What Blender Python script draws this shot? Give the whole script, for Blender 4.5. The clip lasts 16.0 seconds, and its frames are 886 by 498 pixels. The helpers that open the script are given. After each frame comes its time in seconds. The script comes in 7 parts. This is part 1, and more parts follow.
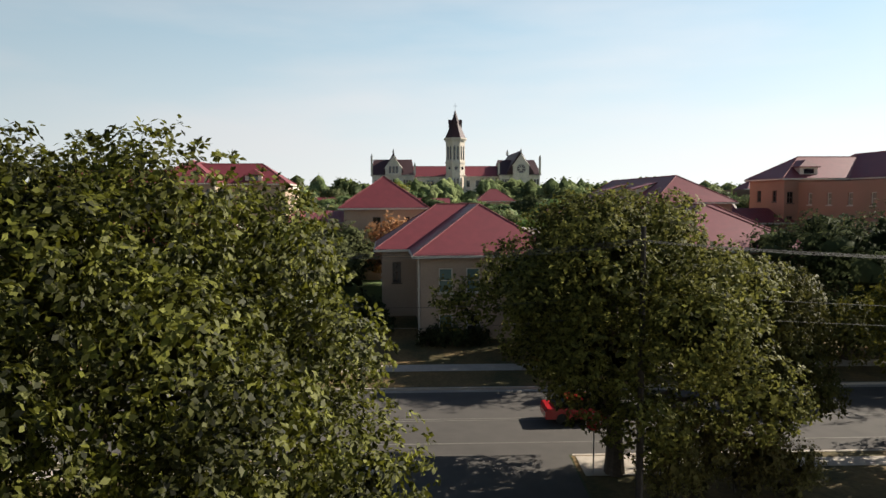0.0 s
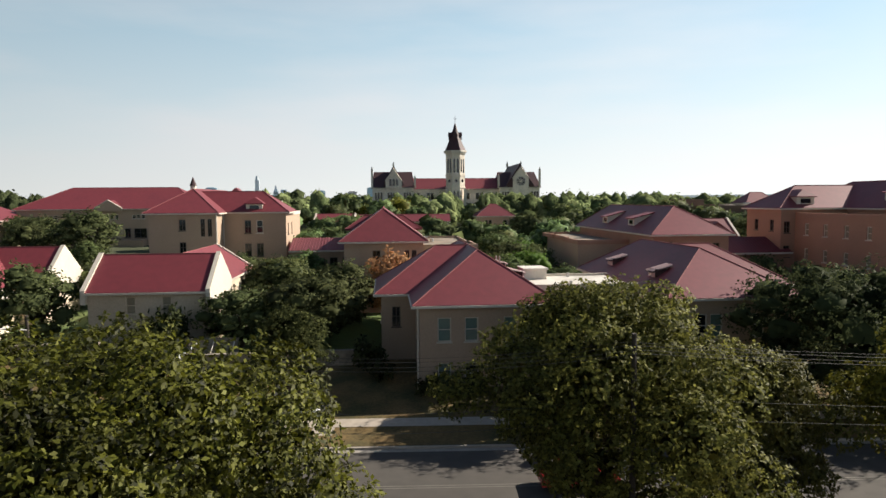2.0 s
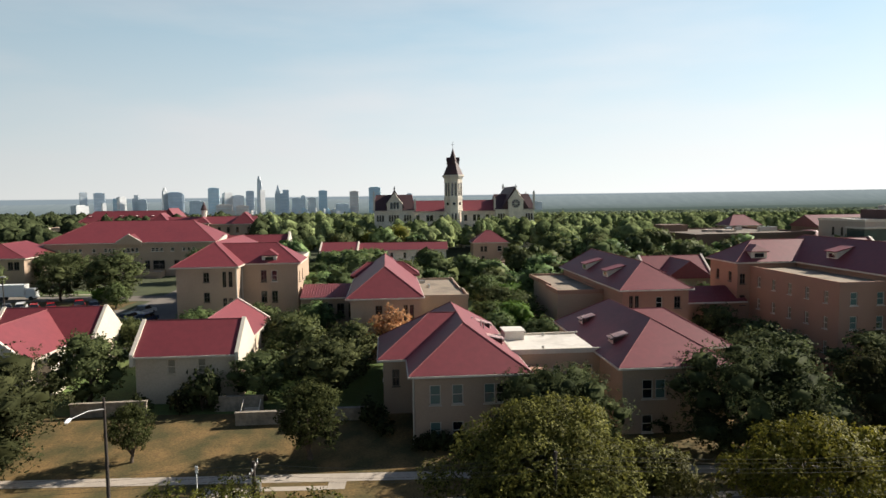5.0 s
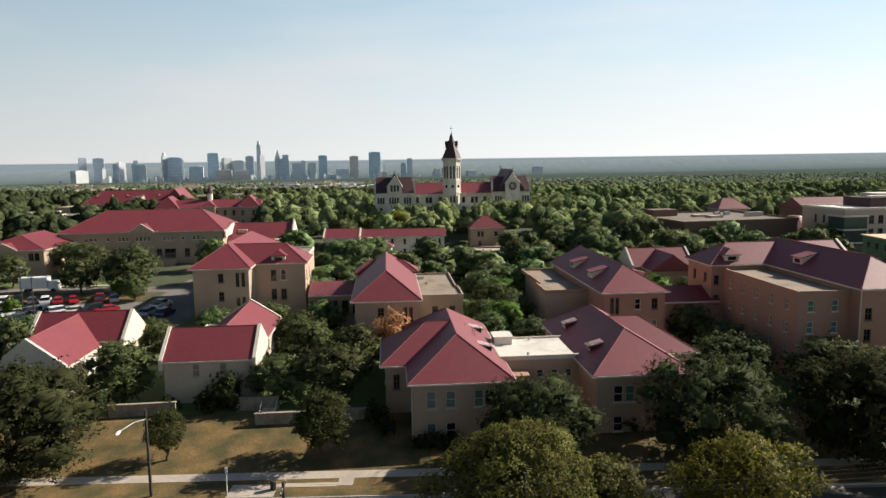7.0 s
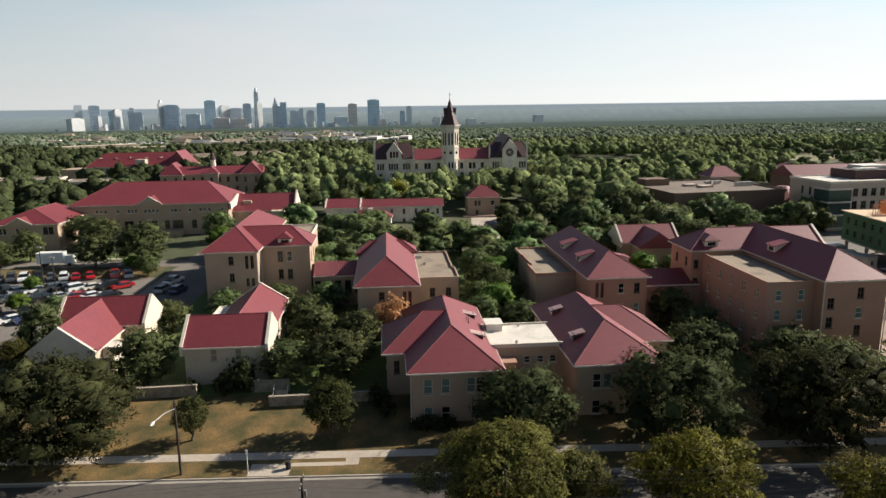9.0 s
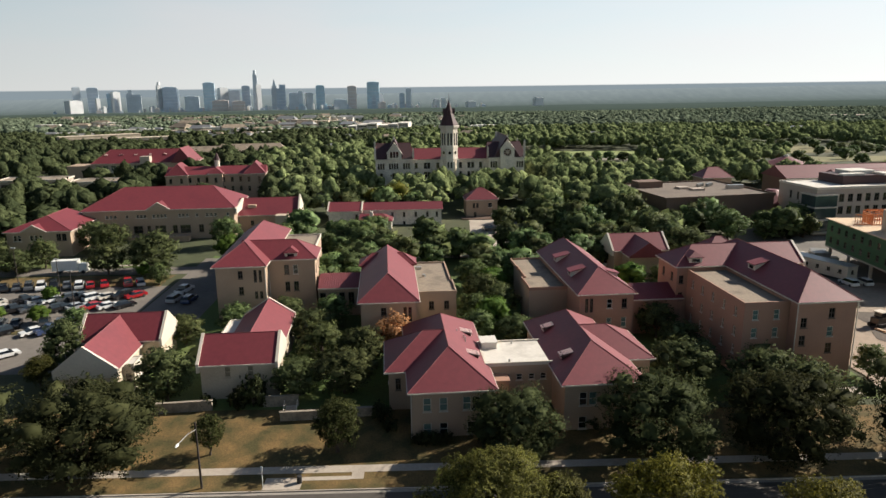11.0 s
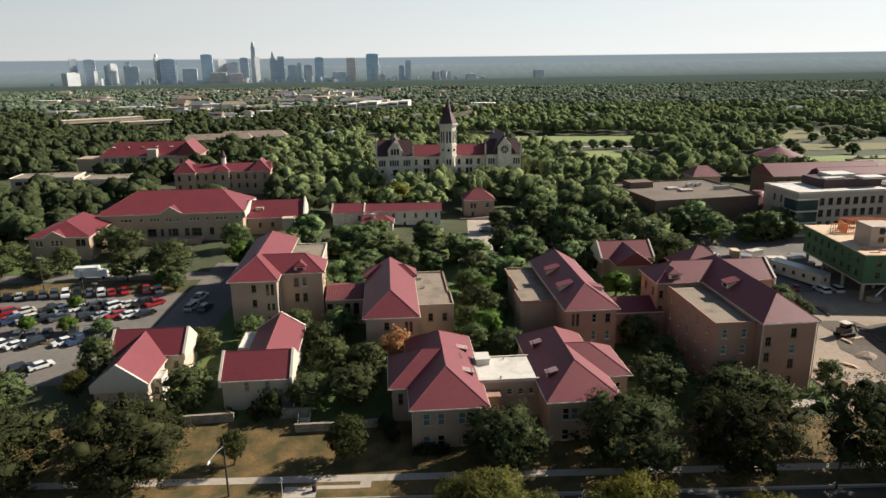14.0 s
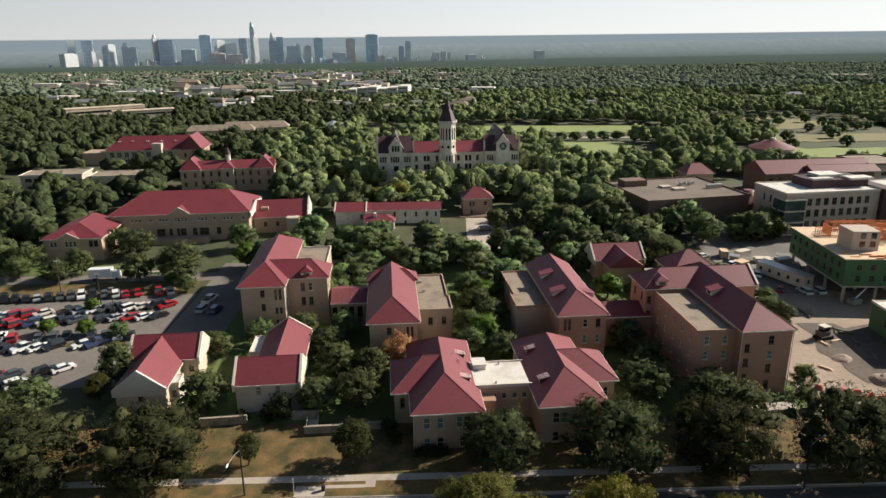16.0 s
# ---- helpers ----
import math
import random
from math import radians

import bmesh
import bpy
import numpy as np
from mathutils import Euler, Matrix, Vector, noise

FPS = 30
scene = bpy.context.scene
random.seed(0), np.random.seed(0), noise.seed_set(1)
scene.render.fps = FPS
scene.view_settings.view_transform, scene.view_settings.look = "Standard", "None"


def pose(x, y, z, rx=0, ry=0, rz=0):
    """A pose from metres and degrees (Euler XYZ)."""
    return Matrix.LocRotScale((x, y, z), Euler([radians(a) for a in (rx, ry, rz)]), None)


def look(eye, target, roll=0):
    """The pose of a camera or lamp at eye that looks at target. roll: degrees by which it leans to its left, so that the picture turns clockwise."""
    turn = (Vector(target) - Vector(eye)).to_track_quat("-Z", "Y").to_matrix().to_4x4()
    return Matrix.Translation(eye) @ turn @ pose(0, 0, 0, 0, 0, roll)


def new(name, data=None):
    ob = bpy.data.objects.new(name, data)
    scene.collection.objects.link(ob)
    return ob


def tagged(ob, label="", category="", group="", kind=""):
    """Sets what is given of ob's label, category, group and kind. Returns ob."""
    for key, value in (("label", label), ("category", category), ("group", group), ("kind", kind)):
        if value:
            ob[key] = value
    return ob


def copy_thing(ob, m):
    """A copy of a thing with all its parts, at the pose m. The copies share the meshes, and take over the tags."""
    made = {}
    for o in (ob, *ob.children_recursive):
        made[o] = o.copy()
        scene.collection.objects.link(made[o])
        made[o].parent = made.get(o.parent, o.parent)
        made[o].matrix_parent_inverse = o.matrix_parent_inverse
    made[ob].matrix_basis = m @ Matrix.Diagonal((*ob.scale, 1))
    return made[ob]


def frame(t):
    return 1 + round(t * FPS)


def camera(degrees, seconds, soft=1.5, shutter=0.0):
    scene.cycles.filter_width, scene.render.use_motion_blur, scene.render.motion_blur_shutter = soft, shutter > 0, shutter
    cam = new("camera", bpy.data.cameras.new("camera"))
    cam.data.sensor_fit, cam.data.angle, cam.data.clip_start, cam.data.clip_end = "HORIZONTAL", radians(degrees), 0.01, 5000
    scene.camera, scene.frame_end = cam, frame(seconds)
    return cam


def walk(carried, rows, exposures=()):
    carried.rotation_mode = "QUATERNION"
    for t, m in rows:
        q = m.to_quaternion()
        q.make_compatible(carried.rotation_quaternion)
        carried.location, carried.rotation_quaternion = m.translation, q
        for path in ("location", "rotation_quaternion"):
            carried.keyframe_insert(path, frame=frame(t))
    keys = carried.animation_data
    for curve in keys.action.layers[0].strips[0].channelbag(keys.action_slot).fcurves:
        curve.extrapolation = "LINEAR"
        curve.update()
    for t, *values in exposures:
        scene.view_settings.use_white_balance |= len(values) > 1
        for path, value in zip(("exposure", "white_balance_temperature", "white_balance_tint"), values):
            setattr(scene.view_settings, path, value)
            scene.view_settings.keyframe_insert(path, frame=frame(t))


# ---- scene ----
cam = camera(66.5, 16.0, 1.5)
ROWS = [                                                       # seconds, place, then yaw, pitch and roll in degrees
    (0, 0.203, 0.465, 11.506, 0.011, -4.238, -0.270),
    (0.5, 0.220, 0.483, 12.385, 0.020, -4.222, -0.329),
    (1, 0.245, 0.492, 13.330, 0.041, -4.206, -0.360),
    (1.5, 0.309, 0.401, 14.431, 0.067, -4.161, -0.385),
    (2, 0.403, 0.040, 15.610, 0.070, -4.139, -0.415),
    (2.5, 0.535, -0.936, 16.789, 0.113, -4.152, -0.458),
    (3, 0.711, -2.561, 18.034, 0.131, -4.186, -0.503),
    (3.5, 0.954, -4.601, 19.513, 0.159, -4.203, -0.559),
    (4, 1.187, -6.888, 21.183, 0.171, -4.174, -0.593),
    (4.5, 1.425, -9.248, 22.987, 0.200, -4.180, -0.650),
    (7, 2.413, -19.449, 32.227, 0.312, -7.375, -0.784),
    (7.5, 2.591, -21.134, 34.145, 0.313, -8.671, -0.780),
    (8, 2.759, -22.731, 36.062, 0.320, -9.977, -0.759),
    (10.5, 3.287, -29.526, 45.770, 0.325, -13.000, -0.672),
    (11, 3.364, -30.825, 47.702, 0.320, -13.294, -0.673),
    (11.5, 3.445, -32.133, 49.645, 0.315, -13.665, -0.662),
    (12, 3.522, -33.428, 51.568, 0.327, -14.066, -0.656),
    (12.5, 3.587, -34.733, 53.489, 0.328, -14.462, -0.646),
    (13, 3.679, -36.066, 55.436, 0.329, -14.877, -0.641),
    (13.5, 3.736, -37.384, 57.328, 0.324, -15.274, -0.642),
    (14, 3.818, -38.730, 59.231, 0.331, -15.667, -0.650),
    (14.5, 3.875, -40.062, 61.146, 0.314, -16.066, -0.633),
    (15, 3.942, -41.427, 63.042, 0.333, -16.465, -0.634),
    (15.5, 4.013, -42.807, 64.952, 0.346, -16.872, -0.631),
    (16, 4.072, -44.174, 66.849, 0.348, -17.274, -0.631),
]
walk(cam, [(t, pose(x, y, z, 90 + pitch, 0, yaw) @ pose(0, 0, 0, 0, 0, roll)) for t, x, y, z, yaw, pitch, roll in ROWS],
     [(0.0, 0.92), (4.5, 0.90), (8.0, 0.86), (11.0, 0.80), (16.0, 0.77)])

# ---- light ----
SUN_AZ, SUN_EL = radians(67), radians(31)      # clockwise from +y, above the horizon
sun_way = Vector((math.sin(SUN_AZ) * math.cos(SUN_EL), math.cos(SUN_AZ) * math.cos(SUN_EL), math.sin(SUN_EL)))
sun_data = bpy.data.lights.new("sun", "SUN")
sun_data.energy, sun_data.angle, sun_data.color = 4.6, radians(0.6), (1.0, 0.91, 0.79)
sun = new("sun", sun_data)
sun.matrix_world = look(sun_way * 400, (0, 0, 0))

world = bpy.data.worlds.new("sky")
scene.world = world
world.use_nodes = True
wn, wl = world.node_tree.nodes, world.node_tree.links
wn.clear()
sky = wn.new("ShaderNodeTexSky")
sky.sky_type, sky.sun_disc = "NISHITA", False
sky.sun_elevation, sky.sun_rotation = SUN_EL, SUN_AZ
sky.air_density, sky.dust_density, sky.ozone_density = 1.0, 0.8, 1.5
wc = wn.new("ShaderNodeTexCoord")
wm = wn.new("ShaderNodeMapping")
wm.inputs["Scale"].default_value = (1.0, 1.0, 5.0)
cloud = wn.new("ShaderNodeTexNoise")
cloud.inputs["Scale"].default_value, cloud.inputs["Detail"].default_value = 2.0, 8.0
ramp = wn.new("ShaderNodeValToRGB")
ramp.color_ramp.elements[0].position, ramp.color_ramp.elements[0].color = 0.42, (0, 0, 0, 1)
ramp.color_ramp.elements[1].position, ramp.color_ramp.elements[1].color = 0.66, (0.62, 0.62, 0.62, 1)
cm = wn.new("ShaderNodeMixRGB")
cm.inputs["Color2"].default_value = (10.2, 10.0, 10.1, 1)
bg, wo = wn.new("ShaderNodeBackground"), wn.new("ShaderNodeOutputWorld")
bg.inputs["Strength"].default_value = 0.046
# pale haze that thickens towards the horizon
sep, low = wn.new("ShaderNodeSeparateXYZ"), wn.new("ShaderNodeValToRGB")
low.color_ramp.elements[0].position, low.color_ramp.elements[0].color = 0.0, (0.96, 0.96, 0.96, 1)
low.color_ramp.elements[1].position, low.color_ramp.elements[1].color = 0.48, (0, 0, 0, 1)
mid_stop = low.color_ramp.elements.new(0.24)
mid_stop.color = (0.66, 0.66, 0.66, 1)
hz = wn.new("ShaderNodeMixRGB")
hc, hr = wn.new("ShaderNodeMixRGB"), wn.new("ShaderNodeMapRange")
hc.inputs["Color1"].default_value, hc.inputs["Color2"].default_value = (10.9, 11.1, 10.9, 1), (6.7, 9.7, 11.4, 1)
hr.inputs["From Max"].default_value = 0.28
wl.new(sep.outputs["Z"], hr.inputs["Value"])
wl.new(hr.outputs["Result"], hc.inputs["Fac"])
wl.new(hc.outputs["Color"], hz.inputs["Color2"])
wl.new(wc.outputs["Generated"], sep.inputs["Vector"])
wl.new(sep.outputs["Z"], low.inputs["Fac"])
wl.new(low.outputs["Color"], hz.inputs["Fac"])
wl.new(wc.outputs["Generated"], wm.inputs["Vector"])
wl.new(wm.outputs["Vector"], cloud.inputs["Vector"])
wl.new(cloud.outputs["Fac"], ramp.inputs["Fac"])
veil = wn.new("ShaderNodeMixRGB")
veil.blend_type, veil.inputs["Fac"].default_value = "MULTIPLY", 1.0
wl.new(ramp.outputs["Color"], veil.inputs["Color1"])
wl.new(low.outputs["Color"], veil.inputs["Color2"])
wl.new(veil.outputs["Color"], cm.inputs["Fac"])
wl.new(sky.outputs["Color"], hz.inputs["Color1"])
wl.new(hz.outputs["Color"], cm.inputs["Color1"])
# the sky is brighter on the sun's side
dot, side, gain = wn.new("ShaderNodeVectorMath"), wn.new("ShaderNodeMapRange"), wn.new("ShaderNodeMixRGB")
dot.operation, gain.blend_type = "DOT_PRODUCT", "MULTIPLY"
dot.inputs[1].default_value = (math.sin(SUN_AZ), math.cos(SUN_AZ), 0)
side.inputs["From Min"].default_value, side.inputs["From Max"].default_value = -1.0, 0.9
side.inputs["To Min"].default_value, side.inputs["To Max"].default_value = 0.48, 1.20
gain.inputs["Fac"].default_value = 1.0
wl.new(wc.outputs["Generated"], dot.inputs[0])
wl.new(dot.outputs["Value"], side.inputs["Value"])
wl.new(cm.outputs["Color"], gain.inputs["Color1"])
wl.new(side.outputs["Result"], gain.inputs["Color2"])
# far land in haze, painted into the sky colour from the horizon down
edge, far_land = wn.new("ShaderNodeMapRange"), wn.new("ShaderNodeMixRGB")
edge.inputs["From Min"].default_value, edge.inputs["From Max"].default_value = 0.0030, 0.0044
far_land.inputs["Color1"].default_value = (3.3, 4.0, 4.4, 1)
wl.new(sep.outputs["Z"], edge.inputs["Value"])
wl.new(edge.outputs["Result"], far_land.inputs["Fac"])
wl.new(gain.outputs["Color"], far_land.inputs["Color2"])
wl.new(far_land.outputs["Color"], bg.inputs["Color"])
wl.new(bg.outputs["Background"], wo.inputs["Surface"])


# ---- materials ----
def mat(name, col, rough=0.8, vary=0.25, big=0.15, small=3.0, bump=0.0, metal=0.0, second=None, patch=0.5, obj_vary=0.0, spec=0.5, stretch=(1, 1, 1), coat=0.0):
    """A surface with two scales of variation; second: the colour of its stains."""
    m = bpy.data.materials.new(name)
    m.use_nodes = True
    n, l = m.node_tree.nodes, m.node_tree.links
    p = n["Principled BSDF"]
    tc, mp = n.new("ShaderNodeTexCoord"), n.new("ShaderNodeMapping")
    mp.inputs["Scale"].default_value = stretch
    l.new(tc.outputs["Object"], mp.inputs["Vector"])
    a, b = n.new("ShaderNodeTexNoise"), n.new("ShaderNodeTexNoise")
    a.inputs["Scale"].default_value, a.inputs["Detail"].default_value = big, 5
    b.inputs["Scale"].default_value, b.inputs["Detail"].default_value = small, 6
    l.new(mp.outputs["Vector"], a.inputs["Vector"])
    l.new(mp.outputs["Vector"], b.inputs["Vector"])
    r = n.new("ShaderNodeValToRGB")
    r.color_ramp.elements[0].position, r.color_ramp.elements[1].position = 0.5 - 0.18 * 1, 0.5 + 0.18
    if second is None:
        second = tuple(c * (1 - vary) for c in col)
    r.color_ramp.elements[0].color, r.color_ramp.elements[1].color = (*col, 1), (*second, 1)
    r.color_ramp.elements[0].position = 0.30 + 0.35 * (1 - patch)
    r.color_ramp.elements[1].position = min(0.98, r.color_ramp.elements[0].position + 0.3)
    l.new(a.outputs["Fac"], r.inputs["Fac"])
    h = n.new("ShaderNodeHueSaturation")
    mr = n.new("ShaderNodeMapRange")
    mr.inputs["From Min"].default_value, mr.inputs["From Max"].default_value = 0.25, 0.75
    mr.inputs["To Min"].default_value, mr.inputs["To Max"].default_value = 1 - vary, 1 + vary
    l.new(b.outputs["Fac"], mr.inputs["Value"])
    value = mr.outputs["Result"]
    if obj_vary:
        oi, ov, mul = n.new("ShaderNodeObjectInfo"), n.new("ShaderNodeMapRange"), n.new("ShaderNodeMath")
        ov.inputs["To Min"].default_value, ov.inputs["To Max"].default_value = 1 - obj_vary, 1 + obj_vary
        mul.operation = "MULTIPLY"
        l.new(oi.outputs["Random"], ov.inputs["Value"])
        l.new(value, mul.inputs[0])
        l.new(ov.outputs["Result"], mul.inputs[1])
        value = mul.outputs["Value"]
    l.new(value, h.inputs["Value"])
    l.new(r.outputs["Color"], h.inputs["Color"])
    l.new(h.outputs["Color"], p.inputs["Base Color"])
    p.inputs["Roughness"].default_value, p.inputs["Metallic"].default_value = rough, metal
    p.inputs["Specular IOR Level"].default_value = spec
    p.inputs["Coat Weight"].default_value, p.inputs["Coat Roughness"].default_value = coat, 0.28
    if bump:
        bp = n.new("ShaderNodeBump")
        bp.inputs["Strength"].default_value, bp.inputs["Distance"].default_value = bump, 0.05
        l.new(b.outputs["Fac"], bp.inputs["Height"])
        l.new(bp.outputs["Normal"], p.inputs["Normal"])
    return m


def foliage(name, dark, light, hue=0.03, thin=0.35, island=0.35, obj=0.25, gloss=0.12, stand=0.0, rough=0.0):
    """Leaves: each one a little different, each tree a little different, some light comes through."""
    m = bpy.data.materials.new(name)
    m.use_nodes = True
    n, l = m.node_tree.nodes, m.node_tree.links
    p, out = n["Principled BSDF"], n["Material Output"]
    g, oi = n.new("ShaderNodeNewGeometry"), n.new("ShaderNodeObjectInfo")
    r = n.new("ShaderNodeValToRGB")
    r.color_ramp.elements[0].color, r.color_ramp.elements[1].color = (*dark, 1), (*light, 1)
    l.new(g.outputs["Random Per Island"], r.inputs["Fac"])
    h = n.new("ShaderNodeHueSaturation")
    hv, vv = n.new("ShaderNodeMapRange"), n.new("ShaderNodeMapRange")
    hv.inputs["To Min"].default_value, hv.inputs["To Max"].default_value = 0.5 - hue, 0.5 + hue
    vv.inputs["To Min"].default_value, vv.inputs["To Max"].default_value = 1 - obj, 1 + obj
    l.new(oi.outputs["Random"], hv.inputs["Value"])
    l.new(oi.outputs["Random"], vv.inputs["Value"])
    tc, no, nv, mul = n.new("ShaderNodeTexCoord"), n.new("ShaderNodeTexNoise"), n.new("ShaderNodeMapRange"), n.new("ShaderNodeMath")
    no.inputs["Scale"].default_value = 0.6
    nv.inputs["From Min"].default_value, nv.inputs["From Max"].default_value = 0.3, 0.7
    nv.inputs["To Min"].default_value, nv.inputs["To Max"].default_value = 1 - island, 1 + island
    mul.operation = "MULTIPLY"
    l.new(tc.outputs["Object"], no.inputs["Vector"])
    l.new(no.outputs["Fac"], nv.inputs["Value"])
    l.new(nv.outputs["Result"], mul.inputs[0])
    l.new(vv.outputs["Result"], mul.inputs[1])
    value = mul.outputs["Value"]
    if stand:                                                  # whole stands of trees differ from one another
        big, bv, more = n.new("ShaderNodeTexNoise"), n.new("ShaderNodeMapRange"), n.new("ShaderNodeMath")
        big.inputs["Scale"].default_value, big.inputs["Detail"].default_value, more.operation = 0.075, 3.0, "MULTIPLY"
        bv.inputs["From Min"].default_value, bv.inputs["From Max"].default_value = 0.3, 0.7
        bv.inputs["To Min"].default_value, bv.inputs["To Max"].default_value = 1 - stand, 1 + stand
        l.new(tc.outputs["Object"], big.inputs["Vector"])
        l.new(big.outputs["Fac"], bv.inputs["Value"])
        l.new(value, more.inputs[0])
        l.new(bv.outputs["Result"], more.inputs[1])
        value = more.outputs["Value"]
    if rough:                                                  # twigs and leaves too small to build
        fine, bp = n.new("ShaderNodeTexNoise"), n.new("ShaderNodeBump")
        fine.inputs["Scale"].default_value, fine.inputs["Detail"].default_value = 0.9, 5.0
        bp.inputs["Strength"].default_value, bp.inputs["Distance"].default_value = 1.0, rough
        l.new(tc.outputs["Object"], fine.inputs["Vector"])
        l.new(fine.outputs["Fac"], bp.inputs["Height"])
        l.new(bp.outputs["Normal"], p.inputs["Normal"])
    l.new(hv.outputs["Result"], h.inputs["Hue"])
    l.new(value, h.inputs["Value"])
    l.new(r.outputs["Color"], h.inputs["Color"])
    l.new(h.outputs["Color"], p.inputs["Base Color"])
    p.inputs["Roughness"].default_value = 0.62
    p.inputs["Specular IOR Level"].default_value = gloss
    if thin:
        tr, mx = n.new("ShaderNodeBsdfTranslucent"), n.new("ShaderNodeMixShader")
        mx.inputs["Fac"].default_value = thin
        l.new(h.outputs["Color"], tr.inputs["Color"])
        l.new(p.outputs["BSDF"], mx.inputs[1])
        l.new(tr.outputs["BSDF"], mx.inputs[2])
        l.new(mx.outputs["Shader"], out.inputs["Surface"])
    return m


ROOF = mat("red_metal_roof", (0.170, 0.027, 0.034), 0.58, 0.12, 0.14, 1.4, 0.06, second=(0.140, 0.022, 0.030), spec=0.58)
ROOF_CAP = mat("red_ridge_cap", (0.235, 0.085, 0.085), 0.8, 0.1, 0.2, 2.0, spec=0.2)
RIB = mat("pink_dormer_rib", (0.78, 0.56, 0.52), 0.7, 0.1, 0.2, 2.0, spec=0.3)
ROOF_DARK = mat("dark_red_tile_roof", (0.052, 0.020, 0.021), 0.65, 0.2, 0.3, 6.0, 0.3)
ROOF_DULL = mat("dull_red_roof", (0.15, 0.036, 0.040), 0.6, 0.15, 0.2, 2.0, 0.2)
TAN = mat("tan_brick", (0.41, 0.30, 0.215), 0.88, 0.10, 0.12, 9.0, 0.25, second=(0.34, 0.245, 0.175))
ORANGE = mat("salmon_brick", (0.385, 0.222, 0.155), 0.88, 0.10, 0.12, 9.0, 0.25, second=(0.295, 0.172, 0.122))
CREAM = mat("cream_stucco", (0.54, 0.445, 0.335), 0.9, 0.10, 0.15, 5.0, 0.15, second=(0.37, 0.30, 0.22))
STONE = mat("pale_limestone", (0.70, 0.63, 0.53), 0.9, 0.20, 0.2, 1.6, 0.3, second=(0.55, 0.48, 0.38))
TRIM = mat("white_painted_trim", (0.60, 0.54, 0.45), 0.6, 0.08, 0.3, 3.0)
WHITE = mat("white_membrane", (0.64, 0.60, 0.53), 0.7, 0.08, 0.35, 2.0, second=(0.47, 0.43, 0.37))
GRAVEL = mat("grey_tan_gravel_roof", (0.262, 0.210, 0.155), 0.95, 0.22, 0.30, 2.5, 0.2, second=(0.135, 0.108, 0.082))
TAR = mat("brown_tar_gravel_roof", (0.165, 0.130, 0.100), 0.95, 0.2, 0.10, 1.5, 0.2, second=(0.115, 0.090, 0.070))
BROWN = mat("brown_brick", (0.165, 0.105, 0.075), 0.9, 0.12, 0.12, 6.0, 0.2)
PALE = mat("pale_concrete_panel", (0.46, 0.38, 0.31), 0.85, 0.06, 0.1, 1.5, 0.05)
GLASS = mat("dark_window_glass", (0.012, 0.014, 0.016), 0.06, 0.1, 0.5, 1.0, spec=0.8)
GLASS_TEAL = mat("teal_blind_behind_glass", (0.12, 0.185, 0.165), 0.12, 0.15, 0.9, 1.4, spec=0.6)
GLASS_BLIND = mat("drawn_blind_behind_glass", (0.26, 0.225, 0.165), 0.25, 0.12, 0.9, 1.4, spec=0.5)
# weathered grey stone, with the garden walls' shade put into its colour
WALL_STONE = mat("weathered_shaded_stone", (0.30, 0.255, 0.20), 0.95, 0.25, 0.6, 3.0, 0.3, second=(0.17, 0.145, 0.115))
CURTAIN = mat("green_glass_band", (0.05, 0.075, 0.07), 0.08, 0.2, 0.3, 0.6, spec=0.8)
FRAME = mat("window_frame_paint", (0.50, 0.46, 0.38), 0.6, 0.05, 0.5, 3.0)
FRAME_DARK = mat("brown_window_frame", (0.10, 0.075, 0.055), 0.6, 0.05, 0.5, 3.0)
ASPHALT = mat("worn_asphalt", (0.072, 0.064, 0.055), 0.92, 0.14, 0.05, 1.2, 0.1, second=(0.054, 0.048, 0.042))
ASPHALT_OLD = mat("sun_bleached_asphalt", (0.170, 0.150, 0.128), 0.93, 0.12, 0.06, 1.0, 0.1, second=(0.11, 0.10, 0.09))
CONCRETE = mat("pale_concrete", (0.42, 0.362, 0.295), 0.9, 0.12, 0.2, 2.5, 0.1, second=(0.33, 0.285, 0.23))
PAINT_LINE = mat("road_paint", (0.16, 0.15, 0.125), 0.8, 0.2, 1.5, 6.0)
DRY = mat("dry_lawn", (0.066, 0.056, 0.016), 0.97, 0.36, 0.32, 4.5, 0.5, second=(0.178, 0.110, 0.038), patch=0.8)
GRASS = mat("green_lawn", (0.085, 0.13, 0.030), 0.97, 0.25, 0.1, 3.0, 0.4, second=(0.11, 0.125, 0.036))
FIELD = mat("mown_field", (0.205, 0.245, 0.075), 0.97, 0.10, 0.02, 0.4, 0.1, second=(0.145, 0.165, 0.05))
MEADOW = mat("dry_meadow", (0.185, 0.165, 0.068), 0.97, 0.15, 0.03, 0.5, 0.1, second=(0.120, 0.130, 0.045))
WOODLAND = mat("woodland_floor", (0.055, 0.065, 0.026), 0.97, 0.3, 0.01, 0.2, 0.2, second=(0.085, 0.080, 0.04))
# dark mud; the new building's shade is put into its colour as well
SHADED_MUD = mat("shaded_graded_earth", (0.105, 0.084, 0.066), 0.95, 0.25, 0.12, 1.5, 0.4, second=(0.055, 0.045, 0.037))
DIRT = mat("bare_dirt", (0.31, 0.245, 0.185), 0.97, 0.15, 0.08, 1.2, 0.3, second=(0.23, 0.175, 0.130))
BARK = mat("bark", (0.085, 0.062, 0.045), 0.95, 0.3, 1.5, 9.0, 0.6)
WOOD_POLE = mat("weathered_pole", (0.045, 0.036, 0.029), 0.95, 0.25, 0.8, 9.0, 0.4)
METAL = mat("galvanised_metal", (0.45, 0.44, 0.42), 0.4, 0.1, 1.0, 4.0, metal=0.7)
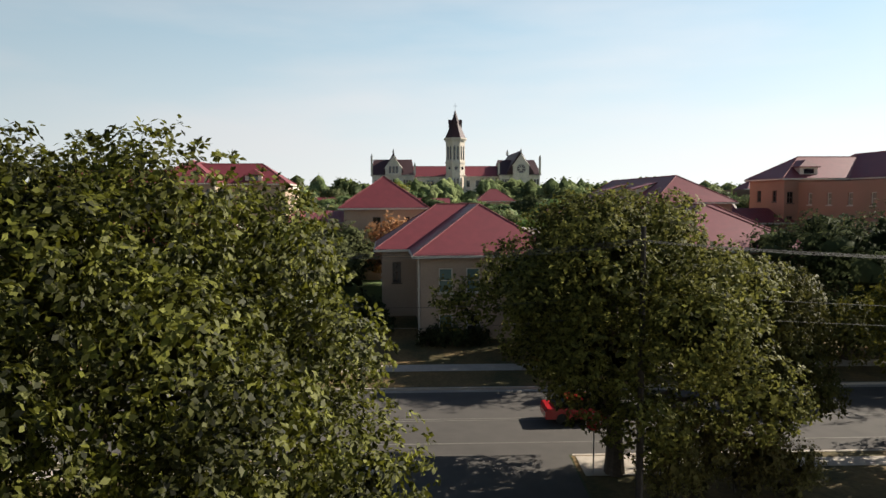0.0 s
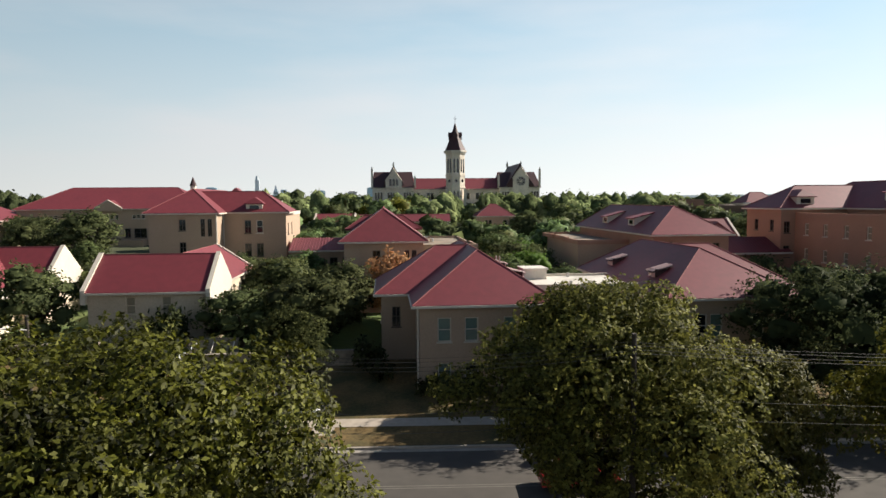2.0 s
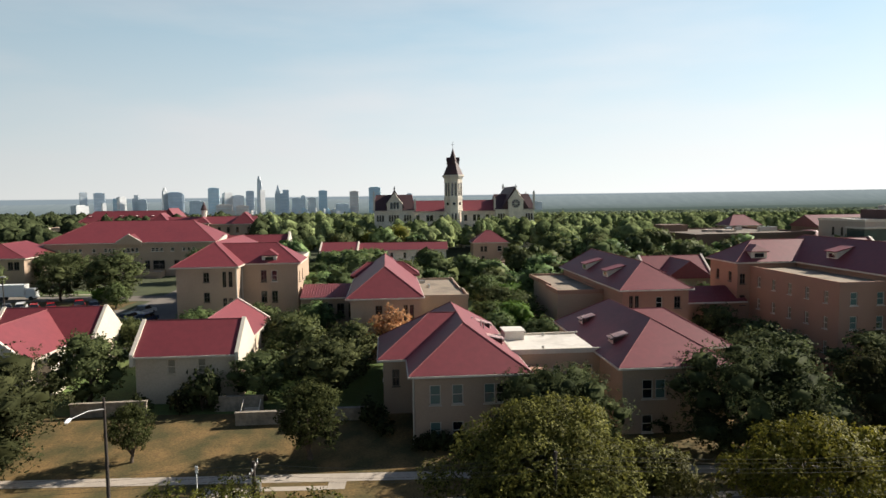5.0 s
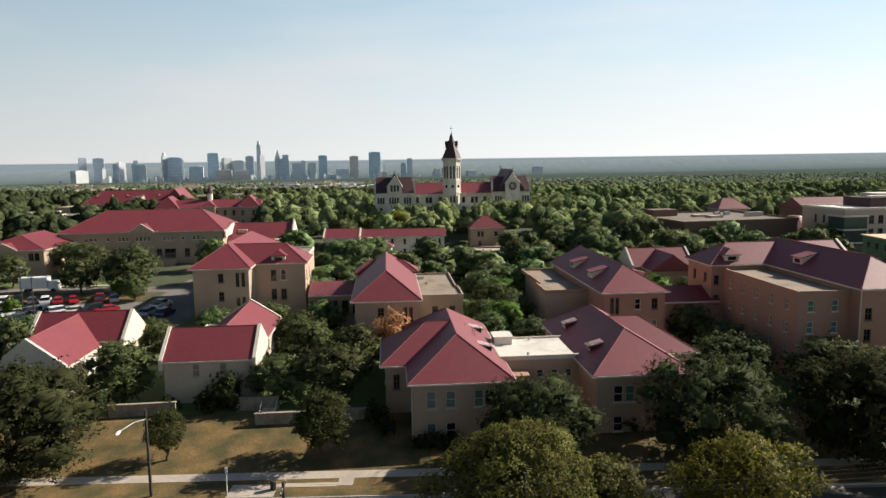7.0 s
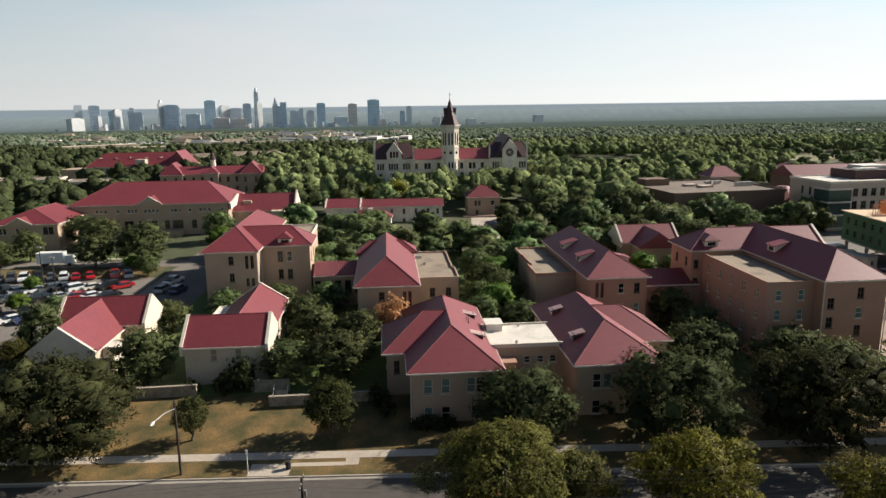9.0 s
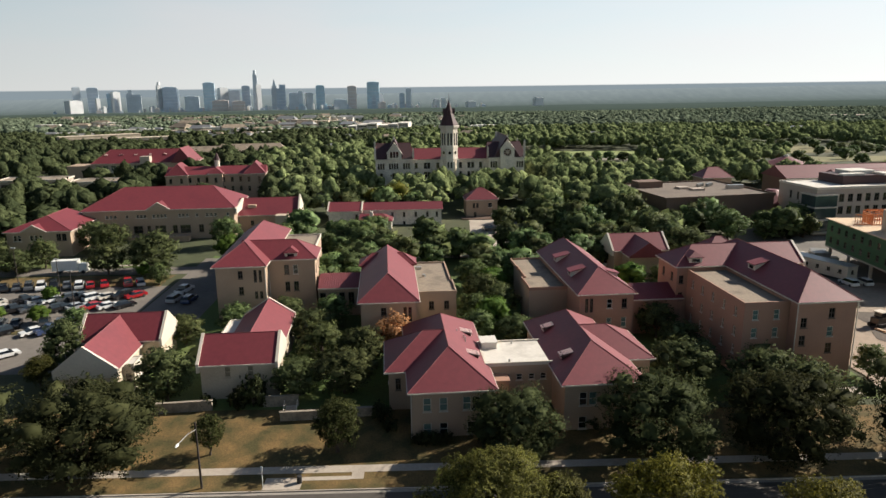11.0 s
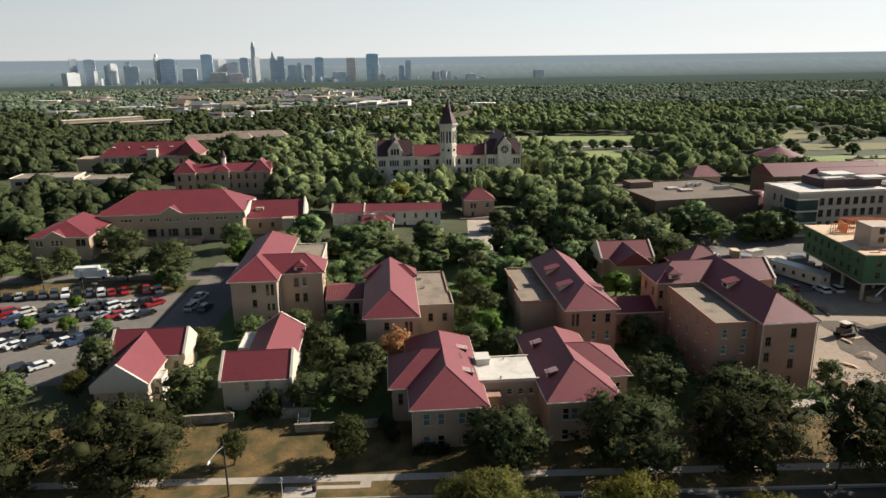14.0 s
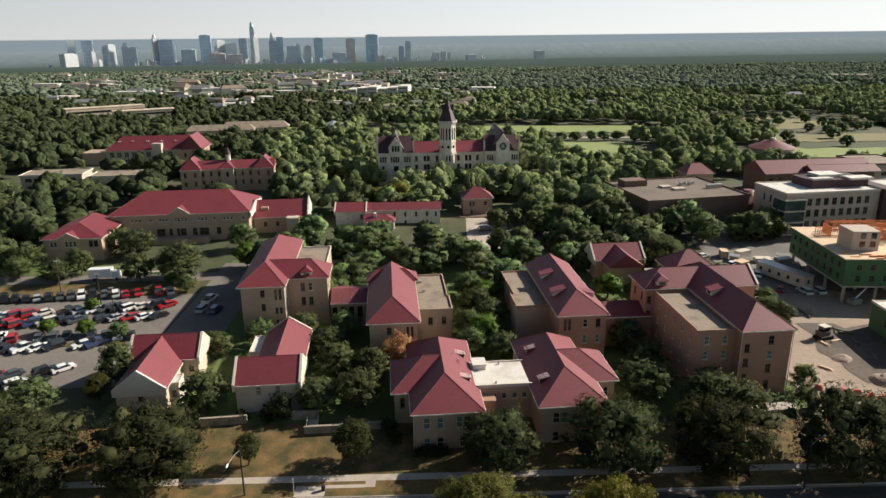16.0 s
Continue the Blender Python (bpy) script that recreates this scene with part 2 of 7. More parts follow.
GUTTER_PAN = mat("gutter_concrete", (0.30, 0.27, 0.23), 0.9, 0.15, 0.4, 3.0, 0.1)
WIRE = mat("black_cable", (0.03, 0.03, 0.03), 0.6, 0.1, 1.0, 4.0)
LUMBER = mat("orange_lumber", (0.60, 0.23, 0.09), 0.8, 0.15, 0.5, 3.0)
PLY = mat("plywood_deck", (0.62, 0.46, 0.30), 0.85, 0.12, 0.15, 1.0)
SHEATH = mat("green_sheathing", (0.045, 0.115, 0.045), 0.7, 0.1, 0.2, 1.0)
RUBBER = mat("tyre_rubber", (0.02, 0.02, 0.02), 0.8, 0.1, 2.0, 6.0)
CAR_GLASS = mat("car_glass", (0.012, 0.014, 0.016), 0.05, 0.1, 1.0, 2.0, spec=0.8)
SIGN_RED = mat("red_sign_paint", (0.50, 0.018, 0.022), 0.4, 0.1, 2.0, 9.0)
SIGN_WHITE = mat("white_sign_paint", (0.75, 0.75, 0.72), 0.4, 0.05, 2.0, 9.0)
RED_BARRIER = mat("red_plastic_barrier", (0.55, 0.10, 0.085), 0.5, 0.15, 1.0, 4.0)
LEAF = foliage("oak_leaves", (0.062, 0.090, 0.033), (0.168, 0.210, 0.078), thin=0.35)
LEAF_OAK = foliage("live_oak_leaves", (0.052, 0.068, 0.032), (0.138, 0.162, 0.066), 0.02, thin=0.35, gloss=0.03)
LEAF_ELM = foliage("elm_leaves", (0.032, 0.037, 0.010), (0.226, 0.232, 0.055), 0.01, thin=0.38, obj=0.05)
LEAF_OLIVE = foliage("olive_leaves", (0.044, 0.045, 0.012), (0.108, 0.102, 0.025), 0.01, thin=0.30, obj=0.05)
LEAF_BRIGHT = foliage("bright_leaves", (0.050, 0.095, 0.014), (0.120, 0.185, 0.030), 0.01, obj=0.1)
LEAF_NEAR = foliage("glossy_green_leaves", (0.012, 0.014, 0.003), (0.144, 0.144, 0.019), 0.012, thin=0.34, island=0.6, obj=0.05, gloss=0.25)
LEAF_LAWN = foliage("lawn_tree_leaves", (0.036, 0.046, 0.018), (0.105, 0.118, 0.042), 0.01, gloss=0.03)
LEAF_DARK = foliage("dark_live_oak_leaves", (0.034, 0.041, 0.019), (0.080, 0.089, 0.038), 0.02, gloss=0.02)
LEAF_YELLOW = foliage("yellowing_leaves", (0.060, 0.064, 0.010), (0.215, 0.205, 0.030), 0.012, obj=0.1)
LEAF_DRY = foliage("dry_olive_leaves", (0.120, 0.100, 0.032), (0.270, 0.215, 0.070), 0.01, obj=0.1)
LEAF_AUTUMN = foliage("autumn_leaves", (0.38, 0.19, 0.08), (0.56, 0.33, 0.16), 0.01, obj=0.05)
# distance haze is mixed into the far canopy as a bluer leaf colour
FOREST_FAR = foliage("hazed_wood_canopy", (0.074, 0.096, 0.064), (0.146, 0.174, 0.116), 0.0, 0.0, 0.30, 0.0, gloss=0.0, stand=0.3, rough=1.2)
FOREST = foliage("wood_canopy", (0.086, 0.113, 0.049), (0.188, 0.221, 0.096), 0.0, 0.15, 0.40, 0.0, gloss=0.0, stand=0.30, rough=0.9)
FOREST_WEST = foliage("dark_west_canopy", (0.034, 0.044, 0.022), (0.072, 0.086, 0.040), 0.0, 0.1, 0.40, 0.0, gloss=0.0, stand=0.25, rough=0.9)


# ---- building blocks ----
class Geo:
    """Collects vertices and faces; dz moves all of them."""

    def __init__(self, dz=0.0):
        self.v, self.f, self.mi, self.dz, self.m = [], [], [], dz, 0

    def poly(self, *pts):
        i = len(self.v)
        self.v += [(p[0], p[1], p[2] + self.dz) for p in pts]
        self.f.append(tuple(range(i, i + len(pts))))
        self.mi.append(self.m)

    def box(self, x0, x1, y0, y1, z0, z1):
        i = len(self.v)
        z0, z1 = z0 + self.dz, z1 + self.dz
        self.v += [(x0, y0, z0), (x1, y0, z0), (x1, y1, z0), (x0, y1, z0), (x0, y0, z1), (x1, y0, z1), (x1, y1, z1), (x0, y1, z1)]
        self.f += [tuple(i + k for k in q) for q in ((3, 2, 1, 0), (4, 5, 6, 7), (0, 1, 5, 4), (1, 2, 6, 5), (2, 3, 7, 6), (3, 0, 4, 7))]
        self.mi += [self.m] * 6

    def prism(self, pts, z0, z1, top=1.0, centre=None):
        """An upright prism or, with top < 1, a frustum."""
        n, i = len(pts), len(self.v)
        cx, cy = centre or (sum(p[0] for p in pts) / n, sum(p[1] for p in pts) / n)
        self.v += [(p[0], p[1], z0 + self.dz) for p in pts]
        self.v += [(cx + (p[0] - cx) * top, cy + (p[1] - cy) * top, z1 + self.dz) for p in pts]
        self.f += [(i + k, i + (k + 1) % n, i + n + (k + 1) % n, i + n + k) for k in range(n)]
        self.f += [tuple(i + n - 1 - k for k in range(n)), tuple(i + n + k for k in range(n))]
        self.mi += [self.m] * (n + 2)

    def ring(self, cx, cy, r, z0, z1, n=8, top=1.0, turn=0.0):
        self.prism([(cx + r * math.cos(2 * math.pi * (k + turn) / n), cy + r * math.sin(2 * math.pi * (k + turn) / n)) for k in range(n)], z0, z1, top)

    def tube(self, pts, radii, n=6):
        """A round bar along points, with a radius at each."""
        rings = []
        for k, p in enumerate(pts):
            a, b = Vector(pts[max(k - 1, 0)]), Vector(pts[min(k + 1, len(pts) - 1)])
            d = (b - a).normalized()
            s = d.cross(Vector((0, 0, 1)) if abs(d.z) < 0.95 else Vector((1, 0, 0))).normalized()
            t = d.cross(s)
            i = len(self.v)
            for q in range(n):
                c = Vector(p) + (s * math.cos(2 * math.pi * q / n) + t * math.sin(2 * math.pi * q / n)) * radii[k]
                self.v.append((c.x, c.y, c.z + self.dz))
            rings.append(i)
        for a, b in zip(rings, rings[1:]):
            for q in range(n):
                self.f.append((a + q, a + (q + 1) % n, b + (q + 1) % n, b + q))
                self.mi.append(self.m)
        self.f += [tuple(rings[0] + q for q in range(n)), tuple(rings[-1] + n - 1 - q for q in range(n))]
        self.mi += [self.m] * 2

    def hip(self, x0, x1, y0, y1, ze, zr, axis="y", h0=0.0, h1=0.0, th=0.28):
        """A solid roof on a rectangle: eaves at ze, ridge at zr along the axis, h0 and h1 the depth of its hips (0: gable)."""
        if axis == "y":
            c = (x0 + x1) / 2
            r0, r1 = (c, y0 + h0, zr), (c, y1 - h1, zr)
            e = [(x0, y0, ze), (x1, y0, ze), (x1, y1, ze), (x0, y1, ze)]
        else:
            c = (y0 + y1) / 2
            r0, r1 = (x1 - h1, c, zr), (x0 + h0, c, zr)
            e = [(x1, y0, ze), (x1, y1, ze), (x0, y1, ze), (x0, y0, ze)]
        self.poly(e[0], e[1], r0)
        self.poly(e[1], e[2], r1, r0)
        self.poly(e[2], e[3], r1)
        self.poly(e[3], e[0], r0, r1)
        low = [(p[0], p[1], p[2] - th) for p in e]
        for k in range(4):
            self.poly(low[k], low[(k + 1) % 4], e[(k + 1) % 4], e[k])
        self.poly(*low[::-1])

    def mesh(self, name, *mats, smooth=False):
        me = bpy.data.meshes.new(name)
        me.from_pydata(self.v, [], self.f)
        for m in mats:
            me.materials.append(m)
        if len(mats) > 1:
            me.polygons.foreach_set("material_index", self.mi)
        if smooth:
            me.polygons.foreach_set("use_smooth", [True] * len(me.polygons))
        me.update()
        return me

    def obj(self, name, mats, parent=None, label="", smooth=False):
        mats = mats if isinstance(mats, (list, tuple)) else (mats,)
        ob = new(name, self.mesh(name, *mats, smooth=smooth))
        ob.parent = parent
        return tagged(ob, label)


# the lie of the land: level across the street, rising to a low hill, then falling away
LAND = [(-300, -1.25), (32.9, -1.25), (33.15, -1.25), (33.20, -1.40), (45.3, -1.40), (45.35, -1.25), (48, -1.15), (50.5, -0.95), (62, 0.5), (100, 1.5),
        (190, 4.8), (250, 6.0), (350, 4.0), (500, 0.0), (900, -14), (1500, -28), (2200, -42), (3000, -54), (3650, -60), (4330, -66), (4600, -38), (4860, 22), (5000, 34)]
LAND_Y, LAND_Z = [p[0] for p in LAND], [p[1] for p in LAND]
SHEAR, CROSSFALL = 0.03, 0.0122                                # the street runs a little askew; the campus falls gently to the east


def land(x, y):
    s = y - SHEAR * x * min(1, max(0, (4000 - y) / 1500))
    z = float(np.interp(s, LAND_Y, LAND_Z)) - CROSSFALL * min(max(x, -200), 200) * min(1, max(0, (s - 52) / 30)) * min(1, max(0, (700 - s) / 250))
    if s > 600:                                                # rolling country, a little higher to the east
        z += 7 * noise.noise((x / 900, y / 900, 3)) * min(1, (s - 600) / 600)
        z += 0.006 * min(max(x, -3000), 3500) * min(1, max(0, s - 2500) / 1800)
    return z


def patch(name, material, x0, x1, y0, y1, lift=0.05, shear=SHEAR, label="", kind="structure", wave=0.0, step=4.0, category="ground"):
    """A thin sheet of ground that follows the land; y is given at x = 0."""
    nx, ny = max(2, int((x1 - x0) / step)), max(2, int((y1 - y0) / step))
    rows = sorted({*np.linspace(y0, y1, ny + 1), *[q for q in LAND_Y if y0 + 0.3 < q < y1 - 0.3]}) if shear == SHEAR else list(np.linspace(y0, y1, ny + 1))
    ny, g = len(rows) - 1, Geo()
    rng = random.Random(len(name) + int(x0))
    for j in range(ny + 1):
        for i in range(nx + 1):
            x, s = x0 + (x1 - x0) * i / nx, rows[j]
            if wave and (i in (0, nx) or j in (0, ny)):
                x, s = x + rng.uniform(-wave, wave), s + rng.uniform(-wave, wave)
            y = s + shear * x
            g.v.append((x, y, land(x, y) + lift))
    for j in range(ny):
        for i in range(nx):
            a = j * (nx + 1) + i
            g.f.append((a, a + 1, a + nx + 2, a + nx + 1))
    g.mi = [0] * len(g.f)
    ob = g.obj(name, material)
    return tagged(ob, label, category, kind=kind)


WINDOWS = {}


def window_meshes(w, h, glass, frame, bars):
    key = (round(w, 2), round(h, 2), glass.name, frame.name, bars)
    if key not in WINDOWS:
        t = min(0.09, w * 0.12)
        f, k = Geo(), 0.035
        xs = [-w / 2, -w / 2 + t, w / 2 - t, w / 2] if bars < 2 else [-w / 2, -w / 2 + t, -k, k, w / 2 - t, w / 2]
        zs = [0, t, h - t, h] if bars < 1 else [0, t, h / 2 - k, h / 2 + k, h - t, h]
        nx, nz = len(xs), len(zs)
        f.v = [(x, y, z) for y in (-0.04, 0.07) for z in zs for x in xs]
        at = lambda i, j, b: b * nx * nz + j * nx + i
        for j in range(nz - 1):
            for i in range(nx - 1):
                if i % 2 == 1 and j % 2 == 1:
                    for (a, c), (d, e) in (((i, j), (i + 1, j)), ((i + 1, j), (i + 1, j + 1)), ((i + 1, j + 1), (i, j + 1)), ((i, j + 1), (i, j))):
                        f.f.append((at(a, c, 0), at(a, c, 1), at(d, e, 1), at(d, e, 0)))
                else:
                    f.f.append((at(i, j, 0), at(i + 1, j, 0), at(i + 1, j + 1, 0), at(i, j + 1, 0)))
        f.mi = [0] * len(f.f)
        sl = Geo()
        sl.box(-w / 2 - 0.1, w / 2 + 0.1, -0.26, -0.042, -0.12, 0.0)
        p = Geo()
        p.box(-w / 2 + t * 0.5, w / 2 - t * 0.5, 0.04, 0.06, t * 0.5, h - t * 0.5)
        WINDOWS[key] = (f.mesh("window", frame), p.mesh("pane", glass), sl.mesh("sill", frame))
    return WINDOWS[key]


class Building:
    def __init__(self, name, label, category, x, y, z, angle, wall, group=""):
        self.root = tagged(new(name), label, category, group)
        self.root.matrix_world = pose(x, y, z, 0, 0, angle)
        self.up = -CROSSFALL * x if abs(x) < 230 and y < 400 else 0.0   # the halls step down with the ground
        self.z, self.wall = z - self.up, wall

    def geo(self):
        return Geo(-self.z)

    def roof(self, x0, x1, y0, y1, ze, zr, axis="y", h0=0.0, h1=0.0, material=None, gutter=True, name="roof"):
        g = self.geo()
        g.hip(x0, x1, y0, y1, ze, zr, axis, h0, h1)
        r = g.obj(name, material or ROOF, self.root)
        if gutter:
            t, runs = 0.11, []
            if axis == "x" or h0 > 0:
                runs.append((x0 - t, x1 + t, y0 - t, y0))
            if axis == "x" or h1 > 0:
                runs.append((x0 - t, x1 + t, y1, y1 + t))
            if axis == "y" or h0 > 0:
                runs.append((x0 - t, x0, y0, y1))
            if axis == "y" or h1 > 0:
                runs.append((x1, x1 + t, y0, y1))
            for q in runs:
                g = self.geo()
                g.box(*q, ze - 0.26, ze - 0.06)
                g.obj("gutter", TRIM, r, "pale painted gutter")
        # ridge and hip caps
        g = self.geo()
        if axis == "y":
            c = (x0 + x1) / 2
            a, b = (c, y0 + h0, zr + 0.02), (c, y1 - h1, zr + 0.02)
            hips = [((x0, y0), a, h0), ((x1, y0), a, h0), ((x0, y1), b, h1), ((x1, y1), b, h1)]
        else:
            c = (y0 + y1) / 2
            a, b = (x0 + h0, c, zr + 0.02), (x1 - h1, c, zr + 0.02)
            hips = [((x0, y0), a, h0), ((x0, y1), a, h0), ((x1, y0), b, h1), ((x1, y1), b, h1)]
        g.tube([a, b], [0.06, 0.06], 5)
        for (ex, ey), top, h in hips:
            if h > 0:
                g.tube([(ex, ey, ze + 0.02), top], [0.055, 0.055], 5)
        g.obj("ridge_cap", ROOF_CAP, r)
        return r

    def vol(self, x0, x1, y0, y1, z0, z1, wins=None, wall=None, top=False):
        """Four walls with openings; wins: side -> rows of (middle, sill, width, height[, glass, frame, bars])."""
        g = self.geo()
        sides = {"S": ((x0, y0), (1, 0), x1 - x0, (0, 1), 0), "E": ((x1, y0), (0, 1), y1 - y0, (-1, 0), 90),
                 "N": ((x1, y1), (-1, 0), x1 - x0, (0, -1), 180), "W": ((x0, y1), (0, -1), y1 - y0, (1, 0), 270)}
        put = []
        for s, (o, u, length, inn, turn) in sides.items():
            holes = []
            for wd in (wins or {}).get(s, ()):
                m, sill, w, h = wd[:4]
                m = {"S": m - x0, "E": m - y0, "N": x1 - m, "W": y1 - m}[s]
                holes.append((m - w / 2, m + w / 2, sill, sill + h))
                glass, frame, bars = (tuple(wd[4:]) + (GLASS, FRAME, 1)[len(wd) - 4:])
                put.append((o[0] + u[0] * m + inn[0] * 0.14, o[1] + u[1] * m + inn[1] * 0.14, sill, turn, w, h, glass, frame, bars))
            us = sorted({0.0, length, *[a for hh in holes for a in hh[:2]]})
            zs = sorted({z0, z1, *[a for hh in holes for a in hh[2:]]})
            at = lambda a, z, d=0.0: (o[0] + u[0] * a + inn[0] * d, o[1] + u[1] * a + inn[1] * d, z)
            for a0, a1 in zip(us, us[1:]):
                for c0, c1 in zip(zs, zs[1:]):
                    am, cmid = (a0 + a1) / 2, (c0 + c1) / 2
                    if any(q[0] < am < q[1] and q[2] < cmid < q[3] for q in holes):
                        continue
                    g.poly(at(a0, c0), at(a1, c0), at(a1, c1), at(a0, c1))
            for a0, a1, c0, c1 in holes:
                d = 0.22
                g.poly(at(a0, c0), at(a1, c0), at(a1, c0, d), at(a0, c0, d))
                g.poly(at(a0, c1, d), at(a1, c1, d), at(a1, c1), at(a0, c1))
                g.poly(at(a0, c0, d), at(a0, c1, d), at(a0, c1), at(a0, c0))
                g.poly(at(a1, c0), at(a1, c1), at(a1, c1, d), at(a1, c0, d))
        if top:
            g.poly((x0, y0, z1), (x1, y0, z1), (x1, y1, z1), (x0, y1, z1))
        w = g.obj("wall", wall or self.wall, self.root)
        for x, y, sill, turn, ww, hh, glass, frame, bars in put:
            fm, pm, sm = window_meshes(ww, hh, glass, frame, bars)
            wo = new("window", fm)
            wo.parent = self.root
            wo.matrix_basis = pose(x, y, sill - self.z, 0, 0, turn)
            pn = new("pane", pm)
            pn.parent = wo
            if ww > 0.7:
                new("sill", sm).parent = wo
        return w

    def flat(self, x0, x1, y0, y1, z, material=None, edge=0.35, coping=None, name="flat_roof", south=True, north=True):
        """A flat roof behind a low parapet, which may be left out where the roof goes on."""
        g = self.geo()
        g.box(x0 + 0.25, x1 - 0.25, y0 + 0.25 * south, y1 - 0.25 * north, z - 0.3, z)
        r = g.obj(name, material or GRAVEL, self.root)
        sides = [(x0, x0 + 0.25, y0 + 0.25 * south, y1 - 0.25 * north), (x1 - 0.25, x1, y0 + 0.25 * south, y1 - 0.25 * north)]
        if south:
            sides.append((x0, x1, y0, y0 + 0.25))
        if north:
            sides.append((x0, x1, y1 - 0.25, y1))
        for a in sides:
            g = self.geo()
            g.box(*a, z - 0.3, z + edge)
            g.obj("parapet", coping or self.wall, r)
        return r

    def gable_end(self, x, y0, y1, ze, zr, thick=0.45, rise=0.22, axis="x", label="pale coped gable parapet"):
        """A gable wall that stands above the roof, with a pale coping. axis: the ridge's direction."""
        c, g = (y0 + y1) / 2, self.geo()
        pts = [(y0, ze - 1.2), (y1, ze - 1.2), (y1, ze + rise), (c, zr + rise), (y0, ze + rise)]
        if axis == "x":
            a, b = [(x, p, z) for p, z in pts], [(x + thick, p, z) for p, z in pts]
        else:
            a, b = [(p, x, z) for p, z in pts], [(p, x + thick, z) for p, z in pts]
        g.poly(*a)
        g.poly(*b[::-1])
        n = len(pts)
        for k in range(n):
            g.poly(a[k], a[(k + 1) % n], b[(k + 1) % n], b[k])
        g.obj("gable_parapet", TRIM, self.root, label)

    def pediment(self, x0, x1, y, z0, zr, depth, material=None, roof=None, z_low=None):
        """A gable wall facing the front with its little roof running back."""
        c, g = (x0 + x1) / 2, self.geo()
        zl = z_low if z_low is not None else z0 - 0.4
        f = [(x0, y, zl), (x1, y, zl), (x1, y, z0), (c, y, zr), (x0, y, z0)]
        b = [(p[0], y + 0.4, p[2]) for p in f]
        g.poly(*f)
        g.poly(*b[::-1])
        for k in range(5):
            g.poly(f[k], f[(k + 1) % 5], b[(k + 1) % 5], b[k])
        w = g.obj("gable_wall", material or self.wall, self.root)
        r = self.geo()
        r.hip(x0 - 0.25, x1 + 0.25, y + 0.3, y + depth, z0, zr, "y", 0, 0, 0.15)
        r.obj("gable_roof", roof or ROOF, self.root)
        t = self.geo()
        t.tube([(x0 - 0.2, y - 0.03, z0), (c, y - 0.03, zr + 0.1), (x1 + 0.2, y - 0.03, z0)], [0.16] * 3, 4)
        t.obj("coping", TRIM, w, "pale gable coping")

    def dormer(self, x, y, z, w, h, d, facing, roof=None, ribs=0, wall=None):
        """A dormer whose front faces S, W or E at (x, y); its roof runs back d."""
        g = Geo()
        g.box(-w / 2, w / 2, 0, d, 0, h)
        ob = g.obj("dormer", wall or (ROOF_DARK if ribs else TRIM), self.root)
        ob.matrix_basis = pose(x, y, z - self.z, 0, 0, {"S": 0, "E": 90, "W": -90}[facing])
        r = Geo()
        if ribs:
            r.poly((-w / 2 - 0.15, -0.3, h * 0.75), (w / 2 + 0.15, -0.3, h * 0.75), (w / 2 + 0.15, d, h + 0.35), (-w / 2 - 0.15, d, h + 0.35))
            r.poly((-w / 2 - 0.15, d, h + 0.25), (w / 2 + 0.15, d, h + 0.25), (w / 2 + 0.15, -0.3, h * 0.75 - 0.1), (-w / 2 - 0.15, -0.3, h * 0.75 - 0.1))
            for k in range(ribs):
                xx, q = -w / 2 + w * (k + 0.5) / ribs, Geo()
                q.tube([(xx, -0.32, h * 0.75 + 0.04), (xx, d, h + 0.39)], [0.08, 0.08], 6)
                q.tube([(xx, -0.06, 0.08), (xx, -0.06, h * 0.72)], [0.07, 0.07], 6)
                q.obj("rib", RIB, ob, "pale pink metal rib")
        else:
            r.hip(-w / 2 - 0.25, w / 2 + 0.25, -0.3, d + 0.5, h, h + w * 0.38, "y", w * 0.4, 0, 0.12)
            if facing != "S":                                  # a shed roof that runs back into the slope
                r, e, rise = Geo(), w / 2 + 0.2, 0.28 * d
                top = [(-e, -0.35, h - 0.02), (e, -0.35, h - 0.02), (e, d, h + rise), (-e, d, h + rise)]
                low = [(x_, y_, z_ - 0.12) for x_, y_, z_ in top]
                r.poly(*top)
                r.poly(*low[::-1])
                for k in range(4):
                    r.poly(low[k], low[(k + 1) % 4], top[(k + 1) % 4], top[k])
                for side in (-1, 1):                           # cheeks between the wall and the roof
                    q, xx = Geo(), side * w / 2
                    a = [(xx, 0.0, h - 0.02), (xx, d, h - 0.02), (xx, d, h + rise - 0.12)]
                    b_ = [(x_ - side * 0.1, y_, z_) for x_, y_, z_ in a]
                    q.poly(*(a if side > 0 else a[::-1]))
                    q.poly(*(b_[::-1] if side > 0 else b_))
                    q.obj("cheek", TRIM, ob)
        r.obj("dormer_roof", roof or (ROOF_DARK if ribs else ROOF), ob)
        if not ribs:
            wo = new("window", window_meshes(w * 0.6, h * 0.6, GLASS, FRAME, 1)[1])
            wo.parent, wo.matrix_basis = ob, pose(0, -0.075, h * 0.15)
        return ob


# ---- ground, street, lots ----
def terrain():
    xs = sorted({*np.linspace(-5000, 5000, 41), *np.linspace(-300, 300, 61)})
    ss = sorted({*[p for p in LAND_Y if p > -300 and p < 4300], *np.linspace(-300, 520, 60), *np.linspace(520, 4300, 52)})
    g = Geo()
    for s in ss:
        for x in xs:
            y = s + SHEAR * x
            g.v.append((x, y, land(x, y)))
    n = len(xs)
    for j in range(len(ss) - 1):
        for i in range(n - 1):
            a = j * n + i
            g.f.append((a, a + 1, a + n + 1, a + n))
    g.mi = [0] * len(g.f)
    return tagged(g.obj("ground", WOODLAND, smooth=False), "dark wooded ground rolling away to a hazy horizon", "ground", kind="structure")


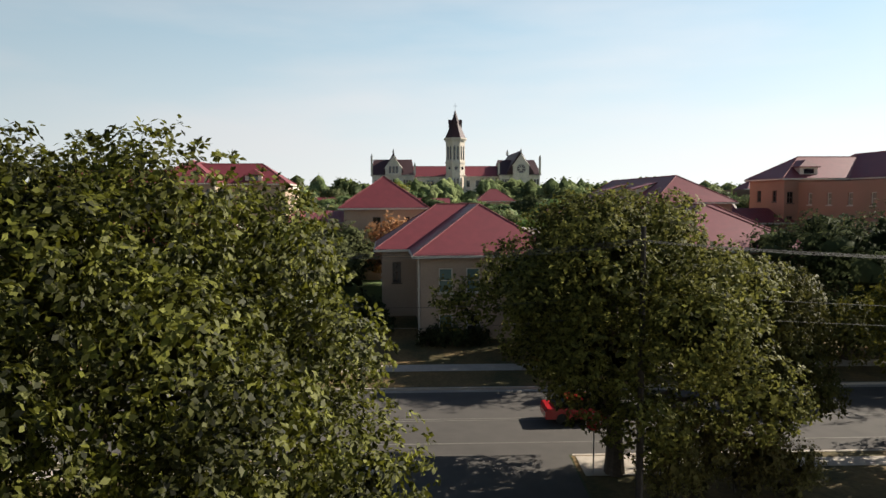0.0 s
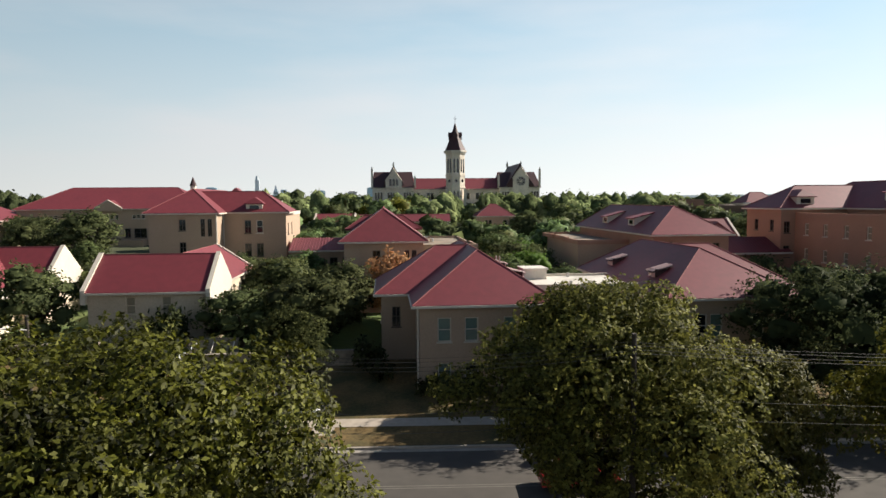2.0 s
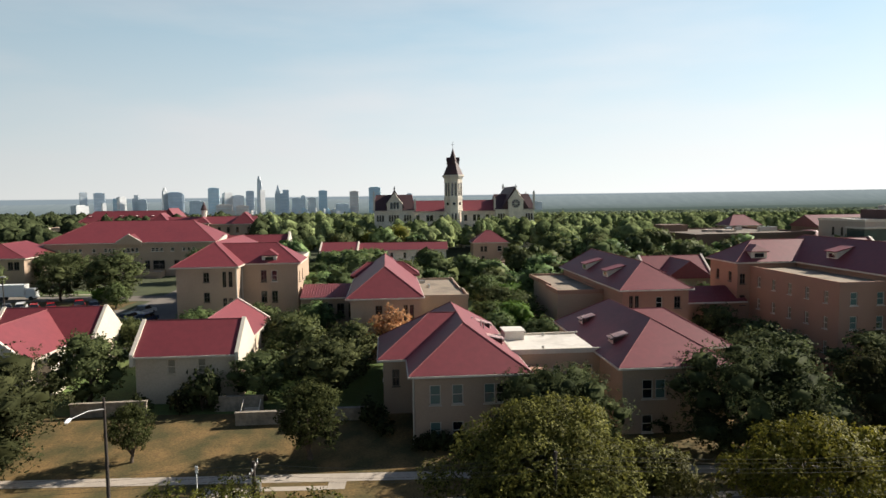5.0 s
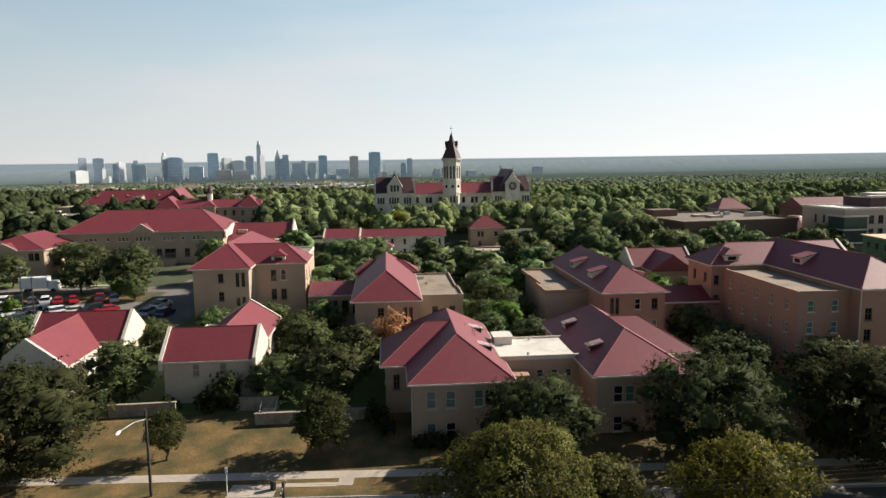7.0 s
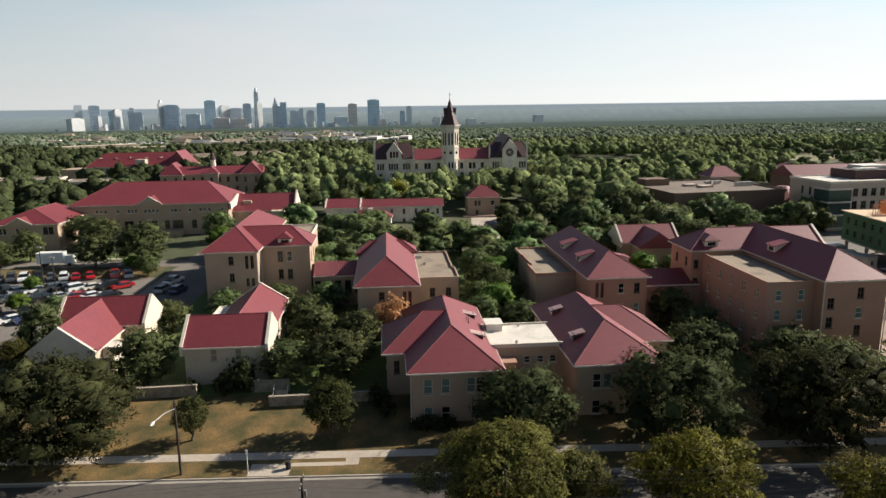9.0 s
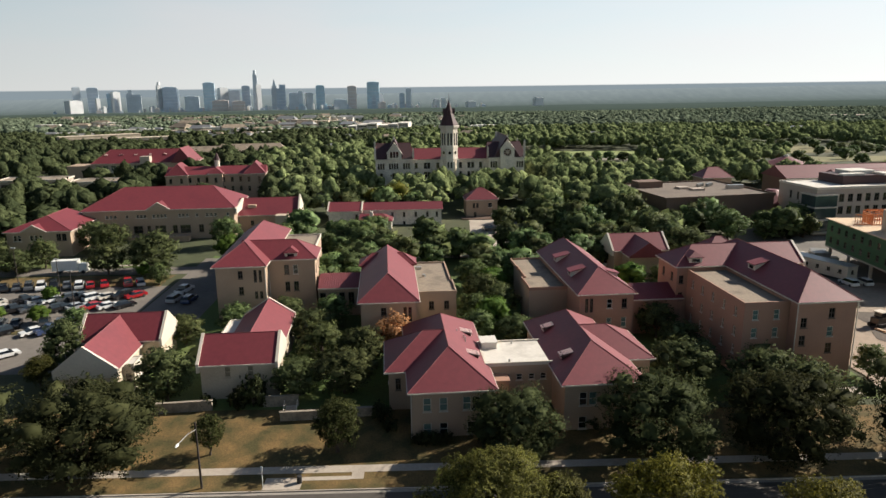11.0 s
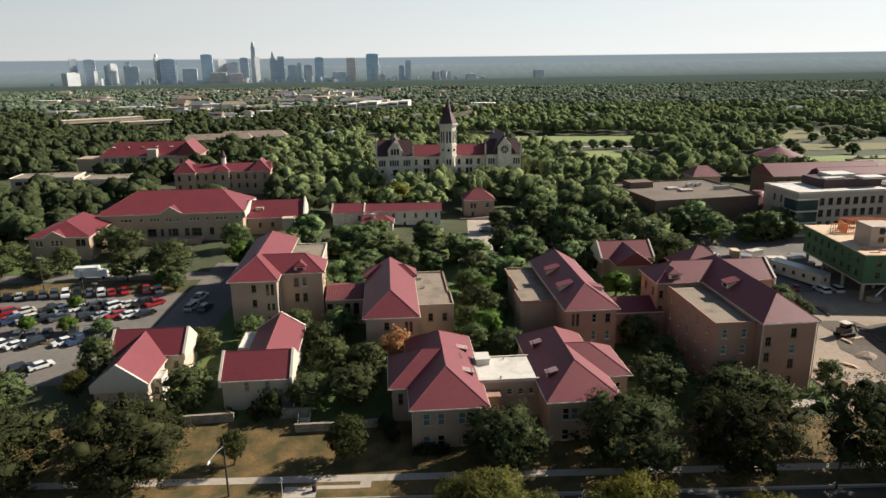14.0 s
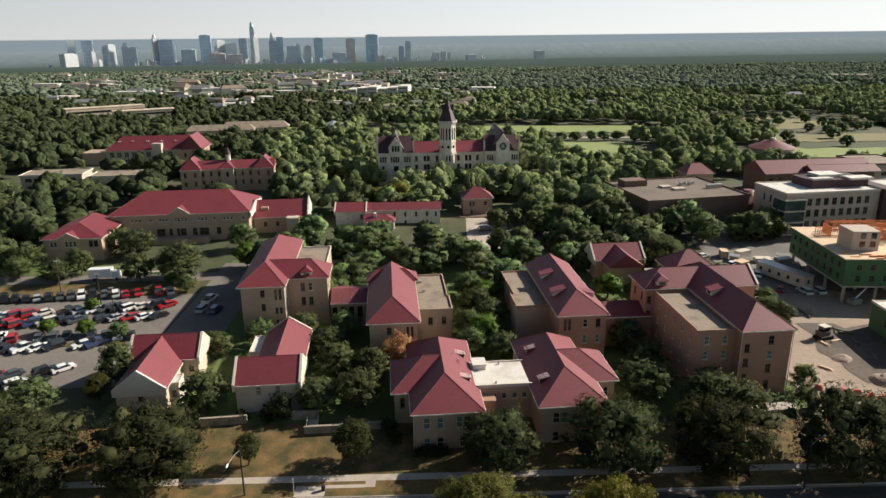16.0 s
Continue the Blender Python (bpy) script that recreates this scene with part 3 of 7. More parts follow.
terrain()
patch("lawn", DRY, -130, 8, 45.55, 64, 0.03, label="dry patchy yellow-green lawn beside the street")
patch("lawn_shaded", DRY, 8, 95, 45.55, 62, 0.03, label="dry lawn under the street trees")
patch("courtyard_lawn", GRASS, -60, 72, 64, 150, 0.03, label="shaded green lawn between the halls")
patch("road", ASPHALT, -300, 300, 33.2, 45.3, 0.012, step=8, label="worn grey asphalt street with faint lane lines", category="road")
for s0, nm in ((45.3, "far"), (33.0, "near")):
    for xa, xb in (((-300, 300),) if nm == "far" else ((-300, -2.4), (6.6, 300))):
        g = Geo()
        n = 40
        for k in range(n):
            a, b = xa + (xb - xa) * k / n, xa + (xb - xa) * (k + 1) / n
            ya, yb = s0 + SHEAR * a, s0 + SHEAR * b
            z0, z1 = -1.45, -1.235
            g.poly((a, ya, z1), (b, yb, z1), (b, yb + 0.2, z1), (a, ya + 0.2, z1))
            g.poly((a, ya, z0), (b, yb, z0), (b, yb, z1), (a, ya, z1))
            g.poly((b, yb + 0.2, z0), (a, ya + 0.2, z0), (a, ya + 0.2, z1), (b, yb + 0.2, z1))
        tagged(g.obj("kerb", CONCRETE), "pale concrete kerb along the street", "kerb", kind="structure")
patch("side_street", ASPHALT, -2.2, 6.4, -120, 33.15, 0.02, label="asphalt side street meeting the road", category="road")
patch("pavement", CONCRETE, -140, 8.5, 48.95, 50.45, 0.06, step=2, label="pale concrete pavement along the lawn", category="pavement")
patch("pavement_shaded", CONCRETE, 8.5, 120, 48.95, 50.45, 0.06, step=2, label="concrete pavement under the trees", category="pavement")
patch("pavement_near", CONCRETE, 10.4, 120, 31.1, 32.2, 0.05, step=2, label="concrete pavement on the near side", category="pavement")
patch("corner_pad", CONCRETE, 6.7, 10.4, 30.4, 32.8, 0.055, step=1, label="pale concrete ramp at the street corner", category="pavement")
patch("pavement_near_left", CONCRETE, -120, -2.8, 31.0, 32.2, 0.05, step=2, label="concrete pavement on the near side", category="pavement")
patch("verge_near", DRY, 6.5, 120, 8, 32.95, 0.02, label="dry verge on the near side of the street")
patch("verge_near_left", DRY, -120, -2.4, -20, 32.95, 0.02, label="dry verge on the near side of the street")
patch("bus_pad", CONCRETE, -20.3, -15.5, 45.55, 48.1, 0.05, step=1.2, label="concrete slab between kerb and pavement", category="pavement")
patch("bus_pad_walk", CONCRETE, -9.3, -7.7, 47.5, 48.93, 0.055, step=0.8, label="short concrete path beside the pavement", category="pavement")
patch("bus_pad_strip", CONCRETE, -15.48, -9.32, 47.4, 48.2, 0.05, step=1.0, label="narrow concrete strip in the verge", category="pavement")
patch("road_gutter", GUTTER_PAN, -300, 300, 44.75, 45.3, 0.02, step=10, label="pale concrete gutter along the kerb", category="road")
for sl, w in ((38.9, 0.10), (39.2, 0.10), (35.2, 0.12)):
    patch("lane_line", PAINT_LINE, -200, 200, sl, sl + w, 0.022, step=10, label="worn painted line along the road", category="road line")

patch("parking_lot", ASPHALT_OLD, -150, -62, 80, 127, 0.05, shear=0.07, label="sun-bleached asphalt car park with angled rows", category="car park")
patch("parking_island", DRY, -96, -68, 98.2, 100.2, 0.12, step=1.5, wave=0.3, shear=0.07, label="dry planted island between car rows", category="island")
patch("parking_bank", DRY, -150, -64, 127, 135.5, 0.06, wave=0.6, shear=0.07, label="dry grass bank above the car park")
patch("campus_drive", ASPHALT_OLD, -150, -52, 136.5, 142.5, 0.055, wave=0.3, shear=0.07, label="sun-bleached drive past the hall", category="road")
patch("campus_road", ASPHALT_OLD, -61.5, -48, 88, 150, 0.06, shear=0.07, label="asphalt drive into the car park", category="road")
patch("drive_lawn", GRASS, -150, -75, 143, 150, 0.07, wave=0.4, shear=0.07, label="bright green grass strip beside the drive")
patch("drive_kerb_walk", CONCRETE, -92, -76, 143.8, 145.0, 0.10, step=1.5, shear=0.07, label="pale path beside the drive", category="pavement")
patch("plaza", CONCRETE, 11, 25, 158, 196, 0.05, wave=0.3, label="pale concrete forecourt by the small red-roofed house", category="pavement")
patch("campus_walk", CONCRETE, -34, 40, 147, 149.5, 0.06, step=3, label="pale concrete walk behind the halls", category="pavement")
patch("back_lot", ASPHALT_OLD, 26, 42, 150, 190, 0.05, label="small asphalt lot among trees", category="car park")
patch("works_dirt", DIRT, 73, 160, 58, 118, 0.16, wave=0.8, shear=0.07, label="pale bare dirt of a building site")
patch("works_yard", ASPHALT_OLD, 84, 160, 118, 168, 0.14, wave=0.5, shear=0.07, label="grey works yard beside the new building")
patch("works_dark_pad", SHADED_MUD, 87.6, 150, 72, 98, 0.22, wave=2.2, shear=0.07, label="dark graded ground in the building site, shade painted in")
patch("service_road", ASPHALT_OLD, 92, 160, 168, 176, 0.06, shear=0.07, label="service road beside the halls", category="road")
patch("playing_field", FIELD, 34, 165, 452, 502, 0.3, step=12, label="mown bright green playing field", category="field")
patch("playing_field_near", FIELD, 68, 120, 322, 392, 0.3, step=12, label="mown green playing field behind trees", category="field")
patch("playing_field_left", FIELD, -55, 14, 462, 490, 0.3, step=12, label="mown green strip of field", category="field")
patch("hill_meadow", MEADOW, 220, 310, 466, 560, 0.3, step=12, wave=6, label="yellow-green meadow on the slope", category="field")
patch("hill_meadow_near", MEADOW, 220, 318, 388, 428, 0.3, step=8, wave=4, label="dry olive meadow between trees", category="field")
patch("hall_lawn", FIELD, 206, 330, 322, 356, 0.3, step=8, wave=4, label="green lawn below the round hall", category="field")
patch("field_path", CONCRETE, 20, 215, 415, 422, 0.4, step=10, label="pale road beside the playing field", category="road")


# ---- the halls ----
T4 = (GLASS, FRAME_DARK, 2)
TEAL = (GLASS_TEAL, TRIM, 1)
BLUE = (GLASS, TRIM, 1)

# twin hall, west half
b = Building("residence_hall", "tan brick hall with red hipped metal roof beside the lawn", "building", -2.23, 55.24, -0.3, 5, TAN, "twin halls")
b.vol(0.6, 12.1, 0.6, 27.4, -0.9, 6.75, {
    "S": [(2.7, 3.7, 1.15, 2.05, *TEAL), (5.0, 3.7, 1.15, 2.05, *TEAL), (8.3, 3.7, 1.15, 2.05, *TEAL), (9.6, 3.7, 1.15, 2.05, *BLUE),
          (2.7, 0.0, 1.15, 1.9, *TEAL), (5.0, 0.0, 1.15, 1.9, *BLUE), (8.9, 0.0, 1.15, 1.9, *BLUE)],
    "W": [(3.0, 3.7, 1.1, 2.0, *BLUE), (24, 3.7, 1.1, 2.0, *BLUE)]})
b.vol(-2.6, 3.0, 8.1, 19.9, -0.9, 6.7, {"S": [(-1.2, 3.7, 0.8, 1.9, *T4)], "W": [(11, 3.7, 1.1, 2.0, *BLUE), (16, 3.7, 1.1, 2.0, *BLUE)]})
b.roof(0, 12.65, 0, 28, 6.9, 11.0, "y", 6.6, 6.3)
b.roof(-3.2, 6.4, 7.5, 20.4, 6.9, 10.96, "x", 6.2, 0)
for v in (9.5, 19.0):
    b.dormer(11.0, v, 7.85, 1.7, 0.8, 1.7, "E", ribs=5)
for px, py in ((8.6, 17), (9.4, 14.5), (9.6, 13.6), (7.9, 22)):
    g = b.geo()
    g.ring(px, py, 0.09, 8.6, 9.75, 6)
    g.obj("vent_pipe", METAL, b.root)
for px, py in ((0.45, 0.45), (12.2, 0.45)):
    g = b.geo()
    g.tube([(px, py, 6.6), (px, py, -0.5)], [0.07, 0.07], 5)
    g.obj("downpipe", TRIM, b.root)

# connecting block with the white flat roof
b = Building("connecting_wing", "low tan link with bright white flat roof", "building", -2.23, 55.24, -0.2, 5, TAN)
b.vol(12.0, 22.6, 8.0, 17.2, -0.7, 7.0, {"S": [(u, 4.5, 0.95, 1.0, *BLUE) for u in (15.3, 17.2, 19.1, 20.9)] + [(u, 1.1, 0.95, 1.3, *BLUE) for u in (15.3, 17.2, 19.1)]})
b.flat(11.9, 22.7, 7.9, 17.3, 7.2, WHITE, 0.25, TRIM)
g = b.geo()
g.box(12.3, 14.7, 14.2, 17.0, 7.1, 8.2)
g.box(12.15, 14.85, 14.05, 17.15, 8.2, 8.38)
g.obj("roof_housing", WHITE, b.root, "white stair housing on the roof")
g = b.geo()
g.box(12.6, 15.2, 5.6, 8.1, -0.7, 5.4)
g.box(12.45, 15.35, 5.45, 8.0, 5.4, 5.65)
g.obj("entrance_bay", ORANGE, b.root)
for px, py in ((15.8, 8.8), (17.5, 16.2)):
    g = b.geo()
    g.ring(px, py, 0.17, 7.2, 7.65, 6)
    g.obj("roof_vent", METAL, b.root)

# twin hall, east half
b = Building("residence_hall", "salmon-tan brick hall with hipped roof and ribbed roof vents", "building", 19.35, 57.0, -0.2, 5, TAN, "twin halls")
b.vol(0.6, 11.9, 0.6, 26.4, -0.9, 7.2, {"S": [(3.3, 3.8, 1.15, 2.05, *BLUE), (4.7, 3.8, 1.15, 2.05, *TEAL), (8.5, 3.8, 1.15, 2.05, *BLUE), (3.3, 0.2, 1.15, 1.9, *BLUE)]},
      wall=TAN)
b.vol(9.0, 16.1, 8.7, 19.9, -0.9, 7.15, {"S": [(14.5, 3.8, 0.9, 1.9, *BLUE)]}, wall=TAN)
b.roof(0, 12.5, 0, 27, 7.35, 11.1, "y", 7.2, 5.0)
b.roof(6.2, 16.7, 8.1, 20.5, 7.35, 11.05, "x", 0, 6.0)
for v in (7.5, 19.5):
    b.dormer(1.7, v, 8.3, 1.7, 0.85, 1.7, "W", ribs=5)

# middle hall behind, west
b = Building("residence_hall", "tan brick hall with long red hipped roof", "building", -12.82, 84.95, 1.0, 5, TAN, "rear halls")
b.vol(0.6, 10.7, 0.6, 30.6, 0.4, 10.15, {"S": [(4.7, 7.6, 1.0, 1.5, *T4), (8.6, 6.3, 0.6, 2.8, *T4), (9.5, 6.3, 0.6, 2.8, *T4), (4.7, 3.2, 1.0, 1.7, *T4), (8.9, 2.2, 0.7, 2.2, *T4)],
                                        "E": [(4, 6.9, 1.0, 1.8, *T4), (7, 6.9, 1.0, 1.8, *T4)]})
b.roof(0, 11.3, 0, 31.3, 10.3, 14.4, "y", 5.0, 2.4)
b.roof(-0.6, 11.9, 24.5, 30.2, 10.9, 13.0, "x", 3.0, 3.0, gutter=False)
b.vol(10.6, 18.9, 9.8, 33.0, 0.4, 8.6, {"S": [(14, 5.4, 1.0, 1.7, *T4), (17, 5.4, 1.0, 1.7, *T4)]})
b.flat(10.6, 19.0, 9.7, 18.0, 8.8, north=False)
b.flat(10.6, 18.6, 18.0, 26.0, 8.8, south=False, north=False)
b.flat(10.6, 18.6, 26.0, 33.1, 8.8, south=False)
g = b.geo()
g.ring(13.2, 21.5, 0.35, 8.8, 9.4, 8)
g.obj("roof_vent", METAL, b.root)
g = b.geo()
g.box(11.6, 13.0, 27.5, 28.3, 8.8, 9.4)
g.obj("roof_hatch", METAL, b.root)

# tall hall at the drive
b = Building("academic_hall", "three-storey tan brick hall with red hipped roof and dormer", "building", -42.9, 97.7, 1.6, 5, TAN, "rear halls")
rows = [(5.2, z, 0.95, 1.6, *T4) for z in (10.9, 7.6, 4.0)] + [(u, z, 0.62, h, *T4) for u in (8.1, 9.1) for z, h in ((10.0, 2.6), (6.6, 1.6), (3.6, 1.6))]
b.vol(0.4, 10.0, 0.5, 36.5, 1.0, 13.35, {"S": rows, "W": [(v, z, 1.0, 1.6, *T4) for v in (5, 10, 15, 20, 25, 30) for z in (10.9, 7.6, 4.3)]})
b.vol(9.0, 19.4, 5.5, 14.2, 1.0, 13.3, {"S": [(13.6, 10.2, 1.0, 2.0, *T4), (15.4, 10.2, 1.0, 2.0, *BLUE), (13.6, 6.6, 1.0, 2.0, *T4), (15.4, 6.6, 1.0, 2.0, *T4)],
                                       "E": [(8, 9.9, 0.9, 1.8, *T4), (12, 9.9, 0.9, 1.8, *T4)]})
b.roof(-0.3, 10.5, 0, 37, 13.5, 17.1, "y", 7.2, 6.5)
b.roof(4.0, 19.95, 5.0, 14.8, 13.5, 16.7, "x", 0, 4.6)
b.dormer(14.6, 5.7, 13.7, 2.5, 1.1, 3.5, "S")
b.vol(9.8, 18.4, 15.0, 31.0, 1.0, 12.8, {})
b.flat(9.8, 18.5, 14.6, 31.2, 13.0, GRAVEL, 0.3, TRIM)
for py, pr in ((0.35, 0.13), (4.9, 0.08)):
    g = b.geo()
    g.tube([(10.1, py, 13.2), (10.1, py, 1.6)], [pr, pr], 6)
    g.obj("downpipe", TRIM, b.root, "white downpipe at the corner")


def link(name, label, x, y, z, angle, u0, u1, v0, v1, ze, zr, wall):
    """A low link with a ribbed metal roof sloping to the front."""
    b = Building(name, label, "building", x, y, z, angle, wall)
    b.vol(u0, u1, v0 + 0.7, v1 - 0.5, z - 0.6, ze - 0.2, {"S": [(u0 + 0.9 + k * (u1 - u0 - 1.8) / 4, z + 2.0, 1.2, 2.6, GLASS, FRAME_DARK, 2) for k in range(5)]})
    g, vm = b.geo(), v0 + (v1 - v0) * 0.55
    g.hip(u0, u1, v0, v1, ze, zr, "x", 0, 0, 0.2)
    r = g.obj("roof", ROOF, b.root)
    n, vm = int((u1 - u0) / 0.45), (v0 + v1) / 2
    for k in range(n):
        u = u0 + 0.25 + k * (u1 - u0 - 0.5) / (n - 1)
        g = b.geo()
        g.tube([(u, v0 - 0.02, ze + 0.03), (u, vm, zr + 0.04), (u, v1, ze + 0.03)], [0.05] * 3, 4)
        g.obj("seam", ROOF, r)
    g = b.geo()
    g.box(u0, u1, v0 - 0.12, v0, ze - 0.28, ze - 0.05)
    g.obj("gutter", TRIM, r)
    return b


link("link_passage", "glazed link with ribbed red metal roof", -42.9, 97.7, 1.8, 5, 20.0, 29.6, 3.0, 14.6, 7.6, 9.2, TAN)
link("link_passage", "glazed link with ribbed metal roof in shade", 27.2, 87.1, 1.4, 5, 11.0, 22.4, 5.0, 14.2, 8.4, 10.3, ORANGE)

# rear hall, east
b = Building("residence_hall", "salmon brick hall with red hipped roof and dormers", "building", 27.2, 87.1, 1.0, 5, ORANGE, "rear halls")
b.vol(0.6, 10.7, 0.6, 34.0, 0.4, 11.15, {"S": [(1.9, 7.6, 0.6, 2.7, *T4), (2.8, 7.6, 0.6, 2.7, *T4), (6.2, 8.3, 1.0, 1.8, *BLUE), (9.0, 8.3, 1.0, 1.8, *T4), (6.2, 4.6, 1.0, 1.9, *TEAL), (9.0, 4.6, 1.0, 1.9, *TEAL)]})
b.roof(0, 11.2, 0, 34.7, 11.3, 14.9, "y", 6.0, 2.4)
for v in (10.5, 22.0):
    b.dormer(1.2, v, 12.1, 2.4, 1.1, 3.0, "W")
b.dormer(10.0, 9.0, 12.0, 2.2, 1.0, 2.6, "E")
b.vol(-6.9, 1.2, 9.6, 17.5, 0.4, 9.6, {"S": []}, wall=TAN)
b.vol(-5.6, 1.2, 17.4, 33.0, 0.4, 9.6, {}, wall=TAN)
b.flat(-6.95, 0.62, 9.5, 17.6, 9.8, north=False)
b.flat(-6.2, 0.62, 17.6, 26.0, 9.8, south=False, north=False)
b.flat(-6.4, 0.62, 26.0, 33.2, 9.8, south=False)

# large hall beside the works
b = Building("residence_hall", "four-storey salmon brick hall with purple-red hipped roof", "building", 59.0, 71.5, 0.8, 5, ORANGE, "rear halls")
hw = [(1.6, z, 1.05, 1.7, *T4) for z in (10.4, 7.4, 4.2)] + [(6.2, z, 1.05, 1.7, *T4) for z in (11.9, 6.0, 2.6)] + [(6.2, 8.8, 1.05, 1.7, *TEAL)]
b.vol(0.5, 10.2, 0.5, 30.0, 0.2, 14.75, {"S": hw, "E": [(v, z, 1.0, 1.7, *T4) for v in (4, 8, 12, 16, 20) for z in (11.6, 8.4, 5.2)]})
b.roof(0, 10.7, 0, 36, 14.9, 18.6, "y", 5.7, 6)
b.vol(-9.3, 15.6, 24.1, 33.0, 0.2, 14.75, {"W": [(v, z, 1.0, 1.6, *T4) for v in (26.4, 30.4) for z in (11.6, 8.2, 5.0)], "S": [(-8.4, 11.4, 0.9, 1.6, *T4), (-8.4, 8.0, 0.9, 1.6, *T4)]})
b.roof(-9.8, 15.7, 23.6, 33.5, 14.9, 18.1, "x", 5.2, 0)
b.gable_end(15.7, 23.6, 33.5, 14.9, 18.1)
b.dormer(-5.6, 24.4, 15.3, 2.6, 1.2, 3.5, "S")
b.dormer(1.4, 17.0, 15.8, 2.4, 1.2, 3.2, "W")
b.vol(-7.2, 1.0, 2.9, 24.2, 0.2, 13.7, {
    "S": [(-5.2, 11.2, 1.0, 1.7, *TEAL), (-1.6, 11.2, 1.0, 1.7, *TEAL), (-5.2, 8.1, 1.0, 1.7, *TEAL), (-1.6, 8.1, 1.0, 1.7, *TEAL)],
    "W": [(v, z, 0.9, 1.6, GLASS_BLIND, TRIM, 1) for v in (5.5, 9.5, 13.5, 17.5, 21.5) for z in (11.2, 7.8, 4.6)]})
b.flat(-7.25, 0.55, 2.8, 24.0, 13.9)
for px in (0.3, 10.4):
    g = b.geo()
    g.tube([(px, 0.4, 14.6), (px, 0.4, 0.8)], [0.1, 0.1], 5)
    g.obj("downpipe", TRIM, b.root)

# cream houses by the lawn
b = Building("guest_house", "cream stucco house with red gabled roof and white parapets", "house", -35.25, 66.0, 0.4, 5, CREAM, "cream houses")
b.vol(0.3, 11.8, 0.5, 9.4, -0.3, 6.2, {"S": [(4.4, 4.0, 0.95, 1.75, GLASS_BLIND, CREAM, 1), (7.9, 4.0, 0.95, 1.75, GLASS_BLIND, CREAM, 1), (5.2, 1.3, 0.6, 0.85, *T4), (7.8, 1.3, 0.6, 0.85, *T4)]})
b.roof(0.2, 11.9, 0, 9.8, 6.3, 9.7, "x")
b.gable_end(-0.2, 0, 9.8, 6.3, 9.7)
b.gable_end(11.85, 0, 9.8, 6.3, 9.7)
b.vol(11.5, 12.1, 0.5, 9.4, -0.3, 6.3)
b.vol(2.8, 11.6, 8.0, 23.6, -0.3, 6.2, {"E": [(14, 3.8, 0.9, 1.5, *T4), (19, 3.8, 0.9, 1.5, *T4)]})
b.roof(2.5, 12.0, 5.0, 23.8, 6.3, 9.45, "y")
b.gable_end(23.7, 2.5, 12.0, 6.3, 9.45, axis="y")
b.vol(0.0, 2.7, 15.6, 23.3, -0.3, 5.3)
b.flat(-0.05, 2.75, 15.5, 23.4, 5.5, WHITE, 0.2, TRIM)

b = Building("guest_house", "cream stucco house with crossed red gables and white copings", "house", -57.2, 65.2, 0.4, 5, CREAM, "cream houses")
b.vol(0.4, 9.3, 0.5, 15, -0.3, 5.4, {"S": [(4.8, 3.0, 1.0, 1.5, *T4)]})
b.roof(0, 9.7, 0.3, 16.0, 5.5, 9.3, "y")
b.gable_end(-0.05, 0, 9.7, 5.5, 9.3, axis="y", rise=0.2)
b.vol(-0.6, 12.4, 11.6, 20.2, -0.3, 5.9, {"S": [(11, 3.2, 0.9, 1.4, *T4)]})
b.roof(-0.9, 12.5, 11.2, 20.6, 6.0, 9.6, "x")
b.gable_end(-1.2, 11.2, 20.6, 6.0, 9.6)
b.gable_end(12.4, 11.2, 20.6, 6.0, 9.6)
b.vol(9.0, 11.0, 3.0, 6.4, -0.3, 5.0, {"S": [(10, 2.4, 0.8, 1.2, *T4)]}, wall=TRIM)
b.flat(8.9, 11.1, 2.9, 6.5, 5.1, WHITE, 0.15, TRIM)

# long hall above the car park
b = Building("academic_hall", "long two-storey tan hall with broad red hipped roof", "building", -103.9, 163.6, 3.0, 6, TAN)
up = [(u, 10.3, 0.85, 0.95, *BLUE) for u in (2.0, 7.2, 8.4, 9.6, 13, 16, 17, 18, 28, 29, 30.2, 33, 36, 37.2, 38.4, 42)]
mid = [(u, 10.2, 0.8, 1.1, *BLUE) for u in (20.6, 21.7, 22.8, 23.9)]
low = [(u, 5.6, w, 2.3, *T4) for u, w in ((15.8, 2.6), (18.9, 1.0), (21.2, 1.0), (22.8, 1.9), (26.4, 1.4), (29.4, 3.0), (34, 1.4), (9, 1.4))]
b.vol(0.6, 43.8, 0.6, 22.4, 2.0, 12.65, {"S": up + mid + low})
b.roof(0, 44.4, 0, 23, 12.8, 18.2, "x", 9.4, 8.6)
b.pediment(19.2, 25.4, -0.3, 12.9, 14.9, 9, z_low=12.2)
b.vol(14.0, 31.0, -3.2, 0.5, 2.0, 5.2, top=True)
b.vol(-12.7, 3.7, -16.2, 1.0, 1.6, 10.35, {"S": [(-10.6, 7.8, 0.9, 1.6, *BLUE), (-9.5, 7.8, 0.9, 1.6, *BLUE), (-6.4, 7.8, 0.9, 1.6, *BLUE), (-5.2, 7.8, 0.9, 1.6, *BLUE), (-4.0, 7.8, 0.9, 1.6, *BLUE), (0.6, 7.7, 1.2, 1.9, *T4), (2.0, 7.7, 1.2, 1.9, *T4)]})
b.roof(-13.3, 4.3, -16.8, 3.0, 10.5, 13.6, "y", 7, 0)
b.pediment(-8.4, -2.4, -17.0, 10.5, 12.2, 6)
b.vol(44.0, 62.0, 6.5, 20.0, 2.5, 9.0, {"S": [(48, 6, 1, 1.5, *T4), (52, 6, 1, 1.5, *T4)]})
b.roof(43.0, 62.2, 6.0, 20.6, 9.2, 13.6, "x")
b.gable_end(62.0, 6.0, 20.6, 9.2, 13.8, rise=0.7)
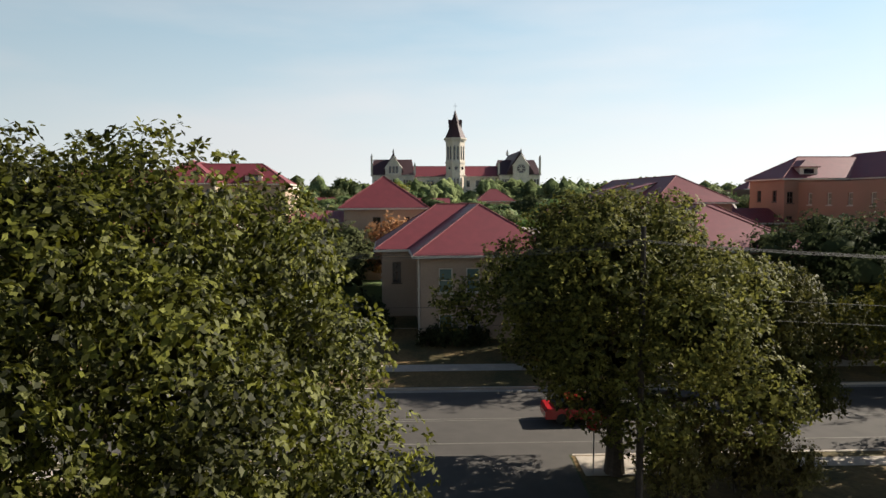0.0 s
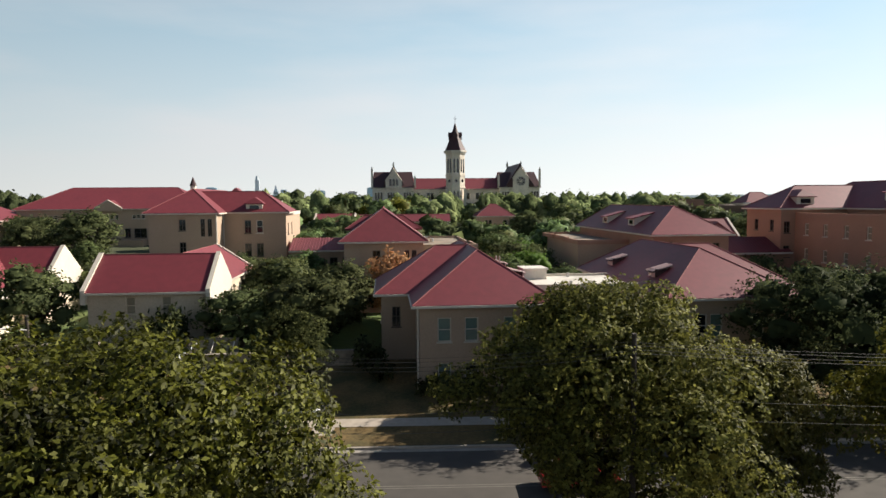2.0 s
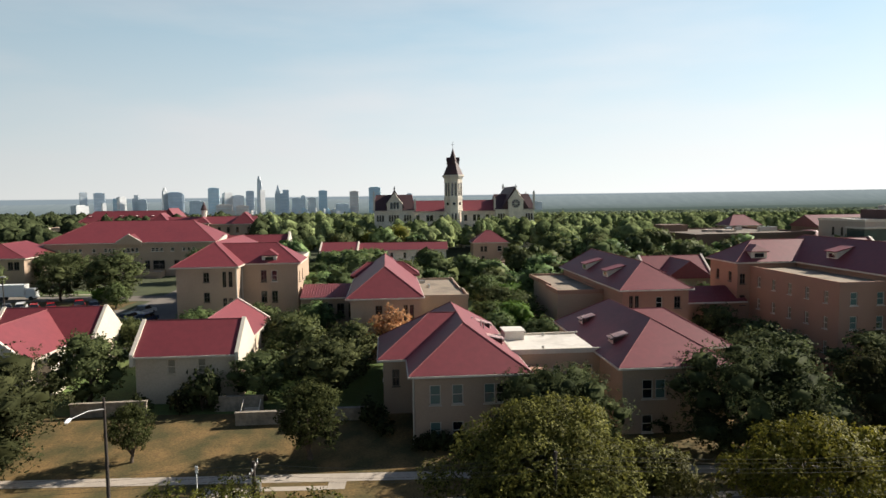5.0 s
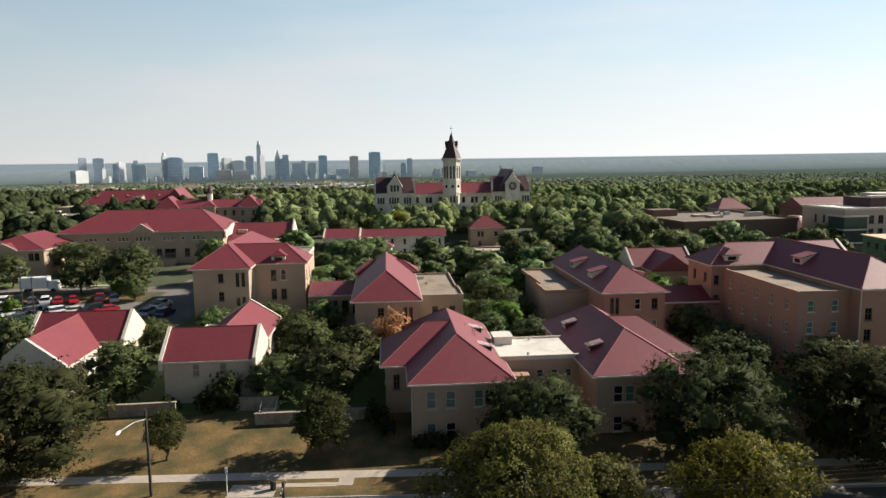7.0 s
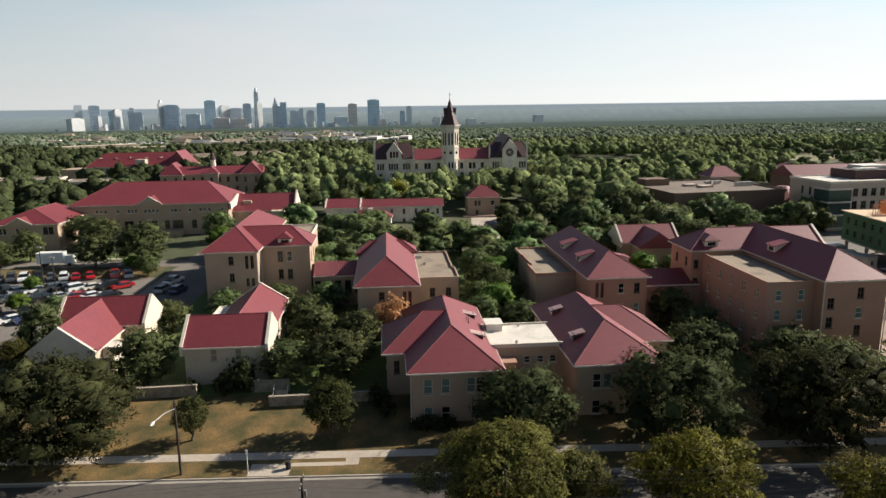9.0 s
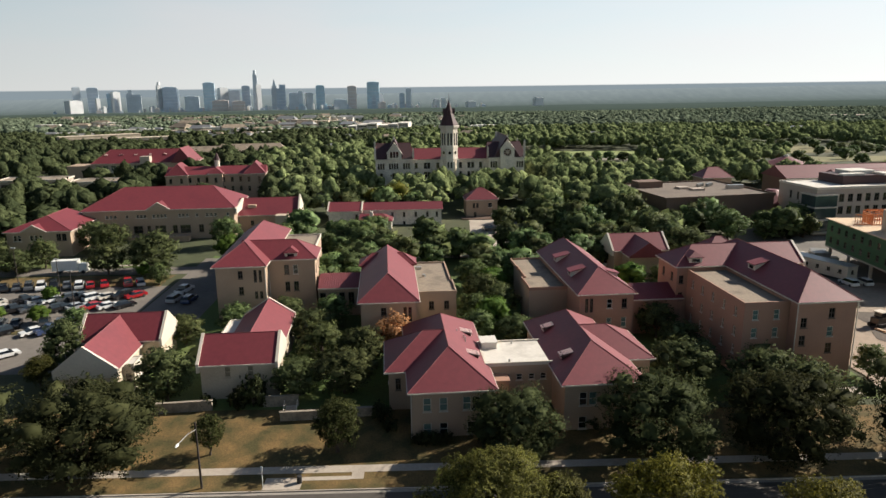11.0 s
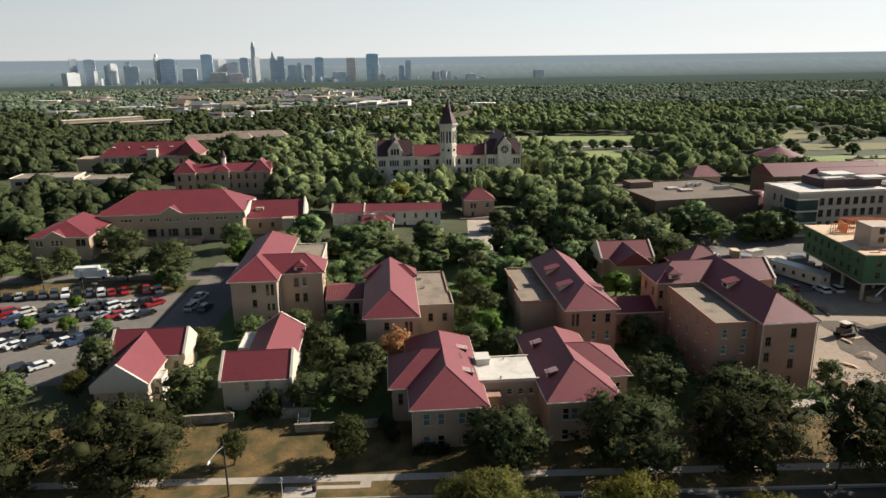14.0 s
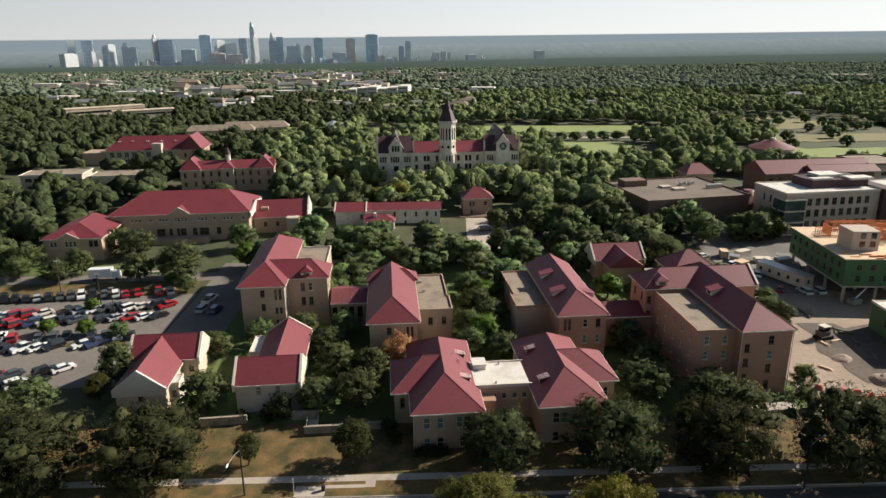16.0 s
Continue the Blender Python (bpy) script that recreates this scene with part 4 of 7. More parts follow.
b.vol(55.5, 59.5, 3.0, 7.0, 2.5, 9.4, top=True, wall=CREAM)
b.vol(46.5, 49.0, 9.0, 11.5, 9.0, 11.9, top=True)
b.gable_end(44.3, 0.5, 22.5, 12.0, 13.6, rise=0.3)

# white range and small house
b = Building("white_range", "long low white range with red tile roof", "building", -34.7, 185.2, 4.0, 2, STONE)
b.vol(10, 36.5, 0.5, 7.6, 3.2, 9.3, {"S": [(u, 6.9, 0.75, 1.6, *T4) for u in (20.5, 24.3, 28.1, 31.9, 35)] + [(u, 4.0, 0.75, 1.4, *T4) for u in (24.3, 31.9)]}, wall=STONE)
b.roof(9.5, 37, 0, 8, 9.4, 11.3, "x", material=ROOF)
b.vol(0, 10.4, -1.0, 8.2, 3.2, 9.4, {"S": [(9.0, 6.6, 0.9, 1.6, *T4)]})
b.roof(-0.4, 10.8, -1.4, 8.6, 9.3, 11.6, "x", material=ROOF)
b.gable_end(-0.5, -1.4, 8.6, 9.3, 11.6)
b.gable_end(10.4, -1.4, 8.6, 9.3, 11.6)
b.vol(10.6, 20.5, -7.2, 0.6, 3.0, 7.0, {"S": [(13, 4.4, 0.8, 1.4, *T4)]})
b.roof(10.2, 20.9, -7.6, 1.2, 7.1, 8.8, "x", 0, 3.5)
b.vol(13.5, 14.6, -5, -4, 7, 9.6, top=True, wall=STONE)

b = Building("small_house", "small tan house with bright red pyramid roof", "house", 9.9, 197.3, 4.6, 4, TAN)
b.vol(0.4, 11.1, 0.4, 9.6, 4.0, 10.85, {"S": [(3.0, 8.2, 0.8, 1.6, *T4), (4.2, 8.2, 0.8, 1.6, *T4), (8.6, 8.2, 1.4, 1.6, *BLUE), (3.4, 5.0, 0.9, 1.7, *T4)]})
b.roof(0, 11.5, 0, 10, 11.0, 14.5, "x", 4.9, 4.9)
g = b.geo()
g.box(-1.5, 11.5, -4.2, -0.2, 4.2, 5.2)
g.obj("porch_terrace", BROWN, b.root)
g = b.geo()
g.tube([(8.2, -1.5, 5.2), (9.8, -0.6, 7.6)], [0.12, 0.12], 5)
g.obj("stair_rail", TRIM, b.root)

# crossed-gable chapel-like house behind
b = Building("annex_house", "tan house with crossed purple-red gables and pale parapets", "house", 45.2, 130.5, 2.6, 5, TAN)
b.vol(0.4, 13.6, 3.0, 12, 2.0, 8.3, {"E": [(7, 5, 1, 1.5, *T4)]})
b.roof(0, 14, 2.5, 12.5, 8.5, 12.0, "x")
b.gable_end(-0.35, 2.5, 12.5, 8.5, 12.0)
b.gable_end(13.95, 2.5, 12.5, 8.5, 12.0)
b.vol(2.4, 11.4, -2.4, 5, 2.0, 8.2)
b.roof(2.0, 11.8, -3.0, 7.4, 8.3, 11.7, "y", 0, 0)
b = Building("annex_house", "low house with dark red pyramid roof", "house", 62.5, 121.0, 2.4, 5, TAN)
b.vol(0.5, 12.5, 0.5, 11.5, 2.0, 8.8)
b.roof(0, 13, 0, 12, 9.0, 13.6, "x", 5.8, 5.8)
b.vol(-4.5, 0.6, 1.5, 8, 2.0, 7.4)
b.flat(-4.6, 0.6, 1.4, 8.1, 7.6, WHITE, 0.25, TRIM)


# ---- the main building ----
b = Building("main_building", "pale limestone college building with central tower and dark red roofs", "building", 4.75, 249.0, 5.6, 4, STONE)


def arched_rows(us, zs, w, h):
    return [(u, z, w, h, *T4) for u in us for z in zs]


b.vol(-15.5, -3.0, 1.0, 13, 5, 19.6, {"S": arched_rows((-13.6, -9.8, -8.4, -4.6), (16.0, 12.2, 8.2), 1.2, 2.3)})
b.vol(3.0, 16.5, 1.0, 13, 5, 19.6, {"S": arched_rows((4.8, 8.3, 9.9, 13.2), (16.0, 12.2, 8.2), 1.2, 2.3)})
b.roof(-17, 18, 0.4, 13.6, 19.8, 23.8, "x", material=ROOF)
# west pavilion
b.vol(-30.2, -15.2, -1.6, 14.5, 5, 20.2, {"S": arched_rows((-29, -28, -27, -24.4, -23.4, -22.4, -21.4, -18.6, -17.6, -16.6), (16.2,), 0.74, 2.3) +
      arched_rows((-28, -23, -22, -18, -16.8), (12.1, 8.0), 1.1, 2.4)})
b.roof(-30.6, -14.9, -2.0, 15, 20.3, 26.2, "x", 0.8, 0.8, material=ROOF_DARK)
b.roof(-26.1, -18.9, -2.3, 16, 21.5, 28.3, "y", material=ROOF_DARK, gutter=False)
b.pediment(-25.4, -19.6, -2.6, 22.6, 26.9, 2.5, STONE, ROOF_DARK, z_low=20.0)
for u in (-23.7, -22.5, -21.3):
    g = b.geo()
    g.poly(*[(u + 0.45 * math.cos(math.pi * q / 8), -2.66, 23.0 + 0.45 * math.sin(math.pi * q / 8)) for q in range(9)], (u - 0.45, -2.66, 20.9), (u + 0.45, -2.66, 20.9))
    g.obj("gable_window", GLASS, b.root, "dark arched gable window")
# east pavilion
b.vol(16.2, 31.0, -1.6, 15.5, 5, 20.2, {"S": arched_rows((17.4, 18.4, 19.4, 28.2, 29.2, 30.2), (16.2,), 0.74, 2.4) + arched_rows((18, 19.2, 29, 30.2), (11.8, 7.8), 1.1, 2.5)})
b.roof(15.9, 31.4, -2.0, 16, 20.3, 26.0, "x", 0.8, 0.8, material=ROOF_DARK)
b.roof(18.6, 28.8, -2.3, 26, 20.8, 28.9, "y", 0, 0, material=ROOF_DARK, gutter=False)
b.pediment(20.9, 26.7, -2.9, 23.4, 27.6, 2.6, STONE, ROOF_DARK, z_low=13.5)
g = b.geo()
cx, cz = 23.8, 22.4
for k in range(24):
    a0, a1 = 2 * math.pi * k / 24, 2 * math.pi * (k + 1) / 24
    p = lambda r, a, y: (cx + r * math.cos(a), y, cz + r * math.sin(a))
    g.poly(p(1.55, a0, -3.05), p(1.95, a0, -3.05), p(1.95, a1, -3.05), p(1.55, a1, -3.05))
    g.poly(p(1.95, a0, -3.05), p(1.95, a0, -2.8), p(1.95, a1, -2.8), p(1.95, a1, -3.05))
rose = g.obj("rose_window", TRIM, b.root)
for k in range(8):
    a = math.pi * k / 4
    g = b.geo()
    g.tube([(cx, -3.0, cz), (cx + 1.6 * math.cos(a), -3.0, cz + 1.6 * math.sin(a))], [0.11, 0.11], 4)
    g.obj("tracery_bar", TRIM, rose)
g = b.geo()
g.poly(*[(cx + 1.6 * math.cos(2 * math.pi * k / 24), -2.94, cz + 1.6 * math.sin(2 * math.pi * k / 24)) for k in range(24)])
g.obj("rose_glass", GLASS, b.root)
g = b.geo()
g.box(23.6, 24.0, -3.02, -2.9, 17.6, 19.6)
g.box(23.05, 24.55, -3.02, -2.9, 18.5, 18.9)
g.obj("stone_cross", TRIM, b.root)
# pinnacles
for u, v, z0, z1 in ((-30.3, -1.6, 20.0, 28.0), (-22.5, -2.0, 28.1, 29.7), (-14.8, -1.0, 20.0, 25.0), (15.9, -1.0, 20.0, 25.2), (23.8, -2.7, 28.5, 29.8), (31.0, -1.6, 20, 27.6), (21.2, 12, 28.0, 30.4), (30.8, 14, 20, 27)):
    g = b.geo()
    g.box(u - 0.35, u + 0.35, v - 0.35, v + 0.35, z0, z1 - 1.2)
    g.ring(u, v, 0.55, z1 - 1.3, z1, 4, 0.05, 0.5)
    g.obj("pinnacle", TRIM, b.root)
# tower
oct8 = lambda r, k=0.5: [(r * math.cos(2 * math.pi * (q + k) / 8) / math.cos(math.pi / 8), -0.6 + r * math.sin(2 * math.pi * (q + k) / 8) / math.cos(math.pi / 8)) for q in range(8)]
g = b.geo()
g.prism(oct8(3.35), 5, 32.4)
g.prism(oct8(3.55), 24.4, 24.9)
g.prism(oct8(3.6), 20.0, 20.4)
tower = g.obj("tower", STONE, b.root, "pale limestone tower shaft")
g = b.geo()
g.prism(oct8(3.75), 32.4, 32.9)
g.prism(oct8(4.05), 32.9, 33.5)
g.obj("cornice", TRIM, tower)
g = b.geo()
g.prism(oct8(3.7), 33.5, 38.6, 0.42)
g.prism(oct8(3.7 * 0.42), 38.6, 43.6, 0.06)
g.obj("spire", ROOF_DARK, tower, "dark slate spire")
for a in (0.0, 90.0, 180.0, -90.0):
    g = Geo()
    g.box(-0.55, 0.55, -0.6, 0.9, 0, 1.6)
    g.hip(-0.75, 0.75, -0.75, 0.9, 1.6, 2.8, "y")
    d = g.obj("spire_dormer", ROOF_DARK, tower)
    d.matrix_basis = pose(0, -0.6, 37.4 - b.z, 0, 0, a) @ pose(0, -1.75, 0)
g = b.geo()
g.box(-0.07, 0.07, -0.67, -0.53, 43.2, 46.2)
g.box(-0.55, 0.55, -0.67, -0.53, 45.0, 45.15)
g.obj("cross", METAL, tower)
for a in range(8):
    an = math.pi * a / 4
    c, s = math.cos(an), math.sin(an)
    for off, wd in ((-0.62, 0.34), (0.62, 0.34)):
        for z0, z1, use in ((25.6, 30.2, True), (16.4, 18.6, a % 2 == 0), (12.0, 14.2, a % 2 == 0), (8.0, 10.2, a % 2 == 0)):
            if not use:
                continue
            pts, g = [], b.geo()
            for e, z in ((-wd, z0), (wd, z0), (wd, z1), (0, z1 + 0.5), (-wd, z1)):
                q = off + e
                pts.append((c * 3.37 - s * q, -0.6 + s * 3.37 + c * q, z))
            g.poly(*pts)
            g.obj("arched_opening", GLASS, tower)
    q3 = [(c * 3.38 - s * 0.6 * math.cos(t * math.pi / 6), -0.6 + s * 3.38 + c * 0.6 * math.cos(t * math.pi / 6), 22.6 + 0.6 * math.sin(t * math.pi / 6)) for t in range(12)]
    g = b.geo()
    g.poly(*q3)
    g.obj("round_opening", GLASS, tower)
for u in (-3.3, 3.3):
    g = b.geo()
    g.box(u - 0.6, u + 0.6, -4.2, -2.9, 5, 16.0)
    g.box(u - 0.45, u + 0.45, -3.9, -2.9, 16.0, 19.8)
    g.obj("buttress", STONE, tower)

# halls beyond the car park
b = Building("dormitory", "tan three-storey hall with red roof and small cupola", "building", -105.6, 230.5, 5.2, 9, TAN)
b.vol(0.5, 37.5, 1.0, 12.0, 4.0, 14.8, {"S": [(2.5 + 3.2 * k, z, 1.0, 1.9, *T4) for k in range(11) for z in (11.9, 8.2)]})
b.roof(0, 38, 0.4, 12.6, 15.0, 17.6, "x", material=ROOF)
for u in (0.0, 29.5):
    b.vol(u + 0.2, u + 8.3, -0.4, 13.4, 4.0, 14.8, {"S": [(u + 2, 11.9, 1.0, 1.9, *T4), (u + 6, 11.9, 1.0, 1.9, *T4), (u + 2, 8.2, 1.0, 1.9, *T4), (u + 6, 8.2, 1.0, 1.9, *T4)], "E": [(3, 11.9, 1, 1.9, *T4), (8, 11.9, 1, 1.9, *T4)]})
    b.roof(u, u + 8.6, -0.8, 13.8, 15.0, 19.2, "y", 3.4, 3.4)
b.vol(16.5, 21.5, -0.9, 2, 4.0, 15.4, {"S": [(19, 11.9, 1.0, 1.9, *T4)]})
b.roof(16.2, 21.8, -1.2, 6, 15.4, 17.6, "y", 2.4, 0)
g = b.geo()
g.ring(18.8, 6.5, 1.0, 17.2, 20.0, 8)
cupola = g.obj("cupola", STONE, b.root, "pale cupola with pointed roof")
g = b.geo()
g.ring(18.8, 6.5, 1.3, 20.0, 23.2, 8, 0.03)
g.obj("cupola_roof", ROOF_DARK, cupola)

b = Building("academic_hall", "tall hall with long dark red roof and grey glazed front", "building", -169.0, 297.0, 4.6, 6, TAN)
b.vol(0.6, 35, 0.8, 17, 3.5, 12.0, {"S": [(3 + 3.6 * k, z, 2.4, 2.6, CURTAIN, FRAME, 2) for k in range(9) for z in (8.6, 5.0)]}, wall=PALE)
b.roof(0, 49, 0, 18, 12.3, 18.4, "x", 7, 7, material=ROOF)
b.vol(34.8, 48, -2.0, 17, 3.5, 12.6, {"S": [(40, 8.5, 1.2, 2.2, *T4)], "E": [(4, 8.5, 1.2, 2.2, *T4), (10, 8.5, 1.2, 2.2, *T4)]})
b.roof(38.5, 48.5, -2.5, 17.5, 12.6, 19.4, "y", 0, 4)
b.vol(24, 28.5, -2.2, 2, 3.5, 15.6, top=True, wall=PALE)
b.vol(-12, 1, 2, 14, 3.5, 11.2, top=True)
for k in range(5):
    b.dormer(6 + 7 * k, 5.2, 15.4, 1.6, 0.8, 2.2, "S", ribs=4)

b = Building("flat_roofed_block", "low grey flat-roofed block among trees", "building", -171.0, 229.0, 5.0, 8, PALE)
b.vol(0, 24, 0, 12, 4, 12.6, {"S": [(3 + 3.4 * k, z, 2.6, 1.3, *T4) for k in range(6) for z in (10.2, 7.0)]})
b.flat(-0.5, 24.5, -0.5, 12.5, 12.8, GRAVEL, 0.3, TRIM)
b.vol(27, 47, -2, 10, 4, 11.6, {"S": []}, wall=CREAM)
b.flat(26.8, 47.2, -2.2, 10.2, 11.8, GRAVEL, 0.3, TRIM)

# brown block and modern halls on the other side
b = Building("library_block", "large low brown brick block with gravel roof", "building", 73.0, 180.5, 3.6, 12, BROWN)
b.vol(0, 38.5, 0, 34, 2.5, 13.9, {"S": []})
b.flat(-0.3, 38.8, -0.3, 34.3, 14.0, TAR, 0.5)
g = b.geo()
g.box(3, 12, 24, 30, 13.9, 16.2)
g.obj("stair_housing", BROWN, b.root)
g = b.geo()
g.box(15, 19, 18, 21, 14, 14.7)
g.obj("skylight", PALE, b.root, "pale roof light")
g = b.geo()
g.box(17.5, 22, 13.5, 16.5, 14, 14.7)
g.obj("skylight", PALE, b.root, "pale roof light")
for k in range(6):
    g = b.geo()
    g.box(24 + 1.2 * k, 25 + 1.2 * k, 21 + (k % 3), 22.2 + (k % 3), 14, 15.1)
    g.obj("roof_plant", METAL, b.root)
g = b.geo()
g.box(31, 37, 14, 15.5, 14, 15.4)
g.obj("roof_plant", METAL, b.root)

b = Building("science_hall", "pale modern hall with glazed corner and white flat roof", "building", 115.6, 172.3, 4.0, 9, PALE)
ws = [(8.5 + 3.0 * k, z, 1.7, 2.3, *T4) for k in range(8) for z in (14.4, 10.6, 6.8)]
b.vol(0, 34, 0, 18, 3, 18.4, {"S": ws, "W": [(v, z, 1.0, 2.3, *T4) for v in (8.5, 12) for z in (14.2, 9.4)]})
b.flat(-0.2, 34.2, -0.2, 18.2, 18.6, WHITE, 0.35, TRIM)
for z in (5.5, 9.3, 13.1):
    g = b.geo()
    g.box(-0.9, 6.4, -0.9, 5.5, z, z + 3.3)
    g.obj("glazed_bay", CURTAIN, b.root, "green-grey glazed corner bay")
for z in (4.9, 8.85, 12.65, 16.45):
    g = b.geo()
    g.box(-1.2, 6.7, -1.2, 5.8, z, z + 0.4)
    g.obj("canopy_band", TRIM, b.root)
g = b.geo()
g.box(13, 34, 6, 17, 18.5, 21.3)
g.obj("penthouse", ROOF_DARK, b.root, "dark red plant storey")
for q in ((18, 27, 9.5, 16, 21.3, 22.4), (13.5, 21, 6.5, 9.0, 21.3, 21.9), (26, 34.5, 4.5, 9, 21.3, 22.0)):
    g = b.geo()
    g.box(*q)
    g.obj("penthouse_roof", WHITE, b.root)
b.vol(34.0, 39.0, -1.5, 15, 3, 19.2, top=True, wall=ROOF_DARK)
b.vol(39.0, 60.0, -4.0, 15, 3, 18.2, {"S": [(42 + 3.2 * k, z, 2.2, 2.2, *T4) for k in range(5) for z in (14.4, 10.6, 6.8)]})
b.flat(38.8, 60.2, -4.2, 15.2, 18.4, WHITE, 0.35, TRIM)
b = Building("round_annex", "low dull red conical roof beside the modern hall", "building", 113.5, 196.0, 4.2, 0, BROWN)
g = b.geo()
g.ring(0, 0, 6.4, 3.5, 11.0, 16)
g.obj("wall", BROWN, b.root)
g = b.geo()
g.ring(0, 0, 7.2, 11.0, 15.0, 16, 0.25)
g.obj("roof", ROOF_DULL, b.root)

b = Building("sports_hall", "long hall with dull red gabled roof", "building", 134.0, 228.0, 5.2, 5, BROWN)
b.vol(0.5, 47.5, 0.5, 17.5, 4, 14.4, {"S": [(3, 9.5, 1.5, 3.5, *T4), (7, 9.5, 1.5, 3.5, *T4)]})
b.roof(0, 48, 0, 18, 14.6, 18.6, "x", material=ROOF_DULL)
b.vol(20, 38, -3.5, 2, 4, 15.2, {"S": [(24, 11.8, 2.4, 2.4, CURTAIN, FRAME, 2), (29, 11.8, 2.4, 2.4, CURTAIN, FRAME, 2)]})
b.roof(18, 47, -4.0, 6, 15.4, 17.6, "x", material=ROOF_DULL)
b.vol(47, 66, 3, 25, 4, 16.5, {"S": [(54, 12, 3, 1.4, *T4)]}, wall=PALE)
b.flat(46.8, 66.2, 2.8, 25.2, 16.7, GRAVEL, 0.4)

b = Building("round_hall", "round pale hall with low red conical roof and white lantern", "building", 196.0, 354.0, 1.0, 0, PALE)
g = b.geo()
g.ring(0, 0, 17.5, -1, 3.0, 24)
g.ring(0, 0, 12, 3.0, 6.6, 24)
g.obj("wall", PALE, b.root)
g = b.geo()
g.ring(0, 0, 19, 3.0, 4.2, 24, 0.65)
g.obj("lower_roof", ROOF_DULL, b.root)
g = b.geo()
g.ring(0, 0, 13.2, 6.5, 11.0, 24, 0.12)
g.obj("roof", ROOF_DULL, b.root)
g = b.geo()
g.ring(0, 0, 1.6, 10.7, 11.9, 12, 0.7)
g.obj("lantern", TRIM, b.root)

b = Building("small_house", "low house with bright red hipped roof among trees", "house", 100.5, 224.0, 5.0, 5, TAN)
b.vol(0.5, 11.5, 0.5, 9.5, 4, 15.0)
b.roof(0, 12, 0, 10, 15.2, 18.8, "x", 4, 4)
b = Building("field_shed", "pale grey metal shed at the edge of the field", "shed", -84.5, 441.0, 1.4, 4, METAL)
b.vol(0, 13, 0, 22, 0.5, 7.0, wall=BROWN)
b.roof(-0.4, 13.4, -0.4, 22.4, 7.0, 8.2, "y", material=METAL)


# ---- the building site ----
b = Building("unfinished_building", "new building with green sheathing, plywood deck and orange timber frame", "building", 104.6, 117.5, 2.6, -2, SHEATH)
b.vol(0, 44, 0, 30, 7.0, 14.0, {"W": [(v, z, 1.2, 1.5, *T4) for v in (3, 6.5, 10, 13.5, 17, 20.5, 24, 27.5) for z in (11.2, 8.2)], "S": [(3.5 + 3.5 * k, z, 1.2, 1.5, *T4) for k in range(11) for z in (11.2, 8.2)]})
g = b.geo()
g.box(0, 44, 0, 30, 6.6, 7.0)
g.obj("floor_slab", CONCRETE, b.root)
g = b.geo()
g.box(-0.4, 44, -0.2, 30.4, 14.0, 14.25)
g.obj("deck", PLY, b.root)
for u in (1, 9, 17, 25, 33, 41):
    for v in (1, 10, 20, 29):
        g = b.geo()
        g.box(u - 0.3, u + 0.3, v - 0.3, v + 0.3, 2.0, 6.6)
        g.obj("column", CONCRETE, b.root)
g = b.geo()
g.box(4.5, 11.5, 7.0, 14, 14.2, 19.4)
g.obj("stair_tower", PALE, b.root, "grey block stair tower")
for u in (6.5, 9.2):
    for z in (15.2, 17.4):
        g = b.geo()
        g.box(u, u + 1.4, 6.95, 7.02, z, z + 1.6)
        g.obj("tower_opening", GLASS, b.root)
rng = random.Random(5)
for k in range(15):                                            # stud walls
    horizontal = k % 2 == 0
    u0, v0 = rng.uniform(1, 32), (rng.uniform(14.5, 28) if horizontal else rng.uniform(13, 22))
    ln = rng.uniform(7, 13)
    g = b.geo()
    m = int(ln / 0.6)
    for q in range(m + 1):
        a = ln * q / m
        x, y = (u0 + a, v0) if horizontal else (u0, v0 + a * 0.6)
        g.box(x, x + 0.12, y, y + 0.12, 14.25, 16.7)
    if horizontal:
        g.box(u0, u0 + ln, v0, v0 + 0.14, 16.7, 16.95)
        g.box(u0, u0 + ln, v0, v0 + 0.14, 14.25, 14.4)
    else:
        g.box(u0, u0 + 0.14, v0, v0 + ln * 0.6, 16.7, 16.95)
    g.obj("stud_wall", LUMBER, b.root)
for k in range(7):                                             # open trusses
    g = b.geo()
    g.box(14 if k < 2 else 8, 43, 14.5 + 2.1 * k, 14.62 + 2.1 * k, 16.95, 17.15)
    g.obj("joist", LUMBER, b.root)
for k in range(12):
    g = b.geo()
    u = rng.uniform(1, 12)
    v = rng.uniform(-0.1, 5)
    g.box(u, u + rng.uniform(1.5, 3), v, v + 0.3, 14.25, 14.25 + rng.uniform(0.2, 0.5))
    g.obj("lumber_stack", LUMBER, b.root)
b = Building("unfinished_building", "second green-sheathed block with white roof membrane", "building", 104.0, 88.0, 1.6, 0, SHEATH)
b.vol(0, 30, 0, 16, 1, 8.0, {"W": [(4, 4, 1.4, 1.6, *T4), (10, 4, 1.4, 1.6, *T4)], "S": [(4, 4, 1.4, 1.6, *T4)]})
b.flat(-0.2, 30, -0.2, 16.2, 8.2, WHITE, 0.2, TRIM)
b = Building("site_trailer", "long white site office trailer", "trailer", 102.5, 127.0, 2.8, 115, TRIM)
b.vol(0, 15.5, 0, 3.6, 3.3, 6.4, {"N": [(2 + 3 * k, 4.6, 0.9, 0.9, *T4) for k in range(5)], "W": [(1.8, 4.6, 0.9, 0.9, *T4)], "S": [(2 + 3 * k, 4.6, 0.9, 0.9, *T4) for k in range(5)]})
g = b.geo()
g.box(-0.1, 15.6, -0.1, 3.7, 6.4, 6.6)
g.obj("roof", METAL, b.root)
for u in (2, 7, 13):
    g = b.geo()
    g.box(u, u + 0.6, 0.3, 3.3, 2.6, 3.3)
    g.obj("support", RUBBER, b.root)


